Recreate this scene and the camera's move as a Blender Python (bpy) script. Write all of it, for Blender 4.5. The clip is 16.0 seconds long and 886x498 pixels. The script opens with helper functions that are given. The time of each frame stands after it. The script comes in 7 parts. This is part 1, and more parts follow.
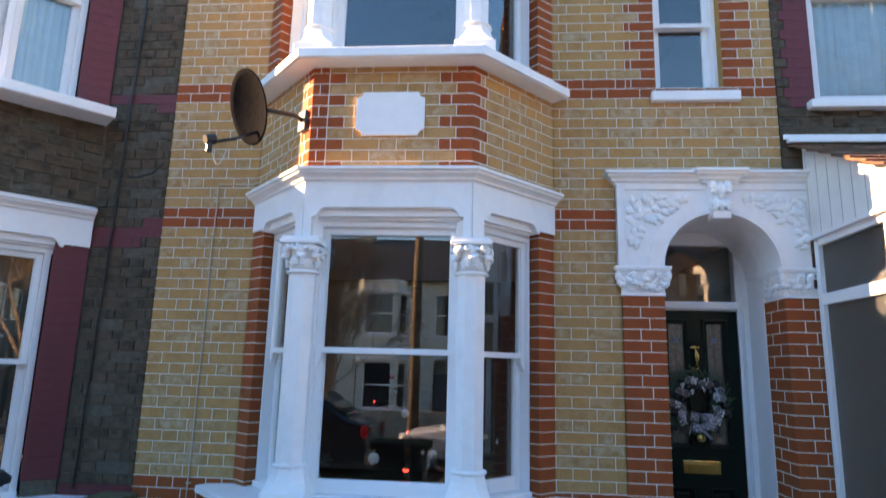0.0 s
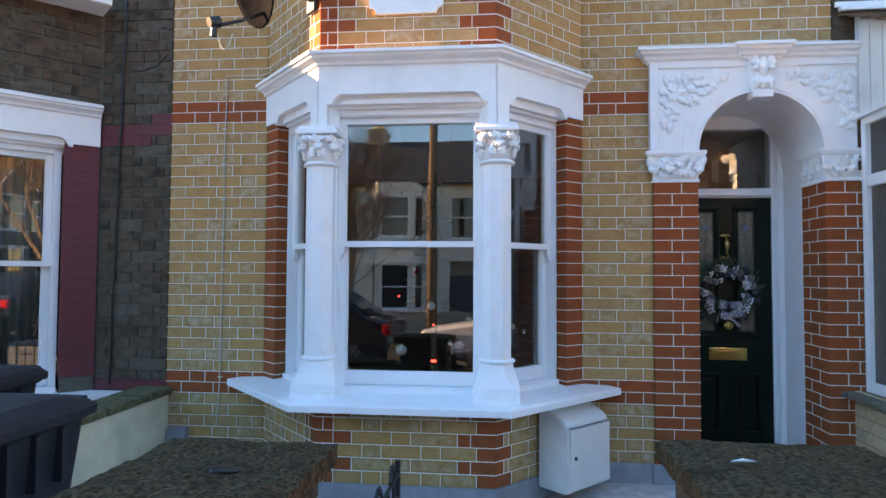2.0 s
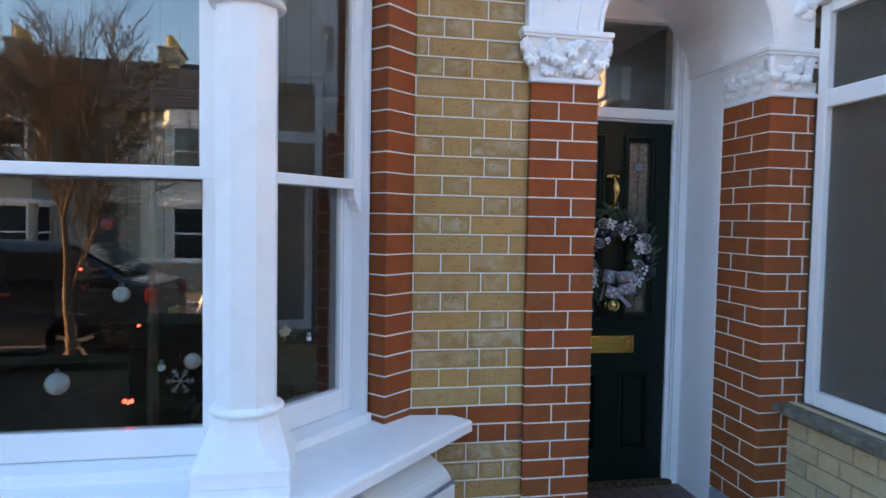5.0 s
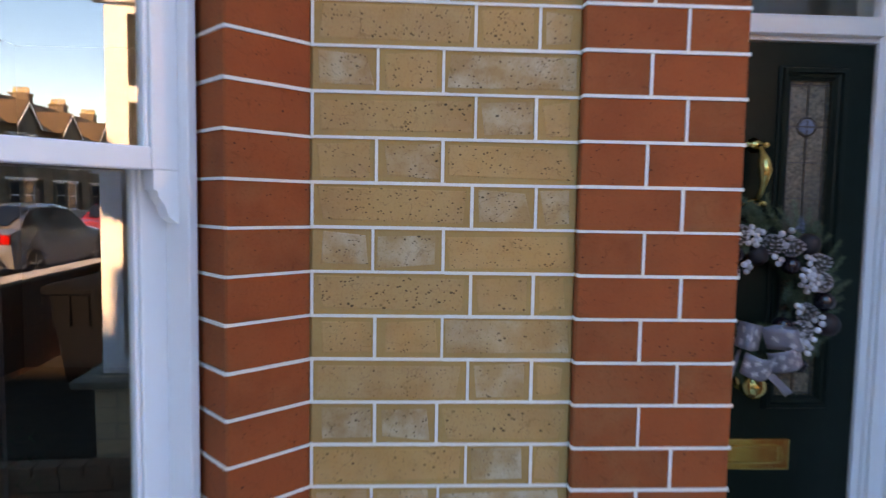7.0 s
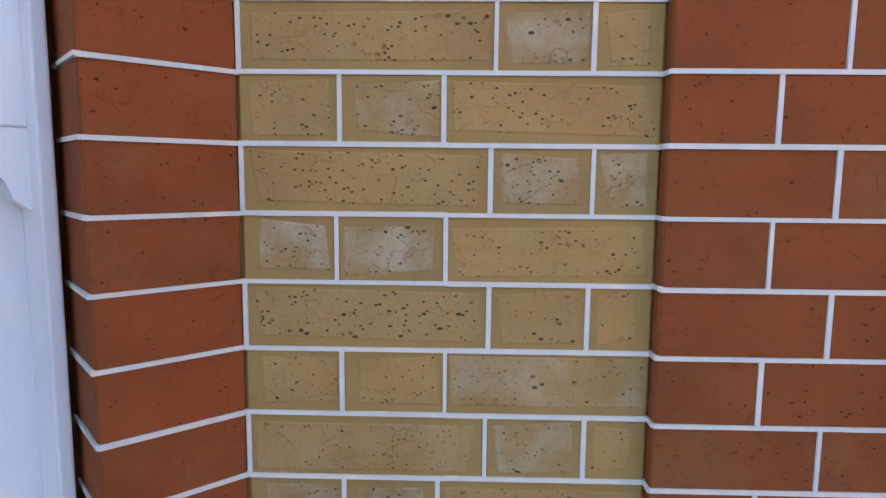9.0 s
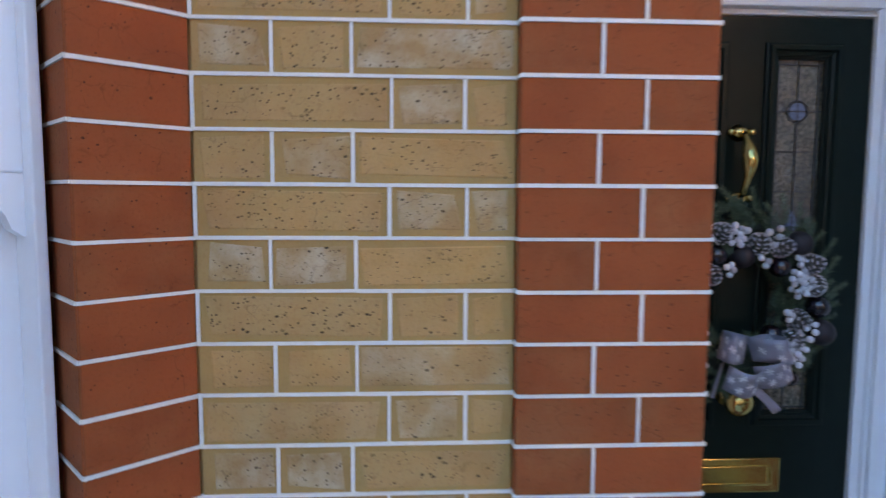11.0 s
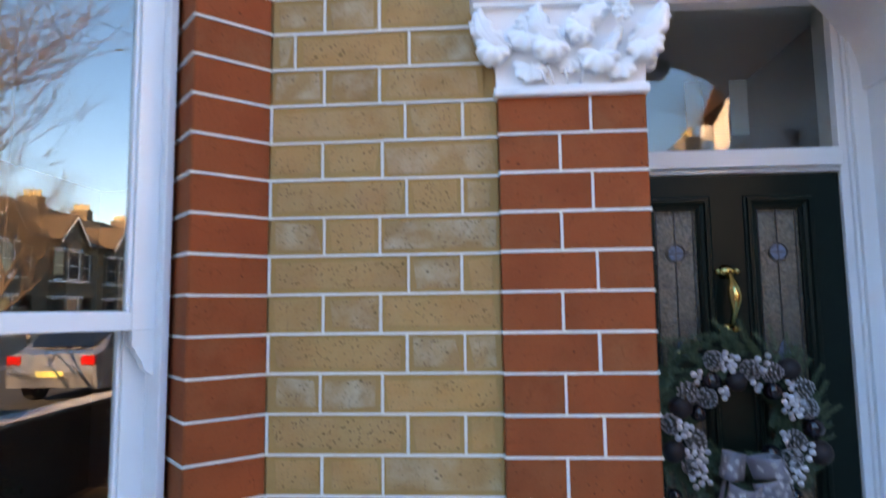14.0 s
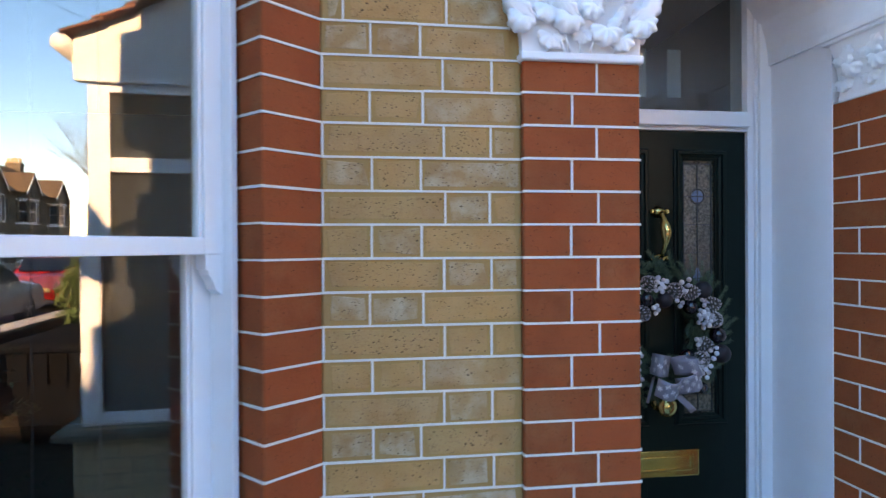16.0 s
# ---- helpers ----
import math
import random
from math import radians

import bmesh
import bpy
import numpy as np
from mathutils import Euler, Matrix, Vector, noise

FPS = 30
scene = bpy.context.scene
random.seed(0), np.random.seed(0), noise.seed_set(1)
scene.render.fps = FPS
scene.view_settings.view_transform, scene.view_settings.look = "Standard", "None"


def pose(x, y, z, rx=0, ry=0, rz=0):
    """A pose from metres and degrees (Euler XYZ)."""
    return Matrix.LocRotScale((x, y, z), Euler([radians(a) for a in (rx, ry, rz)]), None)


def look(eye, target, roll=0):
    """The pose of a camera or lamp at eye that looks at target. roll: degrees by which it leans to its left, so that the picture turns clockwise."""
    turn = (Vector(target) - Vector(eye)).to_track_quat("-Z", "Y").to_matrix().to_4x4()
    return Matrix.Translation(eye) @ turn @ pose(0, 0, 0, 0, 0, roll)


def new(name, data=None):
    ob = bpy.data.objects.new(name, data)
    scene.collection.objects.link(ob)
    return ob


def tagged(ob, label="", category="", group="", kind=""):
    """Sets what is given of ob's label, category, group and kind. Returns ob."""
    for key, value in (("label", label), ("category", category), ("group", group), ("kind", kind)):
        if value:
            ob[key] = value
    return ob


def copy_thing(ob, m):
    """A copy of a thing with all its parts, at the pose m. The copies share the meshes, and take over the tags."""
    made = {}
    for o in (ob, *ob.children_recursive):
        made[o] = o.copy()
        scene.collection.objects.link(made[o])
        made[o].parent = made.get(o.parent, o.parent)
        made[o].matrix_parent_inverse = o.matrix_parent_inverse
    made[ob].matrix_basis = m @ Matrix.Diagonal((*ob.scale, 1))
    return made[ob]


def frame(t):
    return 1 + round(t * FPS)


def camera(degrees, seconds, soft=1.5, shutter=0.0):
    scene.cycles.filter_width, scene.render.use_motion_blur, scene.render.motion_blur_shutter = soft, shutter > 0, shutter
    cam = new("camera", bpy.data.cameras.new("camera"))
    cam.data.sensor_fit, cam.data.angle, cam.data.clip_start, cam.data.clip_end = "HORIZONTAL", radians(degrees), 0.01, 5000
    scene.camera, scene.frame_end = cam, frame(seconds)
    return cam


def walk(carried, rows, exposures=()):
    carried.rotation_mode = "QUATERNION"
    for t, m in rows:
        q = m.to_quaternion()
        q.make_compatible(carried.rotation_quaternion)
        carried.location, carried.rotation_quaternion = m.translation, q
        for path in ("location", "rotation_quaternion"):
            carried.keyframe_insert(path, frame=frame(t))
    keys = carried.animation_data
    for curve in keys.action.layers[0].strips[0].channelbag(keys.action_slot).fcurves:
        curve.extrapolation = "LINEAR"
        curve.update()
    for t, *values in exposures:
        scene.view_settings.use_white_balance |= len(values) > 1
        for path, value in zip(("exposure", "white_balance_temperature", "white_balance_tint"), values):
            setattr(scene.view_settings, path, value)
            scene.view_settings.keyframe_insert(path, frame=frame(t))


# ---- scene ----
cam = camera(71.1, 16.0, 1.4, 0.5)
PATH = [
    (0, (0.051, 0.128, 1.505), (-0.114, 2.084, 1.888), 1.5),
    (0.5, (0.058, 0.162, 1.474), (-0.102, 2.142, 1.707), 1.7),
    (1, (0.057, 0.182, 1.471), (-0.097, 2.172, 1.606), 1.6),
    (1.5, (0.031, 0.199, 1.473), (-0.152, 2.186, 1.598), 1.5),
    (2, (-0.027, 0.268, 1.436), (-0.233, 2.256, 1.513), 0.3),
    (2.5, (-0.02, 0.485, 1.438), (-0.255, 2.471, 1.49), 0.5),
    (3, (0.042, 0.774, 1.412), (-0.106, 2.769, 1.436), 1.4),
    (3.5, (0.035, 1.085, 1.448), (0.182, 3.079, 1.49), -0.3),
    (4, (0.077, 1.385, 1.424), (0.428, 3.353, 1.457), 0.5),
    (4.2, (0.079, 1.518, 1.431), (0.444, 3.484, 1.415), 0.8),
    (6.5, (0.513, 3.08, 1.548), (0.79, 5.056, 1.417), 0.7),
    (7, (0.644, 3.393, 1.546), (0.743, 5.386, 1.402), 1.0),
    (7.5, (0.673, 3.633, 1.541), (0.736, 5.628, 1.407), 1.4),
    (8, (0.708, 3.786, 1.543), (0.66, 5.776, 1.356), 0.6),
    (10.5, (0.712, 3.709, 1.558), (0.717, 5.693, 1.306), 0.1),
    (11, (0.777, 3.569, 1.565), (0.88, 5.559, 1.394), 0.3),
    (11.5, (0.899, 3.421, 1.578), (0.909, 5.414, 1.403), 0.7),
    (12, (0.941, 3.344, 1.586), (0.973, 5.339, 1.449), 0.6),
    (12.5, (0.947, 3.326, 1.589), (0.971, 5.323, 1.483), 0.6),
    (13, (0.959, 3.31, 1.594), (0.992, 5.307, 1.477), 0.7),
    (13.5, (0.949, 3.298, 1.594), (0.957, 5.297, 1.531), -0.3),
    (14, (0.895, 3.262, 1.622), (0.767, 5.248, 1.821), -0.7),
    (14.5, (0.887, 3.219, 1.657), (0.713, 5.193, 1.926), 0.1),
    (15, (0.833, 3.23, 1.639), (0.648, 5.22, 1.721), 0.6),
    (15.5, (0.686, 3.164, 1.605), (0.846, 5.158, 1.614), 0.0),
    (16, (0.543, 3.052, 1.605), (0.824, 5.032, 1.599), -0.3),
]
EXPOSURES = [(0.0, 2.58, 11800, 32), (2.0, 2.81, 12800, 33), (4.0, 2.96, 14200, 35), (6.5, 3.20, 13600, 39), (7.5, 3.25, 15500, 43), (10.5, 3.29, 14300, 42), (12.0, 3.24, 13400, 40), (12.5, 3.32, 13200, 39), (13.5, 3.38, 12800, 37), (14.5, 3.21, 11700, 34), (16.0, 3.31, 11800, 35)]
walk(cam, [(t, look(eye, target, roll)) for t, eye, target, roll in PATH], EXPOSURES)

# ---- light ----
SUN_AZ, SUN_EL = 270.0, 21.0
world = bpy.data.worlds.new("sky")
scene.world = world
world.use_nodes = True
wn = world.node_tree
sky = wn.nodes.new("ShaderNodeTexSky")
sky.sky_type, sky.sun_disc = "NISHITA", False
sky.sun_elevation, sky.sun_rotation = radians(SUN_EL), radians(SUN_AZ)
sky.air_density, sky.dust_density, sky.ozone_density, sky.altitude = 0.95, 0.0, 2.7, 300.0
clear = wn.nodes.new("ShaderNodeHueSaturation")
clear.inputs["Saturation"].default_value = 1.3
wn.links.new(sky.outputs[0], clear.inputs["Color"])
wn.links.new(clear.outputs[0], wn.nodes["Background"].inputs[0])
wn.nodes["Background"].inputs[1].default_value = 0.148
sun_light = bpy.data.lights.new("sun", "SUN")
sun_light.energy, sun_light.angle, sun_light.color = 4.0, radians(0.5), (1.0, 0.86, 0.66)
sun = new("sun", sun_light)
sun_way = Vector((math.sin(radians(SUN_AZ)) * math.cos(radians(SUN_EL)), math.cos(radians(SUN_AZ)) * math.cos(radians(SUN_EL)), math.sin(radians(SUN_EL))))
sun.matrix_world = look(sun_way * 40, (0, 0, 0))

# ---- plan ----
W = 4.466            # face of the main wall
GZ = 0.08            # garden level
ZK, G = 1.58, 0.0765  # one bed joint and the height of a course
CX = -0.622          # middle of the bay
HW, HC, YB = 1.092, 0.531, 3.865  # half width at the wall and at the front, front face
CANT = math.degrees(math.atan2(W - YB, HW - HC))
SIDE = math.hypot(W - YB, HW - HC)
PARTY_L, PARTY_R = -2.428, 2.06
rng = random.Random(7)


def zc(n):
    """Height of bed joint n."""
    return ZK + n * G


# ---- mesh helpers ----
def part(name, bm, material, parent=None, label="", matrix=None, smooth=False):
    """One mesh object from a bmesh, under its thing."""
    mesh = bpy.data.meshes.new(name)
    bmesh.ops.recalc_face_normals(bm, faces=bm.faces[:])
    bm.to_mesh(mesh)
    bm.free()
    for m in (material if isinstance(material, (list, tuple)) else [material]):
        mesh.materials.append(m)
    if smooth:
        for p in mesh.polygons:
            p.use_smooth = True
    ob = new(name, mesh)
    if parent is not None:
        ob.parent = parent
    if matrix is not None:
        ob.matrix_local = matrix
    if label:
        ob["label"] = label
    return ob


def thing(name, label, category, group="", kind="", matrix=None):
    ob = new(name)
    ob.empty_display_size = 0.1
    if matrix is not None:
        ob.matrix_world = matrix
    return tagged(ob, label, category, group, kind)


def box(bm, x0, x1, y0, y1, z0, z1, bevel=0.0, m=None, mat=0):
    vs = [bm.verts.new((x, y, z)) for x in (x0, x1) for y in (y0, y1) for z in (z0, z1)]
    fs = [bm.faces.new([vs[i] for i in q]) for q in ((0, 1, 3, 2), (4, 6, 7, 5), (0, 4, 5, 1), (2, 3, 7, 6), (0, 2, 6, 4), (1, 5, 7, 3))]
    for f in fs:
        f.material_index = mat
    if bevel:
        es = list({e for f in fs for e in f.edges})
        r = bmesh.ops.bevel(bm, geom=es, offset=bevel, segments=2, profile=0.5, affect="EDGES", clamp_overlap=True)
        vs = list({v for f in r["faces"] for v in f.verts} | {v for v in vs if v.is_valid})
    if m is not None:
        bmesh.ops.transform(bm, matrix=m, verts=[v for v in vs if v.is_valid])
    return vs


def prism(bm, poly, z0, z1, m=None, mat=0):
    """A flat polygon (x, y) pulled from z0 to z1."""
    a = [bm.verts.new((x, y, z0)) for x, y in poly]
    b = [bm.verts.new((x, y, z1)) for x, y in poly]
    fs = [bm.faces.new(a[::-1]), bm.faces.new(b)]
    n = len(poly)
    for i in range(n):
        fs.append(bm.faces.new((a[i], a[(i + 1) % n], b[(i + 1) % n], b[i])))
    for f in fs:
        f.material_index = mat
    if m is not None:
        bmesh.ops.transform(bm, matrix=m, verts=a + b)
    return a + b


def plate(bm, poly, y0, y1, m=None, mat=0):
    """An upright polygon (x, z) pulled from y0 to y1."""
    return prism(bm, [(x, z) for x, z in poly], -y1, -y0, (m or Matrix()) @ Matrix.Rotation(radians(90), 4, "X"), mat)


def tube(bm, pts, r, sides=8, caps=True):
    """A round bar along points; r is one radius or one a point."""
    rs = r if isinstance(r, (list, tuple)) else [r] * len(pts)
    pts = [Vector(p) for p in pts]
    rings = []
    up = Vector((0.13, 0.21, 0.97))
    for i, p in enumerate(pts):
        d = (pts[min(i + 1, len(pts) - 1)] - pts[max(i - 1, 0)]).normalized()
        a = d.cross(up)
        if a.length < 0.05:
            a = d.cross(Vector((1, 0, 0)))
        a.normalize()
        b = d.cross(a)
        rings.append([bm.verts.new(p + (a * math.cos(2 * math.pi * k / sides) + b * math.sin(2 * math.pi * k / sides)) * rs[i]) for k in range(sides)])
    for q, s in zip(rings, rings[1:]):
        for k in range(sides):
            bm.faces.new((q[k], q[(k + 1) % sides], s[(k + 1) % sides], s[k]))
    if caps:
        bm.faces.new(rings[0][::-1])
        bm.faces.new(rings[-1])


def lathe(bm, profile, sides=24, m=None, start=0.0):
    """A turned form from (radius, z)."""
    rings = [[bm.verts.new((max(r, 1e-4) * math.cos(start + 2 * math.pi * k / sides), max(r, 1e-4) * math.sin(start + 2 * math.pi * k / sides), z)) for k in range(sides)] for r, z in profile]
    for q, s in zip(rings, rings[1:]):
        for k in range(sides):
            bm.faces.new((q[k], q[(k + 1) % sides], s[(k + 1) % sides], s[k]))
    bm.faces.new(rings[0][::-1])
    bm.faces.new(rings[-1])
    if m is not None:
        bmesh.ops.transform(bm, matrix=m, verts=[v for r in rings for v in r])


def ball(bm, c, r, sub=2, squash=(1, 1, 1), m=None):
    mm = Matrix.Translation(c) @ (m or Matrix()) @ Matrix.Diagonal((r * squash[0], r * squash[1], r * squash[2], 1))
    return bmesh.ops.create_icosphere(bm, subdivisions=sub, radius=1, matrix=mm)["verts"]


def sweep(bm, path, profile):
    """A moulding along a plan path (left to right seen from outside); profile: closed list of (outwards, z)."""
    n = len(path)
    dirs = [(Vector(path[i + 1]) - Vector(path[i])).normalized() for i in range(n - 1)]
    rings = []
    for i, p in enumerate(path):
        na = [Vector((d.y, -d.x)) for d in dirs[max(i - 1, 0):i + 1]]
        nn = (na[0] + na[-1]).normalized()
        k = 1 / max(nn.dot(na[0]), 0.2)
        rings.append([bm.verts.new((p[0] + nn.x * o * k, p[1] + nn.y * o * k, z)) for o, z in profile])
    c = len(profile)
    for q, s in zip(rings, rings[1:]):
        for k in range(c):
            bm.faces.new((q[k], q[(k + 1) % c], s[(k + 1) % c], s[k]))
    bm.faces.new(rings[0])
    bm.faces.new(rings[-1][::-1])


def bay_path(o, cx=CX, wall=0.0):
    """Plan of the bay's outside, moved outwards by o, from the left wall end to the right one."""
    c = radians(CANT)
    e = HW + o / math.sin(c) + wall / math.tan(c)
    k = HC + o * math.tan(c / 2)
    return [(cx - e, W + wall), (cx - k, YB - o), (cx + k, YB - o), (cx + e, W + wall)]


# faces of the bay: local x to the right, y inwards, z up
def f_front(cx=CX):
    return pose(cx, YB, 0)


def f_right(cx=CX):
    return pose(cx + HW, W, 0, 0, 0, CANT)


def f_left(cx=CX):
    return pose(cx - HW, W, 0, 0, 0, -CANT)


# ---- materials ----
def mat(name, color, rough=0.6, metal=0.0, grain=0.0, scale=40.0, bump=0.0, bump_scale=120.0, stain=None, stain_amount=0.0, stain_scale=3.0, random_tint=0.0, spec=0.5, coat=0.0):
    """A painted or raw surface with grain, stains and fine relief."""
    m = bpy.data.materials.new(name)
    m.use_nodes = True
    t = m.node_tree
    L, N = t.links.new, t.nodes.new
    b = t.nodes["Principled BSDF"]
    b.inputs["Roughness"].default_value, b.inputs["Metallic"].default_value = rough, metal
    b.inputs["Specular IOR Level"].default_value, b.inputs["Coat Weight"].default_value = spec, coat
    co = N("ShaderNodeTexCoord").outputs["Object"]
    col = N("ShaderNodeRGB").outputs[0]
    col.default_value = (*color, 1)
    def mix(a, bb, f, mode="MIX"):
        x = N("ShaderNodeMix")
        x.data_type, x.blend_type = "RGBA", mode
        L(a, x.inputs[6])
        if isinstance(bb, tuple):
            x.inputs[7].default_value = (*bb, 1)
        else:
            L(bb, x.inputs[7])
        if isinstance(f, float):
            x.inputs[0].default_value = f
        else:
            L(f, x.inputs[0])
        return x.outputs[2]
    def noise_tex(s, detail=4.0):
        x = N("ShaderNodeTexNoise")
        x.inputs["Scale"].default_value, x.inputs["Detail"].default_value = s, detail
        L(co, x.inputs["Vector"])
        return x.outputs["Fac"]
    def ramp(v, a, bb):
        x = N("ShaderNodeMapRange")
        x.inputs[1].default_value, x.inputs[2].default_value = a, bb
        L(v, x.inputs[0])
        return x.outputs[0]
    if grain:
        g = ramp(noise_tex(scale), 0.3, 0.7)
        v = N("ShaderNodeMapRange")
        v.inputs[3].default_value, v.inputs[4].default_value = 1 - grain, 1 + grain * 0.6
        L(g, v.inputs[0])
        h = N("ShaderNodeHueSaturation")
        L(v.outputs[0], h.inputs["Value"])
        L(col, h.inputs["Color"])
        col = h.outputs[0]
    if random_tint:
        o, gi = N("ShaderNodeObjectInfo"), N("ShaderNodeNewGeometry")
        a = N("ShaderNodeMath")
        L(o.outputs["Random"], a.inputs[0])
        L(gi.outputs["Random Per Island"], a.inputs[1])
        fr = N("ShaderNodeMath")
        fr.operation = "FRACT"
        L(a.outputs[0], fr.inputs[0])
        v = N("ShaderNodeMapRange")
        v.inputs[3].default_value, v.inputs[4].default_value = 1 - random_tint, 1 + random_tint
        L(fr.outputs[0], v.inputs[0])
        h = N("ShaderNodeHueSaturation")
        L(v.outputs[0], h.inputs["Value"])
        L(col, h.inputs["Color"])
        col = h.outputs[0]
    if stain:
        s = ramp(noise_tex(stain_scale, 6.0), 0.52, 0.72)
        f = N("ShaderNodeMath")
        f.operation, f.inputs[1].default_value = "MULTIPLY", stain_amount
        L(s, f.inputs[0])
        col = mix(col, stain, f.outputs[0])
    L(col, b.inputs["Base Color"])
    if bump:
        bp = N("ShaderNodeBump")
        bp.inputs["Strength"].default_value, bp.inputs["Distance"].default_value = bump, 0.003
        L(noise_tex(bump_scale), bp.inputs["Height"])
        L(bp.outputs[0], b.inputs["Normal"])
    return m


def brick_mat(name, base, light, dark, pits, bloom, rough=0.85, vary=0.18, bump=0.5, sparse=0.0, soot=0.55, crease=0.0):
    """Brick with tint from brick to brick, grain, pits and pale bloom."""
    m = bpy.data.materials.new(name)
    m.use_nodes = True
    t = m.node_tree
    L, N = t.links.new, t.nodes.new
    b = t.nodes["Principled BSDF"]
    b.inputs["Roughness"].default_value = rough
    b.inputs["Specular IOR Level"].default_value = 0.22
    o, gi = N("ShaderNodeObjectInfo"), N("ShaderNodeNewGeometry")
    a = N("ShaderNodeMath")
    L(o.outputs["Random"], a.inputs[0])
    L(gi.outputs["Random Per Island"], a.inputs[1])
    fr = N("ShaderNodeMath")
    fr.operation = "FRACT"
    L(a.outputs[0], fr.inputs[0])
    rnd = fr.outputs[0]
    off = N("ShaderNodeVectorMath")
    off.operation = "MULTIPLY_ADD"
    L(N("ShaderNodeCombineXYZ").outputs[0], off.inputs[1])
    cmb = t.nodes[-1]
    for i in range(3):
        L(rnd, cmb.inputs[i])
    off.inputs[0].default_value = (7, 13, 5)
    L(gi.outputs["Position"], off.inputs[2])
    vec = off.outputs[0]
    def tex(kind, s, detail=4.0, v=vec):
        x = N("ShaderNodeTexNoise" if kind == "noise" else "ShaderNodeTexVoronoi")
        x.inputs["Scale"].default_value = s
        if kind == "noise":
            x.inputs["Detail"].default_value = detail
        L(v, x.inputs["Vector"])
        return x.outputs["Fac" if kind == "noise" else "Distance"]
    def rng_map(v, a0, b0, c0=0.0, d0=1.0):
        x = N("ShaderNodeMapRange")
        for i, q in enumerate((a0, b0, c0, d0)):
            x.inputs[i + 1].default_value = q
        L(v, x.inputs[0])
        return x.outputs[0]
    def mix(a1, b1, f, mode="MIX"):
        x = N("ShaderNodeMix")
        x.data_type, x.blend_type = "RGBA", mode
        for i, q in ((6, a1), (7, b1)):
            if isinstance(q, tuple):
                x.inputs[i].default_value = (*q, 1)
            else:
                L(q, x.inputs[i])
        L(f, x.inputs[0])
        return x.outputs[2]
    def mul(a1, b1):
        x = N("ShaderNodeMath")
        x.operation = "MULTIPLY"
        for i, q in ((0, a1), (1, b1)):
            if isinstance(q, float):
                x.inputs[i].default_value = q
            else:
                L(q, x.inputs[i])
        return x.outputs[0]
    col = mix(base, light, rng_map(rnd, 0.0, 1.0))
    col = mix(col, dark, mul(rng_map(tex("noise", 9.0), 0.45, 0.75), soot))
    if bloom:
        col = mix(col, bloom, mul(rng_map(tex("noise", 19.0, 6.0), 0.40, 0.66), rng_map(rnd, 0.4, 0.95, 0.05, 0.72)))
    col = mix(col, dark, mul(rng_map(tex("noise", 210.0, 3.0), 0.52, 0.75), 0.35))
    hs = N("ShaderNodeHueSaturation")
    L(rng_map(rnd, 0.0, 1.0, 1 + vary * 0.7, 1 - vary), hs.inputs["Value"])
    L(col, hs.inputs["Color"])
    col = hs.outputs[0]
    height = tex("noise", 160.0, 5.0)
    if pits:
        st = N("ShaderNodeMapping")
        st.inputs["Scale"].default_value = (0.72, 1.0, 1.15)
        st.inputs["Rotation"].default_value = (0, 0.6, 0)
        L(vec, st.inputs["Vector"])
        warp = N("ShaderNodeVectorMath")
        warp.operation = "ADD"
        L(st.outputs[0], warp.inputs[0])
        wnz = N("ShaderNodeTexNoise")
        wnz.inputs["Scale"].default_value = 90
        L(vec, wnz.inputs["Vector"])
        ws = N("ShaderNodeVectorMath")
        ws.operation = "SCALE"
        ws.inputs["Scale"].default_value = 0.0035
        L(wnz.outputs["Color"], ws.inputs[0])
        L(ws.outputs[0], warp.inputs[1])
        def specks(size, keep, wide):
            cells = N("ShaderNodeTexVoronoi")
            cells.inputs["Scale"].default_value = size
            L(warp.outputs[0], cells.inputs["Vector"])
            pick = N("ShaderNodeSeparateColor")
            L(cells.outputs["Color"], pick.inputs[0])
            deep = N("ShaderNodeMath")
            deep.operation = "MULTIPLY_ADD"
            L(pick.outputs[1], deep.inputs[0])
            deep.inputs[1].default_value = 0.22
            L(cells.outputs["Distance"], deep.inputs[2])
            dot = rng_map(deep.outputs[0], wide, wide - 0.12)
            return mul(dot, rng_map(pick.outputs[0], 1.0 - keep, 1.02 - keep))
        thin = max(0.0, 1.0 - 4.5 * sparse)
        small = mul(specks(230.0, 0.30 * thin, 0.42), rng_map(tex("noise", 32.0, 2.0), 0.36, 0.50))
        large = mul(specks(125.0, 0.20 * thin, 0.38), rng_map(tex("noise", 24.0, 2.0), 0.40, 0.52))
        both = N("ShaderNodeMath")
        both.operation = "MAXIMUM"
        L(small, both.inputs[0])
        L(large, both.inputs[1])
        pit = both.outputs[0]
        col = mix(col, pits, mul(pit, 0.95))
        sub = N("ShaderNodeMath")
        sub.operation = "SUBTRACT"
        L(height, sub.inputs[0])
        L(pit, sub.inputs[1])
        height = sub.outputs[0]
    if crease:
        # drag marks and folds left by the mould
        wob = N("ShaderNodeTexNoise")
        wob.inputs["Scale"].default_value, wob.inputs["Detail"].default_value = 26.0, 3.0
        L(vec, wob.inputs["Vector"])
        wsc, wad, tilt = N("ShaderNodeVectorMath"), N("ShaderNodeVectorMath"), N("ShaderNodeMapping")
        wsc.operation, wsc.inputs["Scale"].default_value = "SCALE", 0.05
        wad.operation = "ADD"
        L(wob.outputs["Color"], wsc.inputs[0])
        L(vec, wad.inputs[0])
        L(wsc.outputs[0], wad.inputs[1])
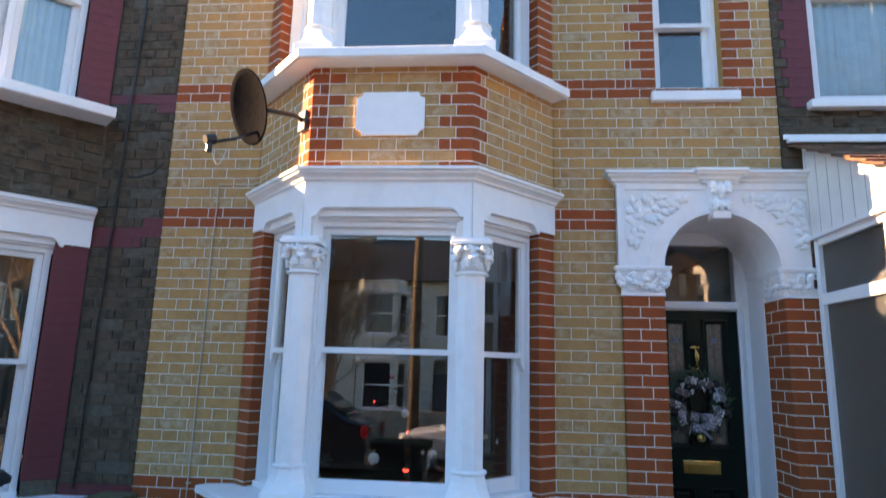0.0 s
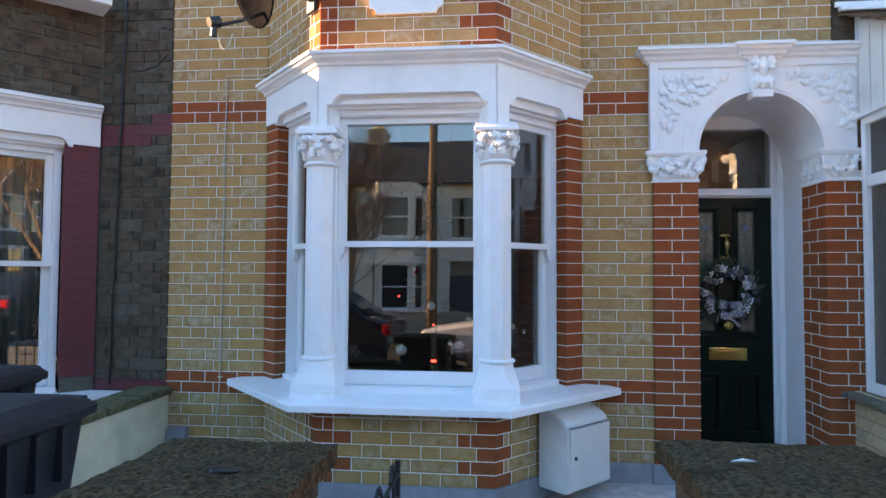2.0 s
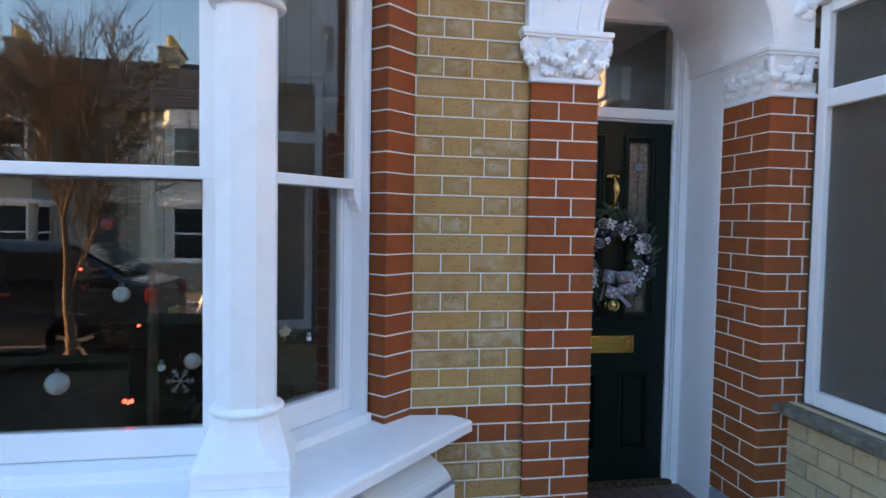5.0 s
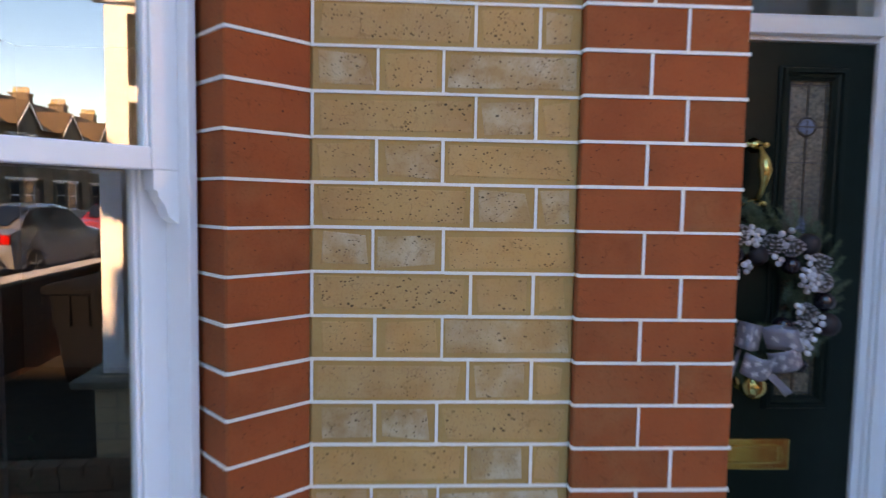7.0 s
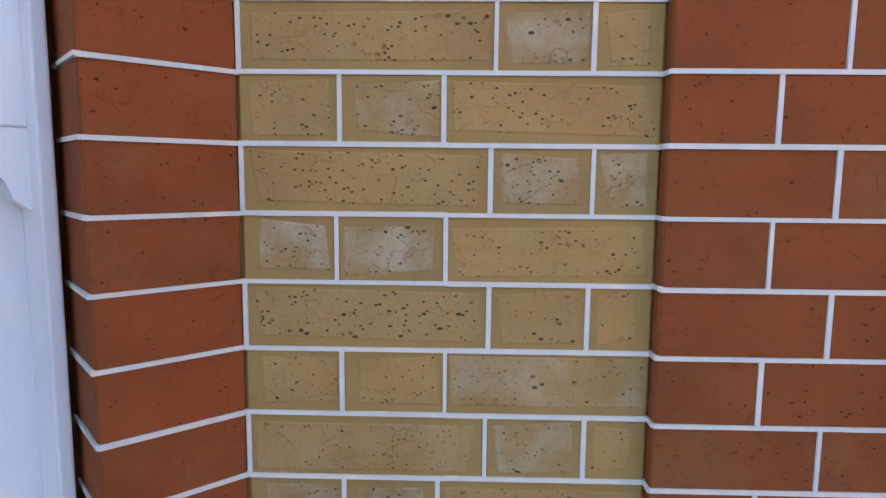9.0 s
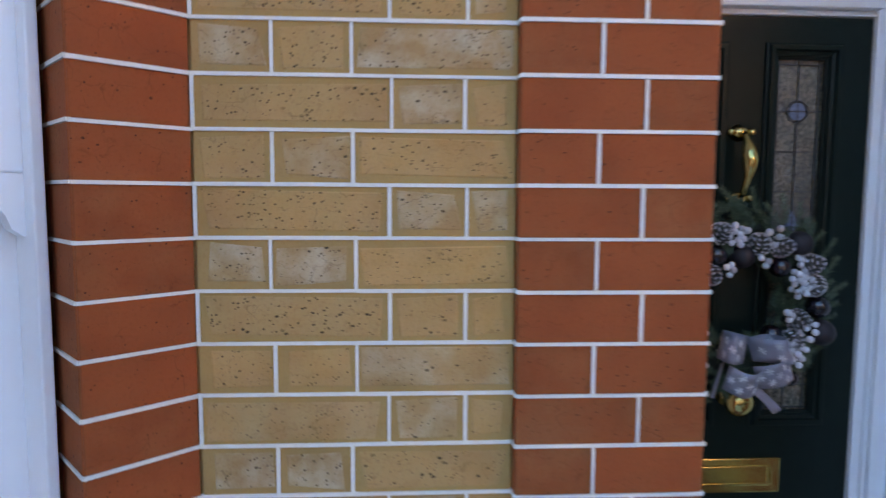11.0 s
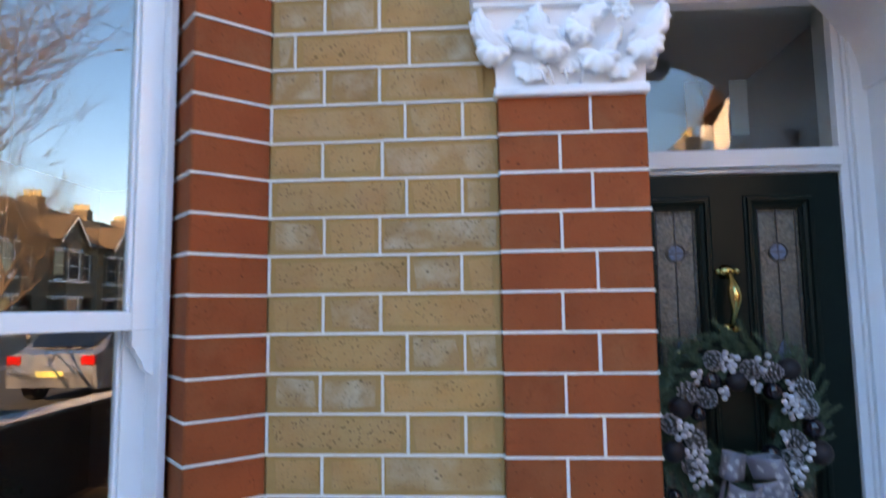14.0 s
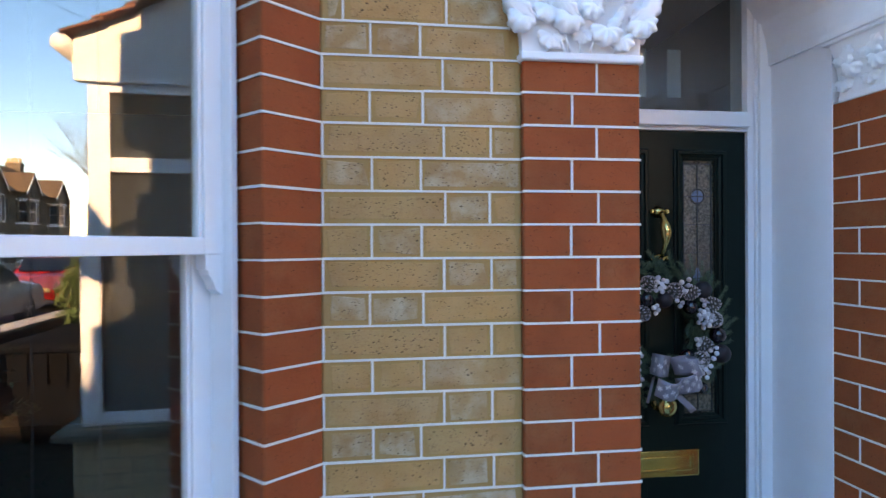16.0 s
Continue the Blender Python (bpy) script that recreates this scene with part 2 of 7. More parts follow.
        tilt.inputs["Rotation"].default_value, tilt.inputs["Scale"].default_value = (0, 0.45, 0), (0.45, 1.0, 1.3)
        L(wad.outputs[0], tilt.inputs["Vector"])
        cell = N("ShaderNodeTexVoronoi")
        cell.feature = "DISTANCE_TO_EDGE"
        cell.inputs["Scale"].default_value = 24.0
        L(tilt.outputs[0], cell.inputs["Vector"])
        fold = mul(rng_map(cell.outputs["Distance"], 0.022, 0.004), rng_map(tex("noise", 30.0, 2.0), 0.5, 0.62))
        col = mix(col, (dark[0] * 0.4, dark[1] * 0.4, dark[2] * 0.4), mul(fold, crease))
        cut = N("ShaderNodeMath")
        cut.operation = "SUBTRACT"
        L(height, cut.inputs[0])
        L(mul(fold, 0.8), cut.inputs[1])
        height = cut.outputs[0]
    L(col, b.inputs["Base Color"])
    bp = N("ShaderNodeBump")
    bp.inputs["Strength"].default_value, bp.inputs["Distance"].default_value = bump, 0.002
    L(height, bp.inputs["Height"])
    L(bp.outputs[0], b.inputs["Normal"])
    return m


def glass_mat(name, tint=(1, 1, 1), sheen=0.06, rough=0.0, wavy=0.0):
    """A thin pane: clear, with a mirror sheen that grows with the angle."""
    m = bpy.data.materials.new(name)
    m.use_nodes = True
    t = m.node_tree
    L, N = t.links.new, t.nodes.new
    t.nodes.remove(t.nodes["Principled BSDF"])
    tr, gl, mx, fr = N("ShaderNodeBsdfTransparent"), N("ShaderNodeBsdfGlossy"), N("ShaderNodeMixShader"), N("ShaderNodeLayerWeight")
    pw, sc = N("ShaderNodeMath"), N("ShaderNodeMapRange")
    pw.operation, pw.inputs[1].default_value = "POWER", 4.0
    fr.inputs["Blend"].default_value = 0.5
    L(fr.outputs["Facing"], pw.inputs[0])
    L(pw.outputs[0], sc.inputs[0])
    sc.inputs[3].default_value, sc.inputs[4].default_value = sheen, 1.0
    tr.inputs[0].default_value = (*tint, 1)
    gl.inputs["Roughness"].default_value = rough
    gl.inputs["Color"].default_value = (1, 1, 1, 1)
    if wavy:
        nz, bp = N("ShaderNodeTexNoise"), N("ShaderNodeBump")
        nz.inputs["Scale"].default_value, nz.inputs["Detail"].default_value = 2.5, 1.0
        L(N("ShaderNodeTexCoord").outputs["Object"], nz.inputs["Vector"])
        bp.inputs["Strength"].default_value, bp.inputs["Distance"].default_value = wavy, 0.01
        L(nz.outputs["Fac"], bp.inputs["Height"])
        L(bp.outputs[0], gl.inputs["Normal"])
    L(sc.outputs[0], mx.inputs[0])
    L(tr.outputs[0], mx.inputs[1])
    L(gl.outputs[0], mx.inputs[2])
    L(mx.outputs[0], t.nodes["Material Output"].inputs[0])
    return m


def frosted_mat(name):
    """Obscure glass, which scatters the light that comes through it."""
    m = bpy.data.materials.new(name)
    m.use_nodes = True
    t = m.node_tree
    L, N = t.links.new, t.nodes.new
    b = t.nodes["Principled BSDF"]
    b.inputs["Base Color"].default_value = (0.20, 0.215, 0.205, 1)
    b.inputs["Roughness"].default_value = 0.2
    b.inputs["IOR"].default_value = 1.45
    b.inputs["Transmission Weight"].default_value = 0.9
    tl, mx = N("ShaderNodeBsdfTranslucent"), N("ShaderNodeMixShader")
    tl.inputs[0].default_value = (0.6, 0.6, 0.55, 1)
    nz, bp = N("ShaderNodeTexVoronoi"), N("ShaderNodeBump")
    nz.inputs["Scale"].default_value = 150
    L(N("ShaderNodeTexCoord").outputs["Object"], nz.inputs["Vector"])
    bp.inputs["Strength"].default_value, bp.inputs["Distance"].default_value = 1.0, 0.004
    L(nz.outputs["Distance"], bp.inputs["Height"])
    L(bp.outputs[0], b.inputs["Normal"])
    mx.inputs[0].default_value = 0.14
    L(b.outputs[0], mx.inputs[1])
    L(tl.outputs[0], mx.inputs[2])
    L(mx.outputs[0], t.nodes["Material Output"].inputs[0])
    return m


def glow_mat(name, color, strength):
    m = bpy.data.materials.new(name)
    m.use_nodes = True
    b = m.node_tree.nodes["Principled BSDF"]
    b.inputs["Emission Color"].default_value, b.inputs["Emission Strength"].default_value = (*color, 1), strength
    b.inputs["Base Color"].default_value = (*color, 1)
    return m


YELLOW = brick_mat("yellow_stock_brick", (0.54, 0.245, 0.087), (0.585, 0.305, 0.132), (0.385, 0.148, 0.053), (0.080, 0.042, 0.022), (0.74, 0.58, 0.42), vary=0.2, crease=0.28, sparse=0.0)
STOPPING = brick_mat("tinted_mortar", (0.49, 0.238, 0.085), (0.53, 0.268, 0.102), (0.40, 0.176, 0.060), None, None, vary=0.1, bump=0.3)
RED = brick_mat("red_rubbed_brick", (0.395, 0.071, 0.023), (0.46, 0.094, 0.031), (0.285, 0.047, 0.016), (0.10, 0.022, 0.01), (0.47, 0.13, 0.05), vary=0.2, bump=0.35, sparse=0.17, crease=0.35)
STOCK = brick_mat("sooty_stock_brick", (0.092, 0.058, 0.040), (0.158, 0.112, 0.075), (0.012, 0.010, 0.008), (0.012, 0.010, 0.009), (0.24, 0.205, 0.155), vary=0.5, bump=1.0, soot=0.95, crease=0.8)
CREAM_BRICK = brick_mat("pale_brick", (0.58, 0.365, 0.22), (0.63, 0.44, 0.29), (0.42, 0.26, 0.14), (0.10, 0.07, 0.05), (0.6, 0.50, 0.38), vary=0.25, crease=0.5)
BRICK_PAVER = brick_mat("worn_red_brick", (0.20, 0.08, 0.05), (0.25, 0.11, 0.07), (0.15, 0.07, 0.045), None, None, vary=0.25)
RIBBON = mat("lime_ribbon", (0.76, 0.71, 0.65), 0.7, grain=0.06, scale=60, bump=0.15)
MORTAR = mat("old_mortar", (0.115, 0.096, 0.072), 0.95, grain=0.35, scale=25, bump=0.5, stain=(0.09, 0.08, 0.065), stain_amount=0.6, stain_scale=2.2)
WHITE = mat("white_masonry_paint", (0.85, 0.86, 0.865), 0.42, grain=0.03, scale=14, bump=0.12, bump_scale=35, stain=(0.66, 0.65, 0.62), stain_amount=0.25, stain_scale=5)
GLOSS = mat("white_gloss_paint", (0.85, 0.86, 0.865), 0.28, grain=0.02, scale=9, bump=0.05, bump_scale=30)
PVC = mat("white_plastic", (0.80, 0.80, 0.80), 0.25, grain=0.02, scale=6)
MAROON = mat("maroon_masonry_paint", (0.180, 0.021, 0.027), 0.6, grain=0.2, scale=18, bump=0.5, bump_scale=60, stain=(0.08, 0.03, 0.035), stain_amount=0.5)
GREEN = mat("bottle_green_gloss", (0.0025, 0.013, 0.010), 0.3, grain=0.15, scale=30, bump=0.05, spec=0.16)
BRASS = mat("polished_brass", (0.80, 0.53, 0.19), 0.16, metal=1.0, grain=0.1, scale=60, bump=0.05)
GLASS = glass_mat("window_glass", (0.86, 0.9, 0.88), 0.10, wavy=0.012)
GLASS_FAN = glass_mat("fanlight_glass", (0.8, 0.84, 0.82), 0.07, wavy=0.012)
GLASS_DARK = glass_mat("upper_glass", (0.7, 0.75, 0.75), 0.10, wavy=0.01)
FROST = frosted_mat("obscure_glass")
CONCRETE = mat("grey_concrete", (0.52, 0.505, 0.48), 0.9, grain=0.25, scale=12, bump=0.5, bump_scale=70, stain=(0.16, 0.16, 0.15), stain_amount=0.6, stain_scale=2)
PLINTH = mat("grey_painted_plinth", (0.27, 0.29, 0.32), 0.7, grain=0.15, scale=16, bump=0.3, stain=(0.17, 0.17, 0.16), stain_amount=0.5)
COPING = mat("grey_brown_coping", (0.17, 0.14, 0.105), 0.95, grain=0.5, scale=22, bump=0.8, bump_scale=60, stain=(0.09, 0.08, 0.06), stain_amount=0.5, stain_scale=5)
STONE = mat("weathered_cap", (0.105, 0.060, 0.034), 1.0, grain=0.75, scale=75, bump=1.0, bump_scale=60, stain=(0.032, 0.021, 0.013), stain_amount=0.7, stain_scale=11, spec=0.05)
RENDER = mat("cream_render", (0.72, 0.61, 0.44), 0.85, grain=0.12, scale=8, bump=0.4, bump_scale=45, stain=(0.40, 0.36, 0.28), stain_amount=0.5, stain_scale=3)
BINPLASTIC = mat("charcoal_bin_plastic", (0.012, 0.013, 0.018), 0.55, grain=0.3, scale=30, bump=0.3, stain=(0.03, 0.03, 0.03), stain_amount=0.4)
IRON = mat("black_iron_paint", (0.012, 0.012, 0.013), 0.4, grain=0.3, scale=60, bump=0.3)
BLACK = mat("black_plastic", (0.014, 0.014, 0.015), 0.4, grain=0.2, scale=50)
GREY_METAL = mat("grey_metal", (0.34, 0.35, 0.37), 0.4, metal=0.7, grain=0.15, scale=40)
WIRE = mat("pale_cable", (0.56, 0.50, 0.40), 0.5, grain=0.1, scale=60)
TILE_RED = mat("quarry_tile", (0.17, 0.055, 0.045), 0.5, grain=0.3, scale=35, bump=0.2, random_tint=0.25, stain=(0.12, 0.1, 0.1), stain_amount=0.5)
ASPHALT = mat("asphalt", (0.042, 0.041, 0.040), 0.9, grain=0.4, scale=90, bump=0.8, bump_scale=200, stain=(0.055, 0.055, 0.055), stain_amount=0.5, stain_scale=0.6)
DARK_PAVING = mat("tarmac_footway", (0.10, 0.095, 0.09), 0.9, grain=0.3, scale=60, bump=0.6, stain=(0.06, 0.06, 0.058), stain_amount=0.5, stain_scale=1)
PAVING = mat("paving_slab", (0.20, 0.192, 0.18), 0.85, grain=0.25, scale=30, bump=0.4, random_tint=0.15, stain=(0.17, 0.165, 0.16), stain_amount=0.5, stain_scale=1.5)
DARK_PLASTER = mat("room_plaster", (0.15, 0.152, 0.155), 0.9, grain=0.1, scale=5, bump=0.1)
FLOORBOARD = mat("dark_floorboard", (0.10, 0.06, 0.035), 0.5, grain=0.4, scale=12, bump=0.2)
ROOF_TILE = mat("clay_tile", (0.20, 0.085, 0.05), 0.85, grain=0.4, scale=40, bump=0.5, random_tint=0.3, stain=(0.06, 0.05, 0.04), stain_amount=0.7, stain_scale=6)
SLATE = mat("slate", (0.028, 0.026, 0.030), 0.6, grain=0.35, scale=15, bump=0.3, random_tint=0.25)

# ---- ground ----
def ground():
    bm = bmesh.new()
    box(bm, -60, 70, -70, 60, -0.5, -0.06)
    tagged(part("ground", bm, ASPHALT), "dark asphalt ground reaching out past the houses", "ground", kind="structure")
    bm = bmesh.new()
    box(bm, -45, 55, -8.6, -1.2, -0.06, -0.045)
    tagged(part("road", bm, ASPHALT), "worn dark grey asphalt residential road", "road", kind="structure")
    for name, y0, y1 in (("pavement", -1.05, 1.55), ("pavement", -11.0, -8.75)):
        bm = bmesh.new()
        y = y0
        while y < y1 - 0.05:
            x = -14.0 - (0.3 if int(y * 10) % 2 else 0)
            while x < 22:
                box(bm, x + 0.004, x + 0.596, y + 0.004, min(y + 0.596, y1), 0.0, 0.07 + rng.uniform(-0.002, 0.002), 0.004)
                x += 0.6
            y += 0.6
        box(bm, -45, 55, y0, y1, -0.055, 0.062)
        tagged(part(name, bm, PAVING if y0 > -5 else DARK_PAVING), "grey concrete paving slabs beside the road", "pavement", kind="structure")
    for y0 in (-1.2, -8.75):
        k = thing("kerb", "grey concrete kerb along the road", "kerb", kind="structure")
        bm = bmesh.new()
        for i in range(40):
            x = -16 + i * 0.915
            box(bm, x, x + 0.905, y0, y0 + 0.145, -0.055, 0.068, 0.012)
        part("kerbstone", bm, CONCRETE, k)
    bm = bmesh.new()
    x0, x1 = PARTY_L + 0.1, 2.0
    nx, ny = 30, 18
    vs = [[bm.verts.new((x0 + (x1 - x0) * i / nx, 2.14 + (4.5 - 2.14) * j / ny, GZ + 0.006 * noise.noise((i * 0.35, j * 0.35, 0)))) for j in range(ny + 1)] for i in range(nx + 1)]
    for i in range(nx):
        for j in range(ny):
            bm.faces.new((vs[i][j], vs[i + 1][j], vs[i + 1][j + 1], vs[i][j + 1]))
    tagged(part("garden_paving", bm, CONCRETE, smooth=True), "stained grey concrete front garden floor", "paving", kind="structure")
    bm = bmesh.new()
    box(bm, -12, 12, 1.55, 4.6, -0.06, GZ - 0.012)
    tagged(part("garden_base", bm, CONCRETE), "grey concrete beneath the front gardens", "ground", kind="structure")
    bm = bmesh.new()
    box(bm, -0.52, 0.46, 1.5, 2.15, -0.05, GZ + 0.004)
    tagged(part("garden_path", bm, CONCRETE), "plain concrete strip between the gate piers", "path", kind="structure")


# ---- brickwork ----
S_LEN, H_LEN = 0.235, 0.113
RIB = 0.0052
brick_cache = {}


def brick_mesh(w, h, kind, variant=0):
    """A brick in the plane y = 0 about its middle, with its face to -y."""
    w = round(w / 0.003) * 0.003
    key = (round(w, 3), round(h, 4), kind, variant)
    if key in brick_cache:
        return brick_cache[key]
    bm = bmesh.new()
    a, c = w / 2, h / 2
    def ring(ix, iz, y):
        return [bm.verts.new((sx * (a - ix), y, sz * (c - iz))) for sx, sz in ((-1, -1), (1, -1), (1, 1), (-1, 1))]
    r = random.Random(int(key[0] * 1000) * 7 + variant)
    if kind == "yellow":
        rings = [ring(0, 0, 0.03), ring(0, 0, 0.0008), ring(0.001, 0.001, 0.0), ring(min(0.010, a * 0.3), 0.008, 0.0003), ring(min(0.012, a * 0.35), 0.0098, -0.0006)]
        jog = [(r.uniform(-0.009, 0.008), r.uniform(-0.006, 0.004)) for _ in range(4)]
        for q in rings[3:]:
            for v, (jx, jz) in zip(q, jog):
                v.co.x += jx * (1 if v.co.x < 0 else -1) * -1
                v.co.z += jz * (1 if v.co.z < 0 else -1) * -1
        mats = [1, 1, 1, 0]
    elif kind == "old":
        sink = r.uniform(-0.007, 0.006)
        rings = [ring(0.004, 0.004, 0.03), ring(0.004, 0.004, 0.004 + sink), ring(0.009, 0.008, 0.0)]
        for v in rings[2]:
            v.co.x += r.uniform(-0.004, 0.004)
            v.co.z += r.uniform(-0.004, 0.004)
            v.co.y += r.uniform(0, 0.005) + sink
        mats = [0, 0]
    else:
        rings = [ring(0, 0, 0.03), ring(0, 0, 0.0012), ring(0.0014, 0.0014, 0.0)]
        mats = [0, 0]
    for q, s, mi in zip(rings, rings[1:], mats):
        for k in range(4):
            bm.faces.new((q[k], q[(k + 1) % 4], s[(k + 1) % 4], s[k])).material_index = mi
    bm.faces.new(rings[-1]).material_index = 0
    bmesh.ops.recalc_face_normals(bm, faces=bm.faces[:])
    me = bpy.data.meshes.new("brick")
    bm.to_mesh(me)
    bm.free()
    for m in {"yellow": (YELLOW, STOPPING), "red": (RED,), "old": (STOCK,), "maroon": (MAROON,), "pale": (CREAM_BRICK,), "paver": (BRICK_PAVER,)}[kind]:
        me.materials.append(m)
    brick_cache[key] = me
    return me


def fill(x0, x1, n, origin):
    """Flemish bond between x0 and x1 in course n: joints as (xa, xb)."""
    period = S_LEN + H_LEN
    ph = origin if n % 2 == 0 else origin + S_LEN / 2 + H_LEN / 2
    out, k = [], math.floor((x0 - ph) / period) - 1
    cuts = []
    while ph + k * period < x1 + period:
        cuts += [ph + k * period, ph + k * period + H_LEN]
        k += 1
    cuts = [x0] + [c for c in cuts if x0 + 0.038 < c < x1 - 0.038] + [x1]
    return list(zip(cuts, cuts[1:]))


class Brickwork:
    """Collects the bricks and ribbons of one wall and then makes its objects."""

    def __init__(self, owner, ribbons=True):
        self.owner, self.bricks, self.ribbons, self.rib = owner, [], ribbons, bmesh.new()

    def course(self, m, n, zones, origin=0.0, gap=RIB, dz=0.0, cuts=None):
        """zones: (xa, xb, kind) in the local plane m; cuts: joints given one by one."""
        z0, z1 = zc(n) + dz, zc(n + 1) + dz
        lo = min(z[0] for z in zones)
        hi = max(z[1] for z in zones)
        for xa, xb, kind in zones:
            for a, b in (fill(xa, xb, n, origin) if cuts is None else list(zip([xa, *cuts], [*cuts, xb]))):
                gp = gap * (0.06 if kind == "maroon" else 0.7)
                self.bricks.append((m @ pose((a + b) / 2, 0, (z0 + z1) / 2), b - a - gp, G - gp, kind, Vector(m @ Vector(((a + b) / 2, 0, (z0 + z1) / 2)))))
                if self.ribbons:
                    for x in ([a] if abs(a - lo) > 1e-4 else []):
                        w = RIB * rng.uniform(0.42, 0.56)
                        box(self.rib, x - w, x + w, -0.0022, 0.004, z0 + RIB * 0.4, z1 - RIB * 0.4, 0, m)
        if self.ribbons:
            for xa, xb in self.runs(zones):
                steps = max(1, round((xb - xa) / 0.25))
                e = [RIB * rng.uniform(0.44, 0.56) for _ in range(steps + 1)]
                for i in range(steps):
                    p, q = xa + (xb - xa) * i / steps, xa + (xb - xa) * (i + 1) / steps
                    dz2 = rng.uniform(-0.0007, 0.0007)
                    box(self.rib, p, q, -0.0024, 0.004, z1 - e[i] + dz2, z1 + e[i] + dz2, 0, m)

    @staticmethod
    def runs(zones):
        zs = sorted((a, b) for a, b, k in zones if k != "cut")
        out = []
        for a, b in zs:
            if out and abs(out[-1][1] - a) < 1e-4:
                out[-1][1] = b
            else:
                out.append([a, b])
        return out

    def build(self, near, limit=300):
        """Single bricks nearest to a point of the plan, the others as one mesh."""
        self.bricks.sort(key=lambda q: (q[4] - Vector(near)).length)
        for m, w, h, kind, c in self.bricks[:limit]:
            ob = new("brick", brick_mesh(w, h, kind, rng.randrange(5)))
            ob.parent = self.owner
            ob.matrix_local = m
        rest = self.bricks[limit:]
        if rest:
            kinds = {}
            for q in rest:
                kinds.setdefault(q[3], []).append(q)
            for kind, qs in kinds.items():
                vs, fs, ms, n = [], [], [], 0
                for m, w, h, k, c in qs:
                    me = brick_mesh(w, h, k, rng.randrange(5))
                    vs += [m @ v.co for v in me.vertices]
                    fs += [[i + n for i in p.vertices] for p in me.polygons]
                    ms += [p.material_index for p in me.polygons]
                    n += len(me.vertices)
                me2 = bpy.data.meshes.new("brickwork")
                me2.from_pydata([tuple(v) for v in vs], [], fs)
                me2.polygons.foreach_set("material_index", ms)
                for mm in brick_mesh(qs[0][1], qs[0][2], kind).materials:
                    me2.materials.append(mm)
                ob = new("brickwork", me2)
                ob.parent = self.owner
                ob["kind"] = "stuff"
        if self.ribbons:
            ob = part("pointing", self.rib, RIBBON, self.owner, "thin raised white lime joints")
            ob["kind"] = "stuff"
        else:
            self.rib.free()


def band_kind(n):
    return "red" if n in (-13, -12, 12, 13, 25, 26) else "yellow"


N0, N1 = -18, 46     # first and last course
PIER_L, PIER_R = 0.93, 1.215
PIER_Y = 4.446
RP0, RP1 = 2.0, 2.215  # second pier
UW0, UW1 = 1.22, 1.70  # upper small window


def wall_front():
    wall = thing("wall_front", "yellow stock brick house front with red bands and white pointing", "wall", kind="structure")
    bw = Brickwork(wall)
    m = pose(0, W, 0)
    o = 0.580
    for n in range(N0, N1):
        k = band_kind(n)
        zones = [(PARTY_L, CX - HW, k)]
        bw.course(m, n, zones, o - 0.05)
        if zc(n) < 2.03:
            j = lambda: rng.uniform(-0.004, 0.004)
            bw.course(m, n, [(CX + HW, PIER_L, k)], o, cuts=[0.747 + j(), 0.857 + j()] if n % 2 else [0.578 + j(), 0.695 + j()])
            if n % 2:
                box(bw.rib, CX + HW - 0.0004, CX + HW + 0.0044, W - 0.0034, W + 0.004, zc(n) + RIB * 0.4, zc(n + 1) - RIB * 0.4)
        elif zc(n) < 2.84:
            bw.course(m, n, [(CX + HW, 0.905, k)], o)
        else:
            q = 0.11 if n % 2 else 0.22
            if n >= 25 and 3.5 < zc(n) < 5.4:
                bw.course(m, n, [(CX + HW, UW0 - q, k), (UW0 - q, UW0, "red")], o)
                bw.course(m, n, [(UW1, UW1 + q, "red"), (UW1 + q, PARTY_R, k)], o)
            else:
                bw.course(m, n, [(CX + HW, PARTY_R, k)], o)
    bw.build((0.75, W, 1.5), 290)
    # backing of the wall, round the openings
    bm = bmesh.new()
    y0, y1, top = W + 0.006, W + 0.3, zc(N1)
    box(bm, PARTY_L, CX - HW + 0.02, y0, y1, 0, top)
    box(bm, CX - HW + 0.02, CX + HW - 0.02, y0 + 0.1, y1, 2.62, 3.5)
    box(bm, CX - HW + 0.02, CX + HW - 0.02, y0 + 0.1, y1, 5.5, top)
    box(bm, CX + HW - 0.02, PIER_R - 0.03, y0, y1, 0, 2.9)
    box(bm, PIER_R - 0.05, PARTY_R, y0, y1, 2.88, 3.52)
    box(bm, CX + HW - 0.02, PIER_R - 0.03, y0, y1, 2.9, 3.52)
    box(bm, CX + HW - 0.02, UW0, y0, y1, 3.52, top)
    box(bm, UW1, PARTY_R, y0, y1, 3.52, top)
    box(bm, UW0, UW1, y0, y1, 5.4, top)
    part("backing", bm, STOPPING, wall)
    # plinth
    bm = bmesh.new()
    box(bm, PARTY_L, CX - HW + 0.02, W - 0.022, W + 0.05, GZ - 0.05, zc(N0) + 0.004, 0.008)
    box(bm, CX + HW - 0.02, PIER_L + 0.01, W - 0.022, W + 0.05, GZ - 0.05, zc(N0) + 0.004, 0.008)
    part("plinth", bm, PLINTH, wall, "grey painted cement plinth")


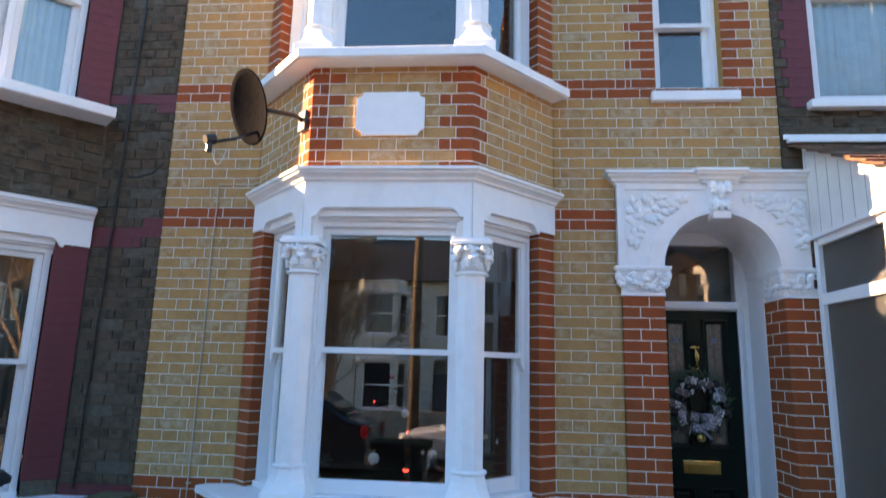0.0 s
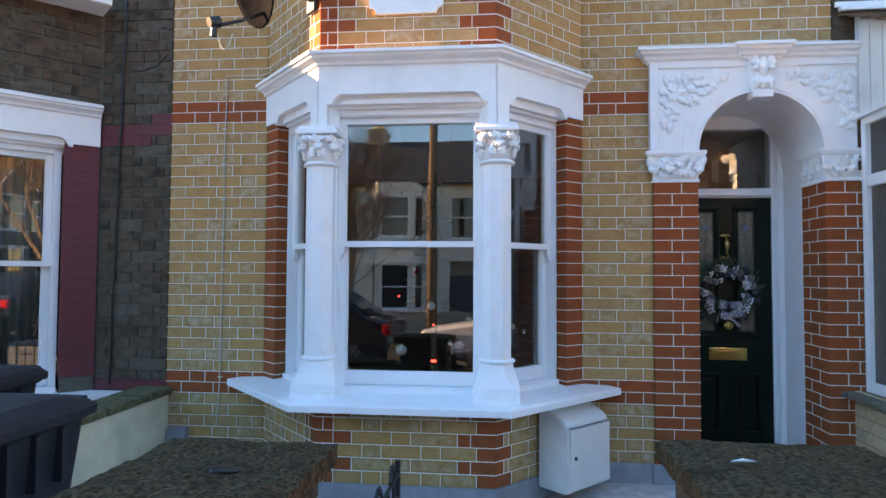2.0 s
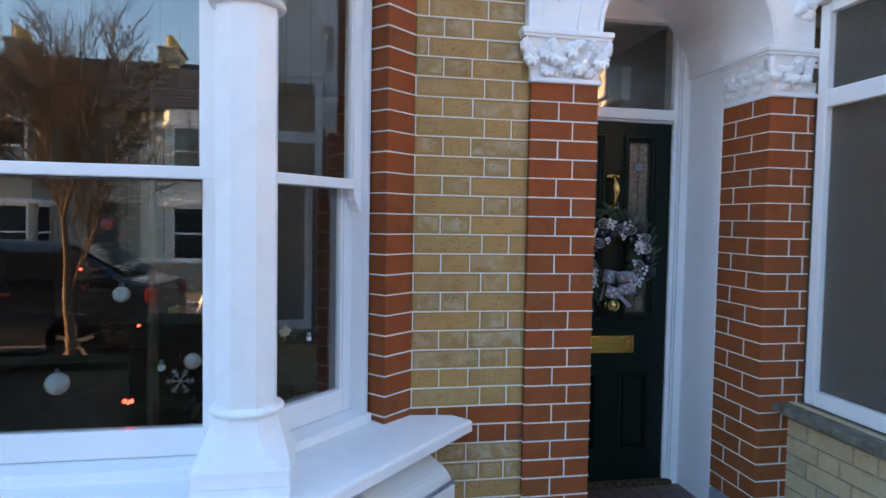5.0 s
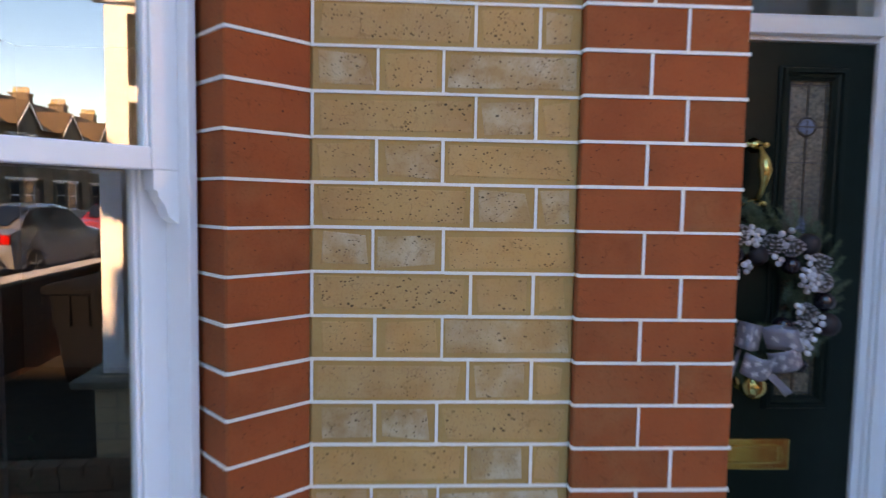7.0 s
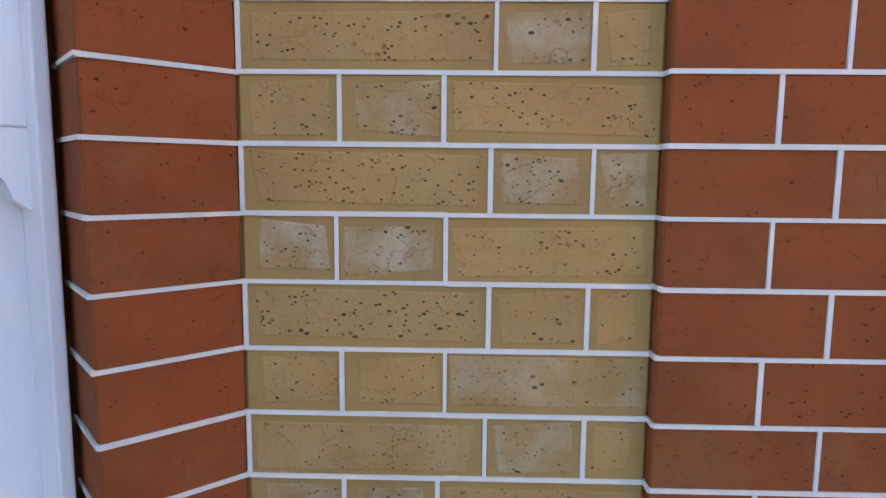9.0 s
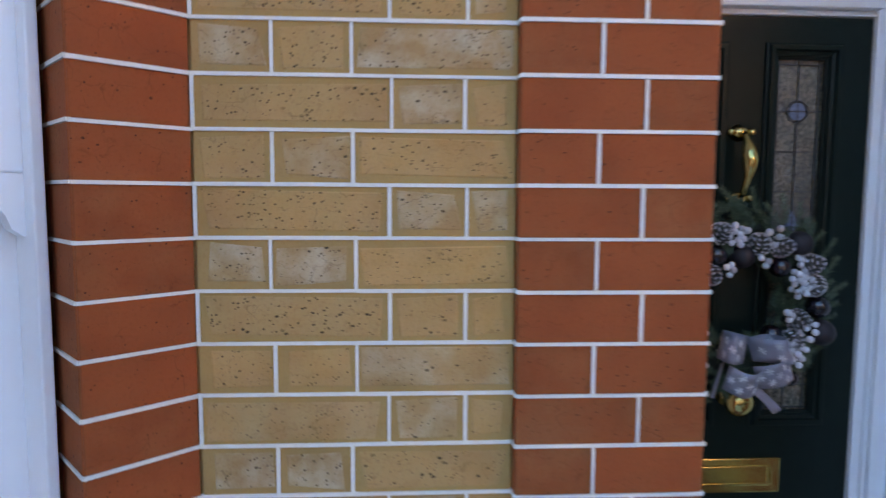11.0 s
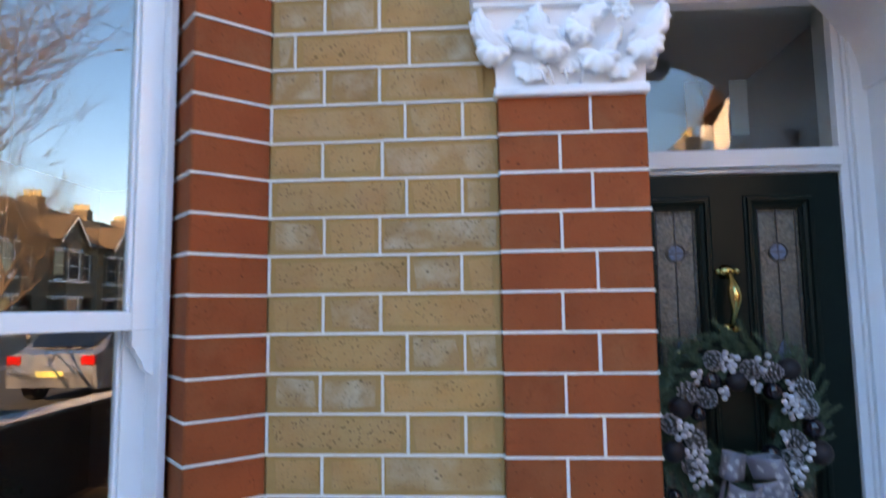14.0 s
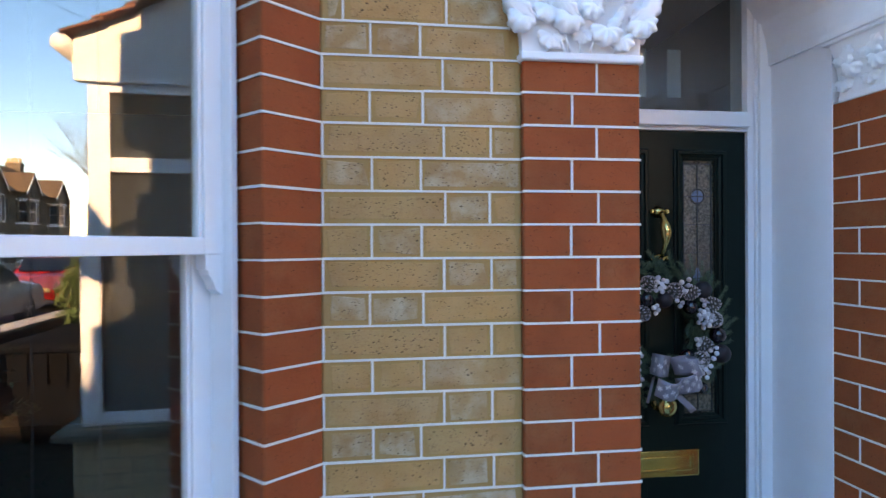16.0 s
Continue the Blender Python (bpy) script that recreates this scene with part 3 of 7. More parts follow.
def piers():
    """The red brick piers of the porch."""
    o = PIER_R - H_LEN
    for name, x0, x1, near in (("pier_left", PIER_L, PIER_R, (1.1, 4.4, 1.5)), ("pier_right", RP0, RP1, (2.05, 4.4, 1.5))):
        pier = thing(name, "red brick porch pier with thin white joints", "pier", kind="structure")
        bw = Brickwork(pier)
        for n in range(N0, 6):
            cut = x0 + (0.180 if n % 2 else 0.115) if name == "pier_left" else x0 + (0.115 if n % 2 else 0.185)
            m = pose(0, PIER_Y, 0)
            bw.course(m, n, [(x0, x1, "red")], cuts=[cut + rng.uniform(-0.003, 0.003)])
            if name == "pier_left":
                mm = pose(x0, PIER_Y, 0, 0, 0, -90)
                bw.course(mm, n, [(-(W - PIER_Y) - 0.002, 0, "red")], cuts=[])
                mm = pose(x1, PIER_Y, 0, 0, 0, 90)
                q = 0.112 if n % 2 else 0.225
                bw.course(mm, n, [(0, 0.30, "red")], cuts=[q])
            else:
                mm = pose(x0, PIER_Y, 0, 0, 0, -90)
                q = 0.112 if n % 2 else 0.225
                bw.course(mm, n, [(-0.33, 0, "red")], cuts=[-q])
        bw.build(near, 300)
        bm = bmesh.new()
        box(bm, x0 + 0.012, x1 - 0.012, PIER_Y + 0.012, PIER_Y + 0.32, 0.0, zc(6) + 0.02)
        part("core", bm, RED, pier)
        bm = bmesh.new()
        box(bm, x0 - 0.02, x1 + 0.005, PIER_Y - 0.02, PIER_Y + 0.3, GZ - 0.05, zc(N0) + 0.004, 0.008)
        part("plinth", bm, PLINTH, pier, "grey painted cement plinth")


def wall_bay(cx=CX, dz=0.0, old=False):
    """Brickwork of the bay: base, quoins beside the windows, the storey between the windows."""
    y, r = ("old", "maroon") if old else ("yellow", "red")
    label = "sooty stock brick bay with maroon painted quoins" if old else "canted bay of yellow brick with red brick quoins"
    wall = thing("wall_bay_neighbour" if old else "wall_bay", label, "wall", kind="structure")
    bw = Brickwork(wall, not old)
    fr, fri, fle = f_front(cx), f_right(cx), f_left(cx)
    fqr, fql = pose(cx + HW, W, 0, 0, 0, 42), pose(cx - HW, W, 0, 0, 0, -42)
    sill_n, head_n, up_n = -13, 12, 25
    wq = 0.22 if old else 0.154
    for n in range(N0, N1):
        base, mid = n < sill_n + 1, head_n + 2 <= n < up_n
        if old and n < -10:
            continue
        a, b = (0.11, 0.22) if n % 2 else (0.22, 0.11)
        if base or mid:
            k = y
            bw.course(fr, n, [(-HC, -HC + b, r), (-HC + b, HC - b, k), (HC - b, HC, r)], 0.1, dz=dz)
            bw.course(fri, n, [(-SIDE, -SIDE + a * 0.6, r), (-SIDE + a * 0.6, 0, k)], 0.04, dz=dz)
            bw.course(fle, n, [(0, SIDE - a * 0.6, k), (SIDE - a * 0.6, SIDE, r)], 0.04, dz=dz)
        else:
            bw.course(fqr, n, [(-wq, 0, r)], dz=dz, cuts=[])
            bw.course(fql, n, [(0, wq, r)], dz=dz, cuts=[])
            for f, s in ((fqr, 1), (fql, -1)):
                m2 = f @ (pose(-wq, 0, 0, 0, 0, -90) if s > 0 else pose(wq, 0, 0, 0, 0, 90))
                bw.course(m2, n, [(-0.11, 0, r) if s > 0 else (0, 0.11, r)], dz=dz, cuts=[])
    bw.build((cx + 0.9, 4.2, 1.5) if not old else (cx + 1, 4.2, 2), 290 if old else 300)
    bm = bmesh.new()
    for z0, z1 in ((0.0, 0.62), (2.62, 3.47)):
        p = bay_path(-0.008, cx, 0.2)
        prism(bm, p, z0 + (dz if z0 > 1 else 0), z1 + dz)
    for f, xa, xb in ((fqr, -wq + 0.008, -0.006), (fql, 0.006, wq - 0.008)):
        box(bm, xa, xb, 0.008, 0.2, 0.6 + dz, 2.65 + dz, 0, f)
        box(bm, xa, xb, 0.008, 0.2, 3.4 + dz, 5.2 + dz, 0, f)
    part("backing", bm, MORTAR if old else STOPPING, wall)
    if not old:
        bm = bmesh.new()
        p = bay_path(0.022)
        prism(bm, p, GZ - 0.05, zc(N0) + 0.004)
        part("plinth", bm, PLINTH, wall, "grey painted cement plinth")


# ---- bay timbers and mouldings ----
def shoulder(x0, x1, zb, zt, h):
    """Outline of an opening's head with stepped, hollowed corners, from left to right."""
    pts = [(x0, zb), (x0, zt - h)]
    for s, xx in ((1, x0), (-1, x1)):
        q = [(xx + s * 0.018, zt - h), (xx + s * 0.03, zt - h * 0.85), (xx + s * 0.045, zt - h * 0.4), (xx + s * 0.066, zt - h * 0.12), (xx + s * 0.085, zt)]
        pts += q if s > 0 else q[::-1]
    return pts + [(x1, zt - h), (x1, zb)]


def entablature(cx=CX, dz=0.0, old=False):
    e = thing("bay_entablature", "white painted moulded entablature above the bay window", "moulding", kind="structure")
    bm = bmesh.new()
    z = dz
    prof = [(-0.05, 2.655 + z), (0.012, 2.655 + z), (0.014, 2.668 + z), (0.03, 2.673 + z), (0.034, 2.688 + z), (0.05, 2.70 + z), (0.072, 2.708 + z), (0.076, 2.722 + z), (0.092, 2.726 + z), (0.092, 2.745 + z), (0.0, 2.775 + z), (-0.05, 2.775 + z)]
    sweep(bm, bay_path(0, cx), prof)
    part("cornice", bm, WHITE, e, "white stepped cornice")
    # fascia with shouldered window heads
    hx = 0.39
    zt = 2.665 + z
    for (f, x0, x1, o0, o1, zb) in ((f_front(cx), -HC, HC, -hx - 0.09, hx + 0.09, 2.30 + z), (f_right(cx), -SIDE, 0.0, -SIDE + 0.1, -0.17, 2.30 + z), (f_left(cx), 0.0, SIDE, 0.17, SIDE - 0.1, 2.30 + z)):
        bm = bmesh.new()
        side_l = 2.46 + z if f == f_left(cx) else zb
        side_r = 2.46 + z if f == f_right(cx) else zb
        hd = shoulder(o0, o1, zb, 2.50 + z, 0.06)
        hd[0], hd[-1] = (o0, side_l), (o1, side_r)
        top = [(x0, zt), (x0, side_l)] + hd + [(x1, side_r), (x1, zt)]
        # built as strips so that the outline stays clean
        xs = sorted({x0, x1, *[p[0] for p in hd]})
        def under(x):
            if x <= o0 + 1e-6 and x < o0:
                return side_l
            if x > o1:
                return side_r
            for (xa, za), (xb, zb2) in zip(hd[1:-1], hd[2:-1]):
                if xa - 1e-6 <= x <= xb + 1e-6 and xb > xa:
                    return za + (zb2 - za) * (x - xa) / (xb - xa)
            return 2.44 + z
        for xa, xb in zip(xs, xs[1:]):
            if xb - xa < 1e-4:
                continue
            mid = (xa + xb) / 2
            if mid < o0:
                ua = ub = side_l
            elif mid > o1:
                ua = ub = side_r
            else:
                ua, ub = under(xa + 1e-5), under(xb - 1e-5)
            v = []
            for yy in (-0.012, 0.14):
                v.append([bm.verts.new(f @ Vector(c)) for c in ((xa, yy, ua), (xb, yy, ub), (xb, yy, zt), (xa, yy, zt))])
            a, b = v
            bm.faces.new(a)
            bm.faces.new(b[::-1])
            for k in range(4):
                bm.faces.new((a[k], a[(k + 1) % 4], b[(k + 1) % 4], b[k]))
        part("fascia", bm, WHITE, e, "white fascia with a shouldered window head")
        # stepped soffit moulding behind the head
        bm = bmesh.new()
        for yy, dzz in ((0.03, 0.022), (0.06, 0.04), (0.09, 0.075)):
            box(bm, o0 + 0.02, o1 - 0.02, yy, 0.16, 2.44 + z - dzz + 0.03, 2.52 + z, 0.004, f)
        part("soffit_moulding", bm, WHITE, e)
    return e


def droop_leaf(bm, m, top, tip, width, bulge, bend=0.0, lobes=5):
    """A carved leaf that hangs from top to tip, (x, z) in the plane of m, and swells towards -y; its end is scalloped."""
    a, b = Vector(top), Vector(tip)
    d = (b - a)
    side = Vector((d.y, -d.x)).normalized()
    nu, nv = 16, 15
    front, back = [], []
    for i in range(nu + 1):
        u = i / nu
        if u < 0.68:
            hw = 0.55 + 0.45 * math.sin(math.pi / 2 * u / 0.68)
        else:
            hw = math.sqrt(max(0.0, 1 - ((u - 0.68) / 0.33) ** 2))
        hw = width / 2 * max(hw, 0.12) * (1 + 0.17 * math.cos(u * 6 * math.pi) * min(1, 2 * u))
        mid = a + d * u + side * bend * math.sin(math.pi * u)
        rf, rb = [], []
        for j in range(nv + 1):
            v = j / nv * 2 - 1
            ridge = math.cos(v * lobes * math.pi / 1.0)
            p = mid + side * hw * v + d.normalized() * (0.10 * width * ridge * max(0, u - 0.55) * 2.2 - 0.10 * width * v * v * u)
            out = bulge * (0.35 + 0.65 * math.sin(math.pi * min(1, u * 0.62 + 0.30))) * math.sqrt(max(0.02, 1 - 0.72 * v * v))
            out += 0.05 * width * ridge * (0.2 + 0.8 * u) - 0.09 * width * math.exp(-(v * 7) ** 2) + 0.05 * width * math.cos(u * 6 * math.pi) * abs(v)
            rf.append(bm.verts.new(m @ Vector((p.x, -out, p.y))))
            rb.append(bm.verts.new(m @ Vector((p.x * 0.94 + mid.x * 0.06, 0.022 - 0.25 * out, p.y))))
        front.append(rf)
        back.append(rb)
    for g, flip in ((front, False), (back, True)):
        for i in range(nu):
            for j in range(nv):
                q = (g[i][j], g[i][j + 1], g[i + 1][j + 1], g[i + 1][j])
                bm.faces.new(q[::-1] if flip else q)
    edge = lambda g: [g[i][0] for i in range(nu)] + [g[nu][j] for j in range(nv)] + [g[i][nv] for i in range(nu, 0, -1)] + [g[0][j] for j in range(nv, 0, -1)]
    ef, eb = edge(front), edge(back)
    for k in range(len(ef)):
        bm.faces.new((ef[k], eb[k], eb[(k + 1) % len(ef)], ef[(k + 1) % len(ef)]))


def relief_leaf(bm, m, length, width, rise):
    """A pointed, three-lobed leaf in relief: its stalk at the origin, its tip along z, swelling towards -y."""
    nu, nv = 12, 8
    grid = []
    for i in range(nu + 1):
        u = i / nu
        hw = width / 2 * math.sin(math.pi * min(1.0, 0.06 + 0.94 * u)) ** 0.75 * (1 + 0.20 * math.cos(u * 4 * math.pi + 0.6)) + 0.0008
        row = []
        for j in range(nv + 1):
            v = j / nv * 2 - 1
            back = -0.16 * length * abs(v) ** 1.5 * (1 - u)
            h = rise * (0.35 + 0.65 * math.sin(math.pi * min(1, 0.15 + 0.72 * u))) * (1 - 0.62 * v * v) - 0.22 * rise * math.exp(-(v * 4) ** 2) + 0.10 * rise * math.cos(v * 7)
            row.append(bm.verts.new(m @ Vector((hw * v, -max(h, 0.15 * rise), length * u + back))))
        grid.append(row)
    for i in range(nu):
        for j in range(nv):
            bm.faces.new((grid[i][j], grid[i][j + 1], grid[i + 1][j + 1], grid[i + 1][j]))
    rim = [grid[i][0] for i in range(nu)] + [grid[nu][j] for j in range(nv)] + [grid[i][nv] for i in range(nu, 0, -1)] + [grid[0][j] for j in range(nv, 0, -1)]
    inv = m.inverted()
    low = []
    for v in rim:
        p = inv @ v.co
        low.append(bm.verts.new(m @ Vector((p.x, 0.004, p.z))))
    for k in range(len(rim)):
        bm.faces.new((rim[k], low[k], low[(k + 1) % len(rim)], rim[(k + 1) % len(rim)]))


def fan_lobe(bm, m, x, z, turn, r, dome, spread=100, flutes=5):
    """A fluted, shell-like lobe of a carved leaf about (x, z) in the plane of m; turn 180 points down."""
    nq, nk = 7, 28
    grid = []
    for i in range(nq + 1):
        q = i / nq
        row = []
        for k in range(nk + 1):
            f = 2 * k / nk - 1
            phi = radians(spread) * f
            wave = math.cos(f * flutes * math.pi)
            rr = r * (0.10 + 0.90 * q) * (1 + 0.07 * wave * q) * (1 - 0.16 * f * f)
            a = radians(turn) + phi
            h = dome * (0.55 + 0.45 * math.sin(math.pi * (0.18 + 0.52 * q))) * (1 - 0.30 * f * f) * (1 - 0.25 * q ** 4) + 0.055 * r * wave * q
            row.append(bm.verts.new(m @ Vector((x + rr * math.sin(a), -h, z + rr * math.cos(a)))))
        grid.append(row)
    for i in range(nq):
        for k in range(nk):
            bm.faces.new((grid[i][k], grid[i][k + 1], grid[i + 1][k + 1], grid[i + 1][k]))
    rim = grid[nq] + [grid[i][nk] for i in range(nq - 1, -1, -1)] + grid[0][-2::-1] + [grid[i][0] for i in range(1, nq)]
    inv = m.inverted()
    low = []
    for v in rim:
        p = inv @ v.co
        low.append(bm.verts.new(m @ Vector((x + (p.x - x) * 0.86, 0.012, z + (p.z - z) * 0.86))))
    for k in range(len(rim)):
        bm.faces.new((rim[k], low[k], low[(k + 1) % len(rim)], rim[(k + 1) % len(rim)]))


def column(x, y, turn, dz=0.0):
    """An octagonal bay column with a stopped base and a leafy capital."""
    c = thing("bay_column", "white painted octagonal column with a leafy capital", "column", "columns of the bay", "structure", pose(x, y, dz, 0, 0, turn))
    o = math.pi / 8
    bm = bmesh.new()
    lathe(bm, [(0.089, 0.93), (0.089, 2.085)], 8, start=o)
    part("shaft", bm, WHITE, c)
    bm = bmesh.new()
    box(bm, -0.134, 0.134, -0.134, 0.134, 0.700, 0.735, 0.004)
    # square foot that turns octagonal
    lo = [(sx * 0.108, sy * 0.108) for sx, sy in ((-1, -1), (1, -1), (1, 1), (-1, 1))]
    rings = []
    for zz, rr, cut in ((0.735, 0.134, 0.004), (0.778, 0.134, 0.006), (0.792, 0.130, 0.030), (0.835, 0.114, 0.058), (0.875, 0.100, 0.057), (0.905, 0.093, 0.0535), (0.925, 0.091, 0.0535)):
        q = []
        for sx, sy in ((-1, -1), (1, -1), (1, 1), (-1, 1)):
            p1, p2 = (sx * rr, sy * (rr - cut)), (sx * (rr - cut), sy * rr)
            q += [p1, p2] if sx * sy > 0 else [p2, p1]
        rings.append([bm.verts.new((px, py, zz)) for px, py in q])
    for a, b in zip(rings, rings[1:]):
        for k in range(8):
            bm.faces.new((a[k], a[(k + 1) % 8], b[(k + 1) % 8], b[k]))
    part("base", bm, WHITE, c, smooth=False)
    bm = bmesh.new()
    for zz in (0.925, 2.085):
        lathe(bm, [(0.086, zz - 0.012), (0.104, zz - 0.008), (0.108, zz), (0.104, zz + 0.008), (0.09, zz + 0.014)], 24)
    part("ring", bm, WHITE, c, smooth=True)
    bm = bmesh.new()
    lathe(bm, [(0.088, 2.09), (0.092, 2.15), (0.105, 2.22), (0.12, 2.25)], 16)
    for k in range(8):
        a = k * 45 + 22.5
        m = pose(0.096 * math.cos(radians(a)), 0.096 * math.sin(radians(a)), 2.10, 0, 0, a + 90)
        lean = 0.016 if k % 2 else -0.016
        droop_leaf(bm, m, (lean, 0.075), (-lean * 0.4, 0.012), 0.058, 0.020)
    for k in range(8):
        a = k * 45
        out = 0.118 if k % 2 else 0.104
        m = pose(out * math.cos(radians(a)), out * math.sin(radians(a)), 2.10, 0, 0, a + 90)
        lean = 0.02 if k % 4 < 2 else -0.02
        droop_leaf(bm, m, (lean, 0.154), (-lean, 0.090), 0.044, 0.026, lean * 0.4, 3)
        fan_lobe(bm, m, -lean * 0.7, 0.098, 180, 0.036, 0.030)
        fan_lobe(bm, m, lean * 1.2, 0.138, 150 if lean > 0 else 210, 0.028, 0.034)
        ball(bm, m @ Vector((0.04, -0.012, 0.128)), 0.013, 2)
    part("capital", bm, WHITE, c, "carved leaf capital", smooth=True)
    bm = bmesh.new()
    box(bm, -0.128, 0.128, -0.128, 0.128, 2.258, 2.285, 0.006)
    box(bm, -0.118, 0.118, -0.118, 0.118, 2.285, 2.305, 0.004)
    part("abacus", bm, WHITE, c)
    return c


def sash_window(m, w, z0, z1, zm, glass, name="window", horn=True, label="white painted timber sliding sash window", jamb=0.024, pv=False, lean=0.0):
    """A sash window in the local plane m: x from -w/2 to w/2, front of the frame at y = 0."""
    win = thing(name, label, "window", kind="structure", matrix=m)
    a = w / 2
    paint = PVC if pv else GLOSS
    bm = bmesh.new()
    for s in (-1, 1):
        box(bm, min(s * a, s * (a - jamb)), max(s * a, s * (a - jamb)), 0.0, 0.12, z0, z1, 0.003)
    box(bm, -a + jamb, a - jamb, 0.002, 0.12, z1 - 0.05, z1, 0.003)
    box(bm, -a, a, -0.02, 0.13, z0 - 0.03, z0 + 0.012, 0.004)
    part("window_frame", bm, paint, win)
    b = a - jamb + 0.002
    st = 0.045
    for nm, za, zb, y0, rail_b, rail_t in (("upper_sash", zm - 0.018, z1 - 0.04, 0.03, 0.036, 0.05), ("lower_sash", z0 + 0.014, zm + 0.02, 0.075, 0.085, 0.036)):
        s = part(nm, sash_bm(b, za, zb, y0, st, rail_b, rail_t), paint, win)
        bm = bmesh.new()
        box(bm, -b + st - 0.005, b - st + 0.005, y0 + 0.018, y0 + 0.023, za + rail_b - 0.005, zb - rail_t + 0.005)
        for v in bm.verts:
            v.co.y += (v.co.z - (za + zb) / 2) * math.tan(radians(lean))
        p = part("pane", bm, glass, s)
        p.visible_shadow = False
        if horn and nm == "upper_sash":
            for sx in (-1, 1):
                bm = bmesh.new()
                pr = [(0, 0), (0.042, 0), (0.042, -0.03), (0.036, -0.033), (0.034, -0.043), (0.024, -0.056), (0.018, -0.074), (0.004, -0.085), (0, -0.085)]
                pr = [(sx * (b - px), za + pz) for px, pz in pr]
                plate(bm, pr, y0 + 0.002, y0 + 0.036)
                part("horn", bm, paint, s)
    return win


def sash_bm(b, za, zb, y0, st, rail_b, rail_t):
    bm = bmesh.new()
    for s in (-1, 1):
        box(bm, min(s * b, s * (b - st)), max(s * b, s * (b - st)), y0, y0 + 0.04, za, zb, 0.003)
        box(bm, min(s * (b - st), s * (b - st - 0.008)), max(s * (b - st), s * (b - st - 0.008)), y0 + 0.008, y0 + 0.034, za + rail_b, zb - rail_t, 0.003)
    box(bm, -b + st, b - st, y0, y0 + 0.04, za, za + rail_b, 0.003)
    box(bm, -b + st, b - st, y0, y0 + 0.04, zb - rail_t, zb, 0.003)
    return bm


def bay_sill(cx, z, o, th, name, label):
    bm = bmesh.new()
    sweep(bm, bay_path(0, cx, 0.085 if z < 1 else 0.0), [(-0.25, z - th), (o - 0.02, z - th), (o - 0.02, z - th + 0.012), (o, z - th), (o, z - 0.012), (o - 0.008, z - 0.006), (-0.25, z + 0.018)])
    bmesh.ops.bevel(bm, geom=[e for e in bm.edges if e.calc_length() > 0.3], offset=0.003, segments=1, affect="EDGES")
    tagged(part(name, bm, WHITE), label, "sill", kind="structure")


def bay_windows(cx, dz, glass, pv=False, names=("window_1", "window_2", "window_3"), zt=2.44):
    m = f_front(cx)
    sash_window(m @ pose(0, 0.10, dz), 0.93, 0.735, zt, 1.61, glass, names[0], not pv, pv=pv, lean=0.0 if pv else 1.15)
    wq = 0.222 if pv else 0.156
    ws = SIDE - wq - 0.10
    sash_window(f_right(cx) @ pose(-wq - ws / 2, 0.09, dz), ws, 0.735, zt, 1.61, glass, names[1], not pv, pv=pv, jamb=0.045 if pv else 0.016)
    sash_window(f_left(cx) @ pose(wq + ws / 2, 0.09, dz), ws, 0.735, zt, 1.61, glass, names[2], not pv, pv=pv, jamb=0.045 if pv else 0.016)


def bay():
    wall_bay()
    bay_sill(CX, 0.705, 0.215, 0.052, "bay_sill", "wide white painted sill under the bay window")
    bay_sill(CX, 3.53, 0.155, 0.075, "upper_bay_sill", "white painted sill under the upper bay window")
    entablature()
    for s in (-1, 1):
        column(CX + s * 0.535, YB + 0.075, 0)
        column(CX + s * 0.535, YB + 0.075, 0, 2.83)
    bay_windows(CX, 0, GLASS)
    bay_windows(CX, 2.83, GLASS_DARK, names=("window_4", "window_5", "window_6"))


# ---- porch ----
ARCH_X, ARCH_R, ARCH_Z = 1.60, 0.385, 2.235


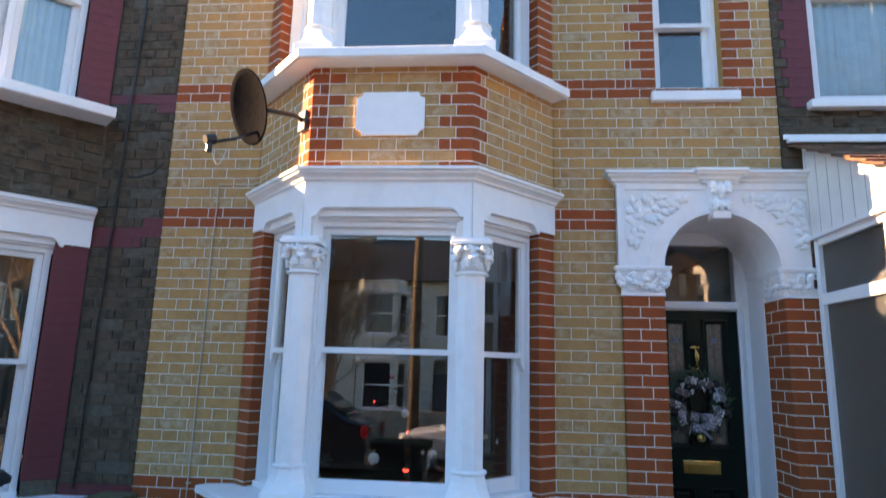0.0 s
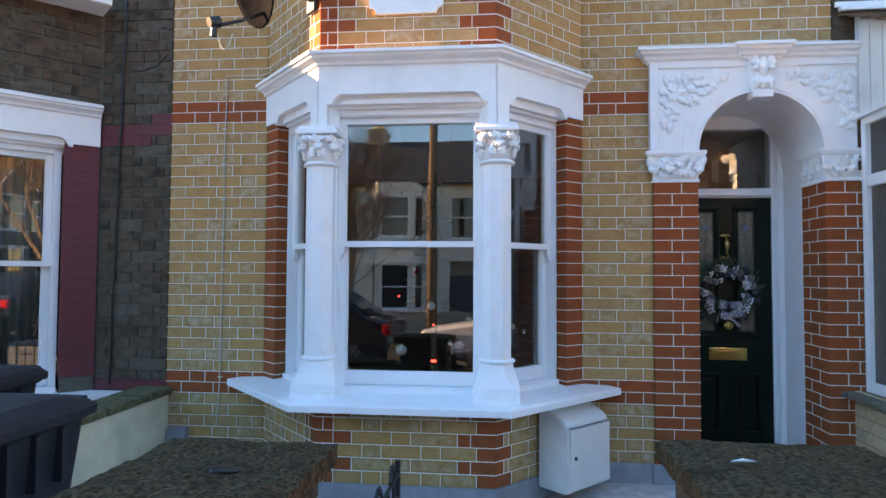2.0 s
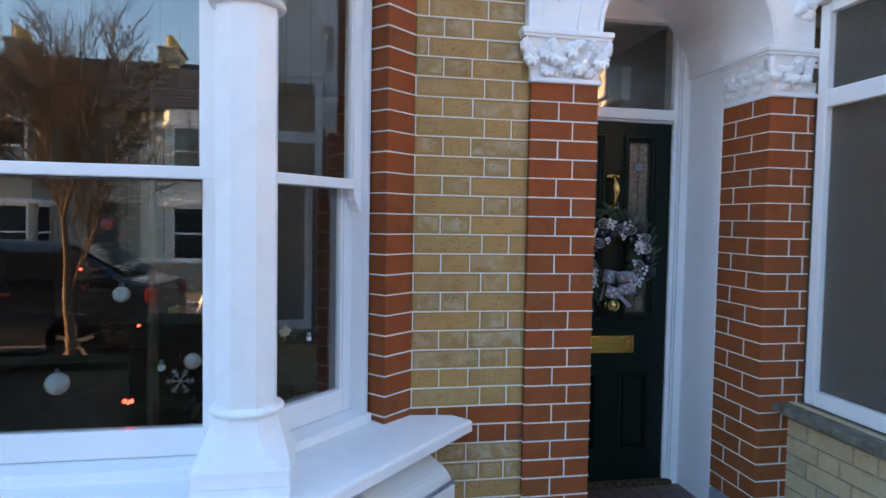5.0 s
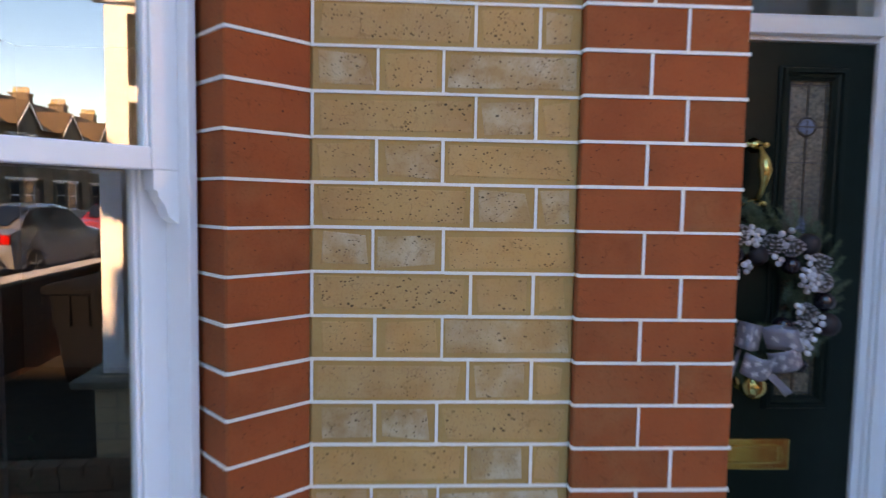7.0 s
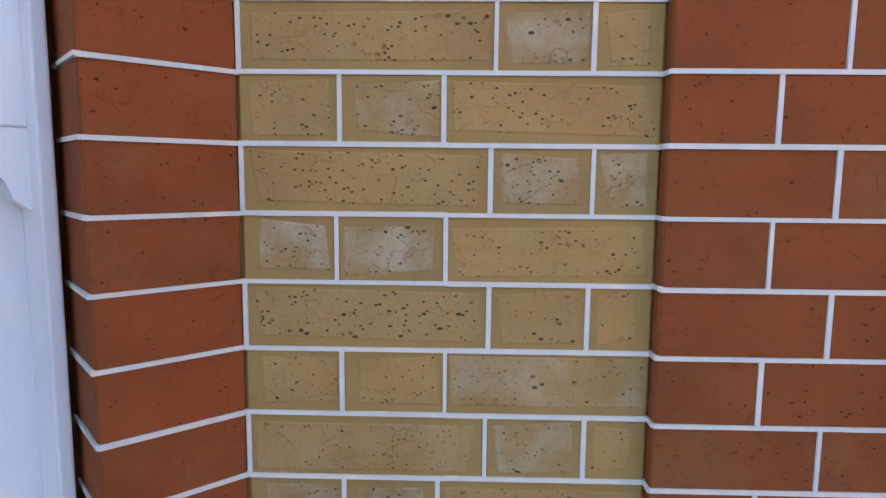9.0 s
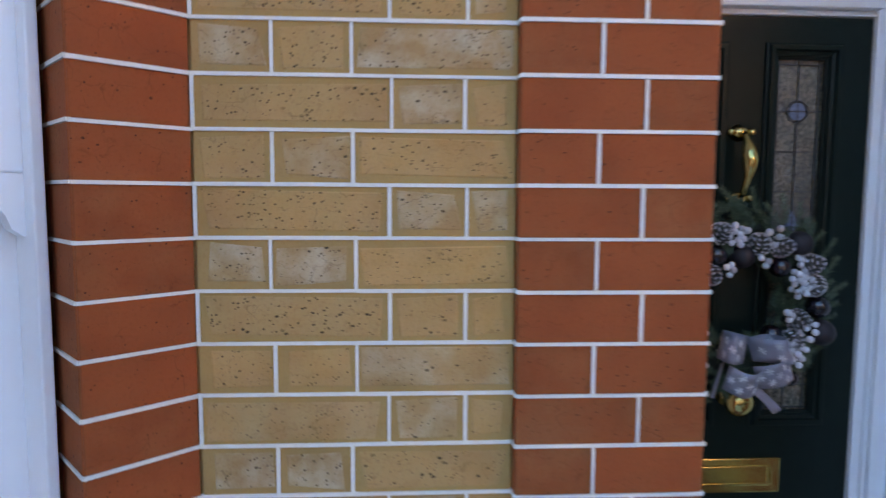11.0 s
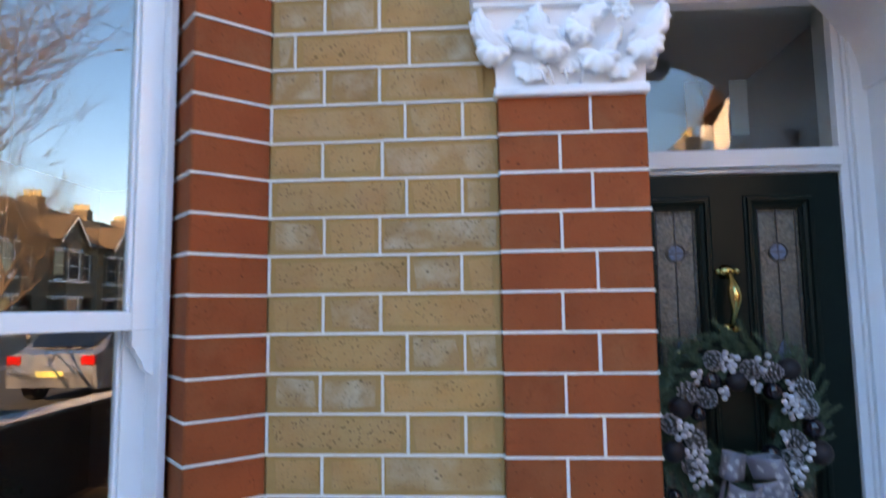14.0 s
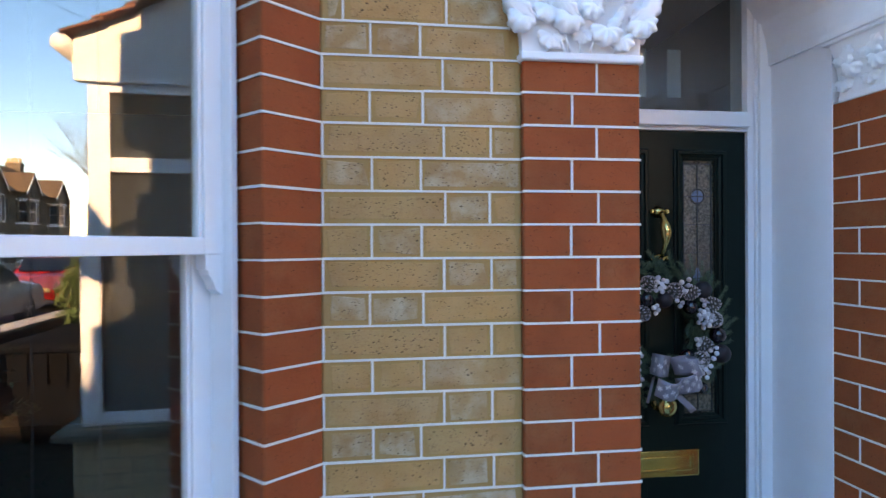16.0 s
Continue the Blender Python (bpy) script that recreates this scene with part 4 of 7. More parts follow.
def arch_surround():
    s = thing("porch_arch", "white painted stucco porch arch with leaf relief", "arch", kind="structure")
    x0, x1, zb, zt = 0.905, 2.19, 2.235, 2.835
    y0 = PIER_Y - 0.012
    # spandrel wall cut by the arch, in strips
    bm = bmesh.new()
    n = 48
    def under(x):
        d = abs(x - ARCH_X)
        return ARCH_Z if d >= ARCH_R else ARCH_Z + math.sqrt(max(0, ARCH_R ** 2 - d * d))
    xs = sorted([x0, x1] + [ARCH_X - ARCH_R * math.cos(math.pi * k / n) for k in range(n + 1)])
    for a, b in zip(xs, xs[1:]):
        if b - a < 1e-5:
            continue
        q = [(a, under(a)), (b, under(b)), (b, zt), (a, zt)]
        v = [[bm.verts.new((x, yy, z)) for x, z in q] for yy in (y0, W + 0.32)]
        bm.faces.new(v[0])
        bm.faces.new(v[1][::-1])
        for k in range(4):
            bm.faces.new((v[0][k], v[0][(k + 1) % 4], v[1][(k + 1) % 4], v[1][k]))
    bmesh.ops.remove_doubles(bm, verts=bm.verts[:], dist=1e-5)
    part("spandrel", bm, WHITE, s)
    # raised archivolt and panel edges
    bm = bmesh.new()
    for r0, r1, out in ((ARCH_R, ARCH_R + 0.016, 0.014), (ARCH_R + 0.016, ARCH_R + 0.022, 0.004), (ARCH_R + 0.022, ARCH_R + 0.105, 0.009)):
        for k in range(40):
            a, b = math.pi * k / 40, math.pi * (k + 1) / 40
            q = [(ARCH_X + r * math.cos(t), ARCH_Z + r * math.sin(t)) for r, t in ((r0, a), (r1, a), (r1, b), (r0, b))]
            plate(bm, q, y0 - out, y0 + 0.01)
    part("archivolt", bm, WHITE, s, smooth=False)
    bm = bmesh.new()
    for xa, xb, za, zz in ((x0 + 0.0, x0 + 0.055, zb, zt), (x0 + 0.055, x1, zt - 0.05, zt)):
        box(bm, xa, xb, y0 - 0.014, y0 + 0.01, za, zz, 0.004)
    part("panel_edge", bm, WHITE, s)
    # cornice
    bm = bmesh.new()
    z = 0.0
    prof = [(o, zz - 0.025) for o, zz in ((-0.1, 2.845), (0.012, 2.845), (0.016, 2.86), (0.034, 2.866), (0.04, 2.884), (0.062, 2.896), (0.068, 2.912), (0.084, 2.916), (0.084, 2.935), (0.0, 2.955), (-0.1, 2.955))]
    sweep(bm, [(x0 - 0.001, W + 0.1), (x0, y0), (x1 + 0.02, y0)], prof)
    part("cornice", bm, WHITE, s, "white stepped cornice")
    # keystone with a scroll
    bm = bmesh.new()
    q = [(-0.052, 2.585), (0.052, 2.585), (0.066, 2.65), (0.085, 2.84), (-0.085, 2.84), (-0.066, 2.65)]
    plate(bm, [(ARCH_X + px, pz) for px, pz in q], y0 - 0.05, y0 + 0.05)
    box(bm, ARCH_X - 0.062, ARCH_X + 0.062, y0 - 0.062, y0 + 0.05, 2.57, 2.625, 0.006)
    sweep(bm, [(ARCH_X - 0.115, y0 + 0.02), (ARCH_X - 0.105, y0 - 0.04), (ARCH_X + 0.105, y0 - 0.04), (ARCH_X + 0.115, y0 + 0.02)], [(o, zz + 0.004) for o, zz in prof])
    for k in (-1, 1):
        relief_leaf(bm, pose(ARCH_X + k * 0.030, y0 - 0.052, 2.70, 0, 180 - k * 14, 0), 0.085, 0.050, 0.034)
        relief_leaf(bm, pose(ARCH_X + k * 0.050, y0 - 0.048, 2.83, 0, 180 + k * 6, 0), 0.090, 0.052, 0.038)
        ball(bm, (ARCH_X + k * 0.052, y0 - 0.070, 2.755), 0.017, 2)
    relief_leaf(bm, pose(ARCH_X, y0 - 0.050, 2.815, 0, 180, 0), 0.115, 0.056, 0.048)
    relief_leaf(bm, pose(ARCH_X, y0 - 0.050, 2.695, 0, 180, 0), 0.075, 0.060, 0.040)
    part("keystone", bm, WHITE, s, "carved keystone", smooth=False)
    # trailing vines in the two spandrels: stems and pointed leaves
    for side in (-1, 1):
        bm = bmesh.new()
        rr = random.Random(11 + side)
        edge = x0 + 0.078 if side < 0 else x1 - 0.012
        inward = -side
        def clear(px, pz, gap):
            return math.hypot(px - ARCH_X, pz - ARCH_Z) > ARCH_R + 0.10 + gap and abs(px - ARCH_X) > 0.15
        spots = []
        for _ in range(900):
            px, pz = edge + inward * rr.uniform(0.012, 0.40), rr.uniform(2.375, 2.735)
            across = abs(px - edge)
            if pz < 2.56 and across > 0.055 + 0.33 * (pz - 2.36):
                continue
            if clear(px, pz, 0.028) and all(math.hypot(px - qx, pz - qz) > 0.043 for qx, qz in spots):
                spots.append((px, pz))
        for i, (px, pz) in enumerate(spots):
            across = abs(px - edge)
            flow = (180 + inward * -20) if pz < 2.60 and across < 0.14 else (inward * 95 if across > 0.18 else inward * 135)
            turn = flow + rr.choice((-52, -30, 28, 50)) + rr.uniform(-12, 12)
            length = rr.uniform(0.062, 0.086)
            m = pose(px, y0 - 0.001, pz, 0, turn, 0) @ pose(0, 0, -length * 0.45)
            relief_leaf(bm, m, length, length * rr.uniform(0.50, 0.68), rr.uniform(0.017, 0.027))
        for k in range(14):
            px, pz = spots[rr.randrange(len(spots))]
            ball(bm, (px + rr.uniform(-0.02, 0.02), y0 - 0.008, pz + rr.uniform(-0.02, 0.02)), 0.008, 1)
        stem = [(edge + inward * (0.045 + 0.018 * math.sin(k * 1.1)), y0 - 0.007, 2.36 + 0.034 * k) for k in range(11)]
        tube(bm, stem, 0.0055, 6)
        tube(bm, [stem[-1]] + [(edge + inward * (0.08 + 0.045 * k), y0 - 0.007, 2.705 + 0.012 * math.sin(k * 1.5)) for k in range(7)], 0.005, 6)
        part("leaf_relief", bm, WHITE, s, "trailing leaf relief", smooth=True)
    # capitals on the piers
    for xa, xb, side in ((PIER_L - 0.002, PIER_R, -1), (RP0, RP1, 1)):
        cap0, cap1 = 2.035, 2.205
        bm = bmesh.new()
        box(bm, xa - 0.006, xb + 0.006, PIER_Y - 0.014, PIER_Y + 0.30, cap0, cap0 + 0.020, 0.005)
        lo = [(xa, PIER_Y), (xb, PIER_Y), (xb, PIER_Y + 0.3), (xa, PIER_Y + 0.3)]
        hi = [(xa - 0.034, PIER_Y - 0.02), (xb + 0.03, PIER_Y - 0.02), (xb + 0.03, PIER_Y + 0.3), (xa - 0.034, PIER_Y + 0.3)]
        rings = [[bm.verts.new((x + (x2 - x) * q * q, y + (y2 - y) * q * q, cap0 + 0.018 + (cap1 - cap0 - 0.014) * q)) for (x, y), (x2, y2) in zip(lo, hi)] for q in (0, 0.25, 0.5, 0.75, 1)]
        for p0, p1 in zip(rings, rings[1:]):
            for k in range(4):
                bm.faces.new((p0[k], p0[(k + 1) % 4], p1[(k + 1) % 4], p1[k]))
        part("capital_bell", bm, WHITE, s)
        bm = bmesh.new()
        box(bm, xa - 0.044, xb + 0.040, PIER_Y - 0.032, PIER_Y + 0.32, cap1 + 0.002, cap1 + 0.014, 0.003)
        box(bm, xa - 0.050, xb + 0.046, PIER_Y - 0.038, PIER_Y + 0.32, cap1 + 0.013, cap1 + 0.036, 0.004)
        part("abacus", bm, WHITE, s)
        bm = bmesh.new()
        w = xb - xa
        rr = random.Random(3 + side)
        m = pose(xa, PIER_Y - 0.010, cap0)
        if side < 0:
            # limbs of the leaves, (top), (tip), width, swell, bend; then their fluted ends (x, z, turn, radius, swell)
            limbs = (((-0.036, 0.166), (0.026, 0.088), 0.048, 0.026, 0.016), ((0.076, 0.168), (0.128, 0.090), 0.050, 0.034, 0.014), ((0.060, 0.160), (0.060, 0.118), 0.046, 0.018, 0.0), ((0.212, 0.166), (0.150, 0.104), 0.052, 0.030, 0.012), ((0.238, 0.125), (0.200, 0.072), 0.026, 0.024, -0.006), ((0.322, 0.166), (0.256, 0.088), 0.050, 0.028, -0.014))
            fans = ((-0.004, 0.096, 205, 0.038, 0.030), (-0.022, 0.140, 240, 0.030, 0.018), (0.058, 0.124, 180, 0.040, 0.022), (0.106, 0.100, 200, 0.041, 0.038), (0.088, 0.150, 235, 0.030, 0.026), (0.166, 0.128, 215, 0.034, 0.030), (0.196, 0.078, 185, 0.044, 0.026), (0.282, 0.096, 165, 0.040, 0.030), (0.304, 0.142, 125, 0.030, 0.020), (0.066, 0.060, 190, 0.036, 0.009), (0.236, 0.058, 160, 0.034, 0.012), (0.140, 0.070, 180, 0.030, 0.010))
            for top, tip, wd, bulge, bend in limbs:
                droop_leaf(bm, m, top, tip, wd, bulge, bend, 3)
            for fx, fz, turn, fr, fd in fans:
                fan_lobe(bm, m, fx, fz, turn, fr, fd)
            for q in range(7):
                ball(bm, m @ Vector((0.238 + (0.012 * math.cos(q * 1.05) if q else 0), -0.038, 0.146 + (0.015 * math.sin(q * 1.05) if q else 0))), 0.0085, 2)
            # low stems under the leaves
            for q, lean in ((0.098, -0.35), (0.110, -0.25), (0.136, -0.15), (0.160, 0.25), (0.218, 0.2), (0.056, 0.3)):
                tube(bm, [m @ Vector((q, -0.003, 0.020)), m @ Vector((q + 0.020 * lean, -0.006, 0.040)), m @ Vector((q + 0.050 * lean, -0.004, 0.062))], 0.0028, 6)
        else:
            for top, tip, wd, bulge, bend in (((-0.020, 0.162), (0.032, 0.085), 0.046, 0.026, 0.012), ((0.120, 0.165), (0.080, 0.092), 0.046, 0.030, -0.012), ((0.180, 0.164), (0.140, 0.088), 0.046, 0.026, 0.0)):
                droop_leaf(bm, m, top, tip, wd, bulge, bend, 3)
            for fx, fz, turn, fr, fd in ((0.004, 0.098, 200, 0.036, 0.028), (0.050, 0.125, 180, 0.036, 0.022), (0.080, 0.090, 185, 0.040, 0.030), (0.140, 0.094, 165, 0.038, 0.028), (0.050, 0.058, 190, 0.032, 0.010), (0.112, 0.056, 170, 0.030, 0.010), (0.112, 0.140, 190, 0.030, 0.026)):
                fan_lobe(bm, m, fx, fz, turn, fr, fd)
            for q in range(6):
                ball(bm, m @ Vector((0.075 + 0.011 * math.cos(q * 1.9), -0.046, 0.140 + 0.012 * math.sin(q * 1.9))), 0.007, 2)
        xx, rot = (xb + 0.006, 90) if side < 0 else (xa - 0.006, -90)
        m = pose(xx, PIER_Y, cap0, 0, 0, rot)
        sg = 1 if side < 0 else -1
        for i in range(3):
            droop_leaf(bm, m, (sg * (0.02 + 0.10 * i), 0.164), (sg * (0.070 + 0.095 * i), 0.095), 0.046, 0.024, 0.01, 3)
            fan_lobe(bm, m, sg * (0.045 + 0.095 * i), 0.100, 190, 0.038, 0.028)
            fan_lobe(bm, m, sg * (0.085 + 0.095 * i), 0.135, 170, 0.034, 0.022)
            fan_lobe(bm, m, sg * (0.080 + 0.095 * i), 0.060, 180, 0.034, 0.012)
        part("capital_leaves", bm, WHITE, s, "deeply carved leaves", smooth=True)
    # jamb linings of the porch
    bm = bmesh.new()
    box(bm, RP0 - 0.004, RP0 + 0.12, PIER_Y + 0.325, 5.07, GZ, 2.62)
    box(bm, PIER_R - 0.06, PIER_R + 0.004, PIER_Y + 0.30, 5.07, GZ, 2.62)
    part("jamb_lining", bm, GLOSS, s, "white painted porch side")
    bm = bmesh.new()
    nn = 24
    for k in range(nn):
        a, b = math.pi * k / nn, math.pi * (k + 1) / nn
        r0, r1 = ARCH_R, ARCH_R + 0.04
        q = [(ARCH_X + r * math.cos(t), ARCH_Z + r * math.sin(t)) for r, t in ((r0, a), (r1, a), (r1, b), (r0, b))]
        plate(bm, q, W + 0.31, 5.07)
    part("vault", bm, WHITE, s)
    bm = bmesh.new()
    box(bm, PIER_R - 0.05, RP0 + 0.12, W + 0.3, 5.2, 2.63, 2.70)
    part("porch_top", bm, WHITE, s)


def panel_frame(bm, x0, x1, z0, z1, y, w=0.022, d=0.014):
    """A raised bolection moulding round a panel."""
    prof = [(0.0, -0.006), (0.0, d * 0.45), (w * 0.16, d * 0.55), (w * 0.24, d), (w * 0.55, d), (w * 0.66, d * 0.5), (w * 0.92, d * 0.3), (w, -0.004)]
    rings = [[bm.verts.new((x, y - o, z)) for x, z in ((x0 + i, z0 + i), (x1 - i, z0 + i), (x1 - i, z1 - i), (x0 + i, z1 - i))] for i, o in prof]
    for p, q in zip(rings, rings[1:]):
        for k in range(4):
            bm.faces.new((p[k], p[(k + 1) % 4], q[(k + 1) % 4], q[k]))


DOOR_X, DOOR_W, DOOR_Y = 1.60, 0.64, 5.085
DOOR_T = 2.005


def front_door():
    fr = thing("door_frame", "white painted timber door frame with a fanlight", "door frame", kind="structure")
    xl, xr = DOOR_X - DOOR_W / 2, DOOR_X + DOOR_W / 2
    bm = bmesh.new()
    for s, e in ((-1, xl), (1, xr)):
        for o0, o1, yy in ((0.0, 0.024, DOOR_Y - 0.012), (0.024, 0.034, DOOR_Y - 0.022), (0.034, 0.085, DOOR_Y - 0.034)):
            box(bm, min(e + s * o0, e + s * o1), max(e + s * o0, e + s * o1), yy, DOOR_Y + 0.09, GZ, 2.62, 0.003)
    for z0, z1, yy in ((DOOR_T + 0.003, DOOR_T + 0.016, DOOR_Y - 0.010), (DOOR_T + 0.016, DOOR_T + 0.062, DOOR_Y - 0.034), (DOOR_T + 0.062, DOOR_T + 0.072, DOOR_Y - 0.018), (2.52, 2.62, DOOR_Y - 0.03)):
        box(bm, xl, xr, yy, DOOR_Y + 0.09, z0, z1, 0.003)
    box(bm, xl - 0.085, xr + 0.085, DOOR_Y - 0.028, DOOR_Y + 0.09, 2.60, 2.75)
    part("frame", bm, GLOSS, fr)
    bm = bmesh.new()
    box(bm, xl, xr, DOOR_Y + 0.02, DOOR_Y + 0.026, DOOR_T + 0.06, 2.53)
    p = part("fanlight_pane", bm, GLASS_FAN, fr, "clear fanlight pane")
    p.visible_shadow = False
    bm = bmesh.new()
    for k in (-1, 1):
        box(bm, DOOR_X + k * 0.065 - 0.026, DOOR_X + k * 0.065 + 0.026, DOOR_Y + 0.0275, DOOR_Y + 0.029, 2.13, 2.30, 0)
    part("number_bar", bm, mat("etched_film", (0.24, 0.255, 0.26), 0.7), fr, "plain pale bars on the fanlight")
    d = thing("front_door", "dark green panelled front door with leaded panes, closed", "door", kind="structure")
    bm = bmesh.new()
    zt, zb = DOOR_T, GZ + 0.03
    ix, ox = 0.055, 0.234
    gz0, gz1 = 0.985, 1.935
    y0, y1 = DOOR_Y, DOOR_Y + 0.045
    box(bm, xl + 0.003, DOOR_X - ox, y0, y1, zb, zt)
    box(bm, DOOR_X + ox, xr - 0.003, y0, y1, zb, zt)
    box(bm, DOOR_X - ix, DOOR_X + ix, y0, y1, zb, zt)
    for s in (-1, 1):
        a, b = sorted((DOOR_X + s * ix, DOOR_X + s * ox))
        box(bm, a, b, y0 + 0.0003, y1, gz1, zt)
        box(bm, a, b, y0 + 0.0003, y1, 0.70, gz0)
        box(bm, a, b, y0 + 0.0003, y1, zb, 0.27)
        box(bm, a, b, y0 + 0.02, y1, 0.27, 0.70)
        box(bm, a + 0.035, b - 0.035, y0 + 0.008, y1, 0.305, 0.665, 0.01)
        panel_frame(bm, a - 0.004, b + 0.004, 0.266, 0.704, y0, 0.024, 0.008)
        panel_frame(bm, a - 0.008, b + 0.008, gz0 - 0.008, gz1 + 0.008, y0, 0.032, 0.015)
        panel_frame(bm, a + 0.02, b - 0.02, gz0 + 0.02, gz1 - 0.02, y0 + 0.006, 0.01, 0.006)
    part("leaf", bm, GREEN, d, "bottle green gloss door leaf")
    for s in (-1, 1):
        a, b = sorted((DOOR_X + s * ix, DOOR_X + s * ox))
        bm = bmesh.new()
        box(bm, a + 0.02, b - 0.02, y0 + 0.018, y0 + 0.024, gz0 + 0.02, gz1 - 0.02)
        g = part("pane", bm, FROST_DOOR, d, "textured leaded glass pane")
        bm = bmesh.new()
        mid = (a + b) / 2
        for xx, w2 in ((a + 0.037, 0.0016), (b - 0.037, 0.0016), (mid, 0.0013)):
            box(bm, xx - w2, xx + w2, y0 + 0.014, y0 + 0.019, gz0 + 0.022, gz1 - 0.022)
        for zz in (1.895, 1.78, 1.68, 1.58, 1.48, 1.38, 1.28, 1.18, 1.08, 1.02):
            box(bm, a + 0.022, b - 0.022, y0 + 0.0142, y0 + 0.019, zz - 0.0015, zz + 0.0015)
        for zz in (1.78,):
            tube(bm, [(mid + 0.027 * math.cos(t * math.pi / 8), y0 + 0.016, zz + 0.027 * math.sin(t * math.pi / 8)) for t in range(17)], 0.002, 5, False)
        part("lead_came", bm, mat("dark_lead", (0.035, 0.035, 0.036), 0.5, metal=0.3), g, "thin lead strips")
        bm = bmesh.new()
        lathe(bm, [(0.022, 0), (0.022, 0.003)], 20, pose(mid, y0 + 0.0178, 1.78, 90))
        lz = [(mid, 1.535), (mid + 0.022, 1.48), (mid, 1.425), (mid - 0.022, 1.48)]
        plate(bm, lz, y0 + 0.0150, y0 + 0.0178)
        part("blue_roundel", bm, mat("blue_glass", (0.10, 0.17, 0.25), 0.12, grain=0.4, scale=120, bump=0.6, bump_scale=200), g, "small blue glass roundel and lozenge")
    KX = DOOR_X - 0.014
    # knocker
    bm = bmesh.new()
    lathe(bm, [(0.0, -0.012), (0.018, -0.010), (0.022, 0.0)], 16, pose(KX, y0 - 0.0, 1.724, 90) @ pose(0, 0, 0.0))
    for zz, r in ((1.724, 0.017), (1.562, 0.019)):
        ball(bm, (KX, y0 - 0.012, zz), r, 2, (1.35, 0.7, 0.85))
        ball(bm, (KX - 0.026, y0 - 0.016, zz), 0.010, 2)
        ball(bm, (KX + 0.026, y0 - 0.016, zz), 0.010, 2)
    pts, rs = [], []
    for k in range(17):
        u = k / 16
        pts.append((KX, y0 - 0.03 - 0.032 * math.sin(math.pi * u), 1.720 - 0.152 * u))
        rs.append(0.008 + 0.011 * math.sin(math.pi * min(1, u * 1.25)) ** 2)
    tube(bm, pts, rs, 12)
    part("knocker", bm, BRASS, d, "polished brass urn knocker", smooth=True)
    bm = bmesh.new()
    lathe(bm, [(0.030, 0.0), (0.030, 0.006), (0.014, 0.010), (0.012, 0.03), (0.022, 0.036), (0.034, 0.05), (0.037, 0.062), (0.033, 0.076), (0.02, 0.086), (0.008, 0.089), (0.0, 0.0895)], 28, pose(KX, y0, 1.062, 90))
    part("door_knob", bm, BRASS, d, "round polished brass knob", smooth=True)
    bm = bmesh.new()
    box(bm, DOOR_X - 0.135, DOOR_X + 0.135, y0 - 0.008, y0 + 0.002, 0.80, 0.893, 0.004)
    flap = bmesh.new()
    box(flap, DOOR_X - 0.105, DOOR_X + 0.105, y0 - 0.012, y0 - 0.006, 0.82, 0.874, 0.003)
    lp = part("letter_plate", bm, BRASS, d, "polished brass letter plate")
    part("flap", flap, BRASS, lp)
    bm = bmesh.new()
    box(bm, DOOR_X - 0.075, DOOR_X + 0.092, y0 - 0.0145, y0 - 0.0115, 0.8245, 0.8285, 0.001)
    for xx in (0.098, 0.109):
        box(bm, DOOR_X + xx - 0.0015, DOOR_X + xx + 0.0015, y0 - 0.0145, y0 - 0.0115, 0.829, 0.870, 0.001)
    for zz in (0.829, 0.869):
        box(bm, DOOR_X + 0.0965, DOOR_X + 0.1105, y0 - 0.0142, y0 - 0.0117, zz - 0.0015, zz + 0.0015, 0.001)
    part("pull", bm, BRASS, lp, "raised brass pull and lip")


def porch_floor():
    f = thing("porch_floor", "dark red quarry tile porch floor", "floor", kind="structure")
    bm = bmesh.new()
    box(bm, PIER_R - 0.02, RP0 + 0.05, PIER_Y - 0.03, 5.2, 0.0, GZ + 0.008)
    part("bed", bm, CONCRETE, f)
    x = PIER_R
    while x < RP0 - 0.02:
        y = PIER_Y
        while y < DOOR_Y - 0.05:
            bm = bmesh.new()
            box(bm, x + 0.002, x + 0.098, y + 0.002, y + 0.098, GZ, GZ + 0.014 + rng.uniform(-0.001, 0.001), 0.002)
            part("tile", bm, TILE_RED, f)
            y += 0.1
        x += 0.1
    bm = bmesh.new()
    box(bm, DOOR_X - DOOR_W / 2 - 0.04, DOOR_X + DOOR_W / 2 + 0.04, DOOR_Y - 0.05, DOOR_Y + 0.07, GZ + 0.005, GZ + 0.034, 0.005)
    part("threshold", bm, STONE, f, "worn stone threshold")


FROST_DOOR = mat("textured_door_glass", (0.125, 0.112, 0.08), 0.10, grain=0.7, scale=110, bump=1.0, bump_scale=170, spec=1.0, stain=(0.06, 0.055, 0.045), stain_amount=0.8, stain_scale=7)


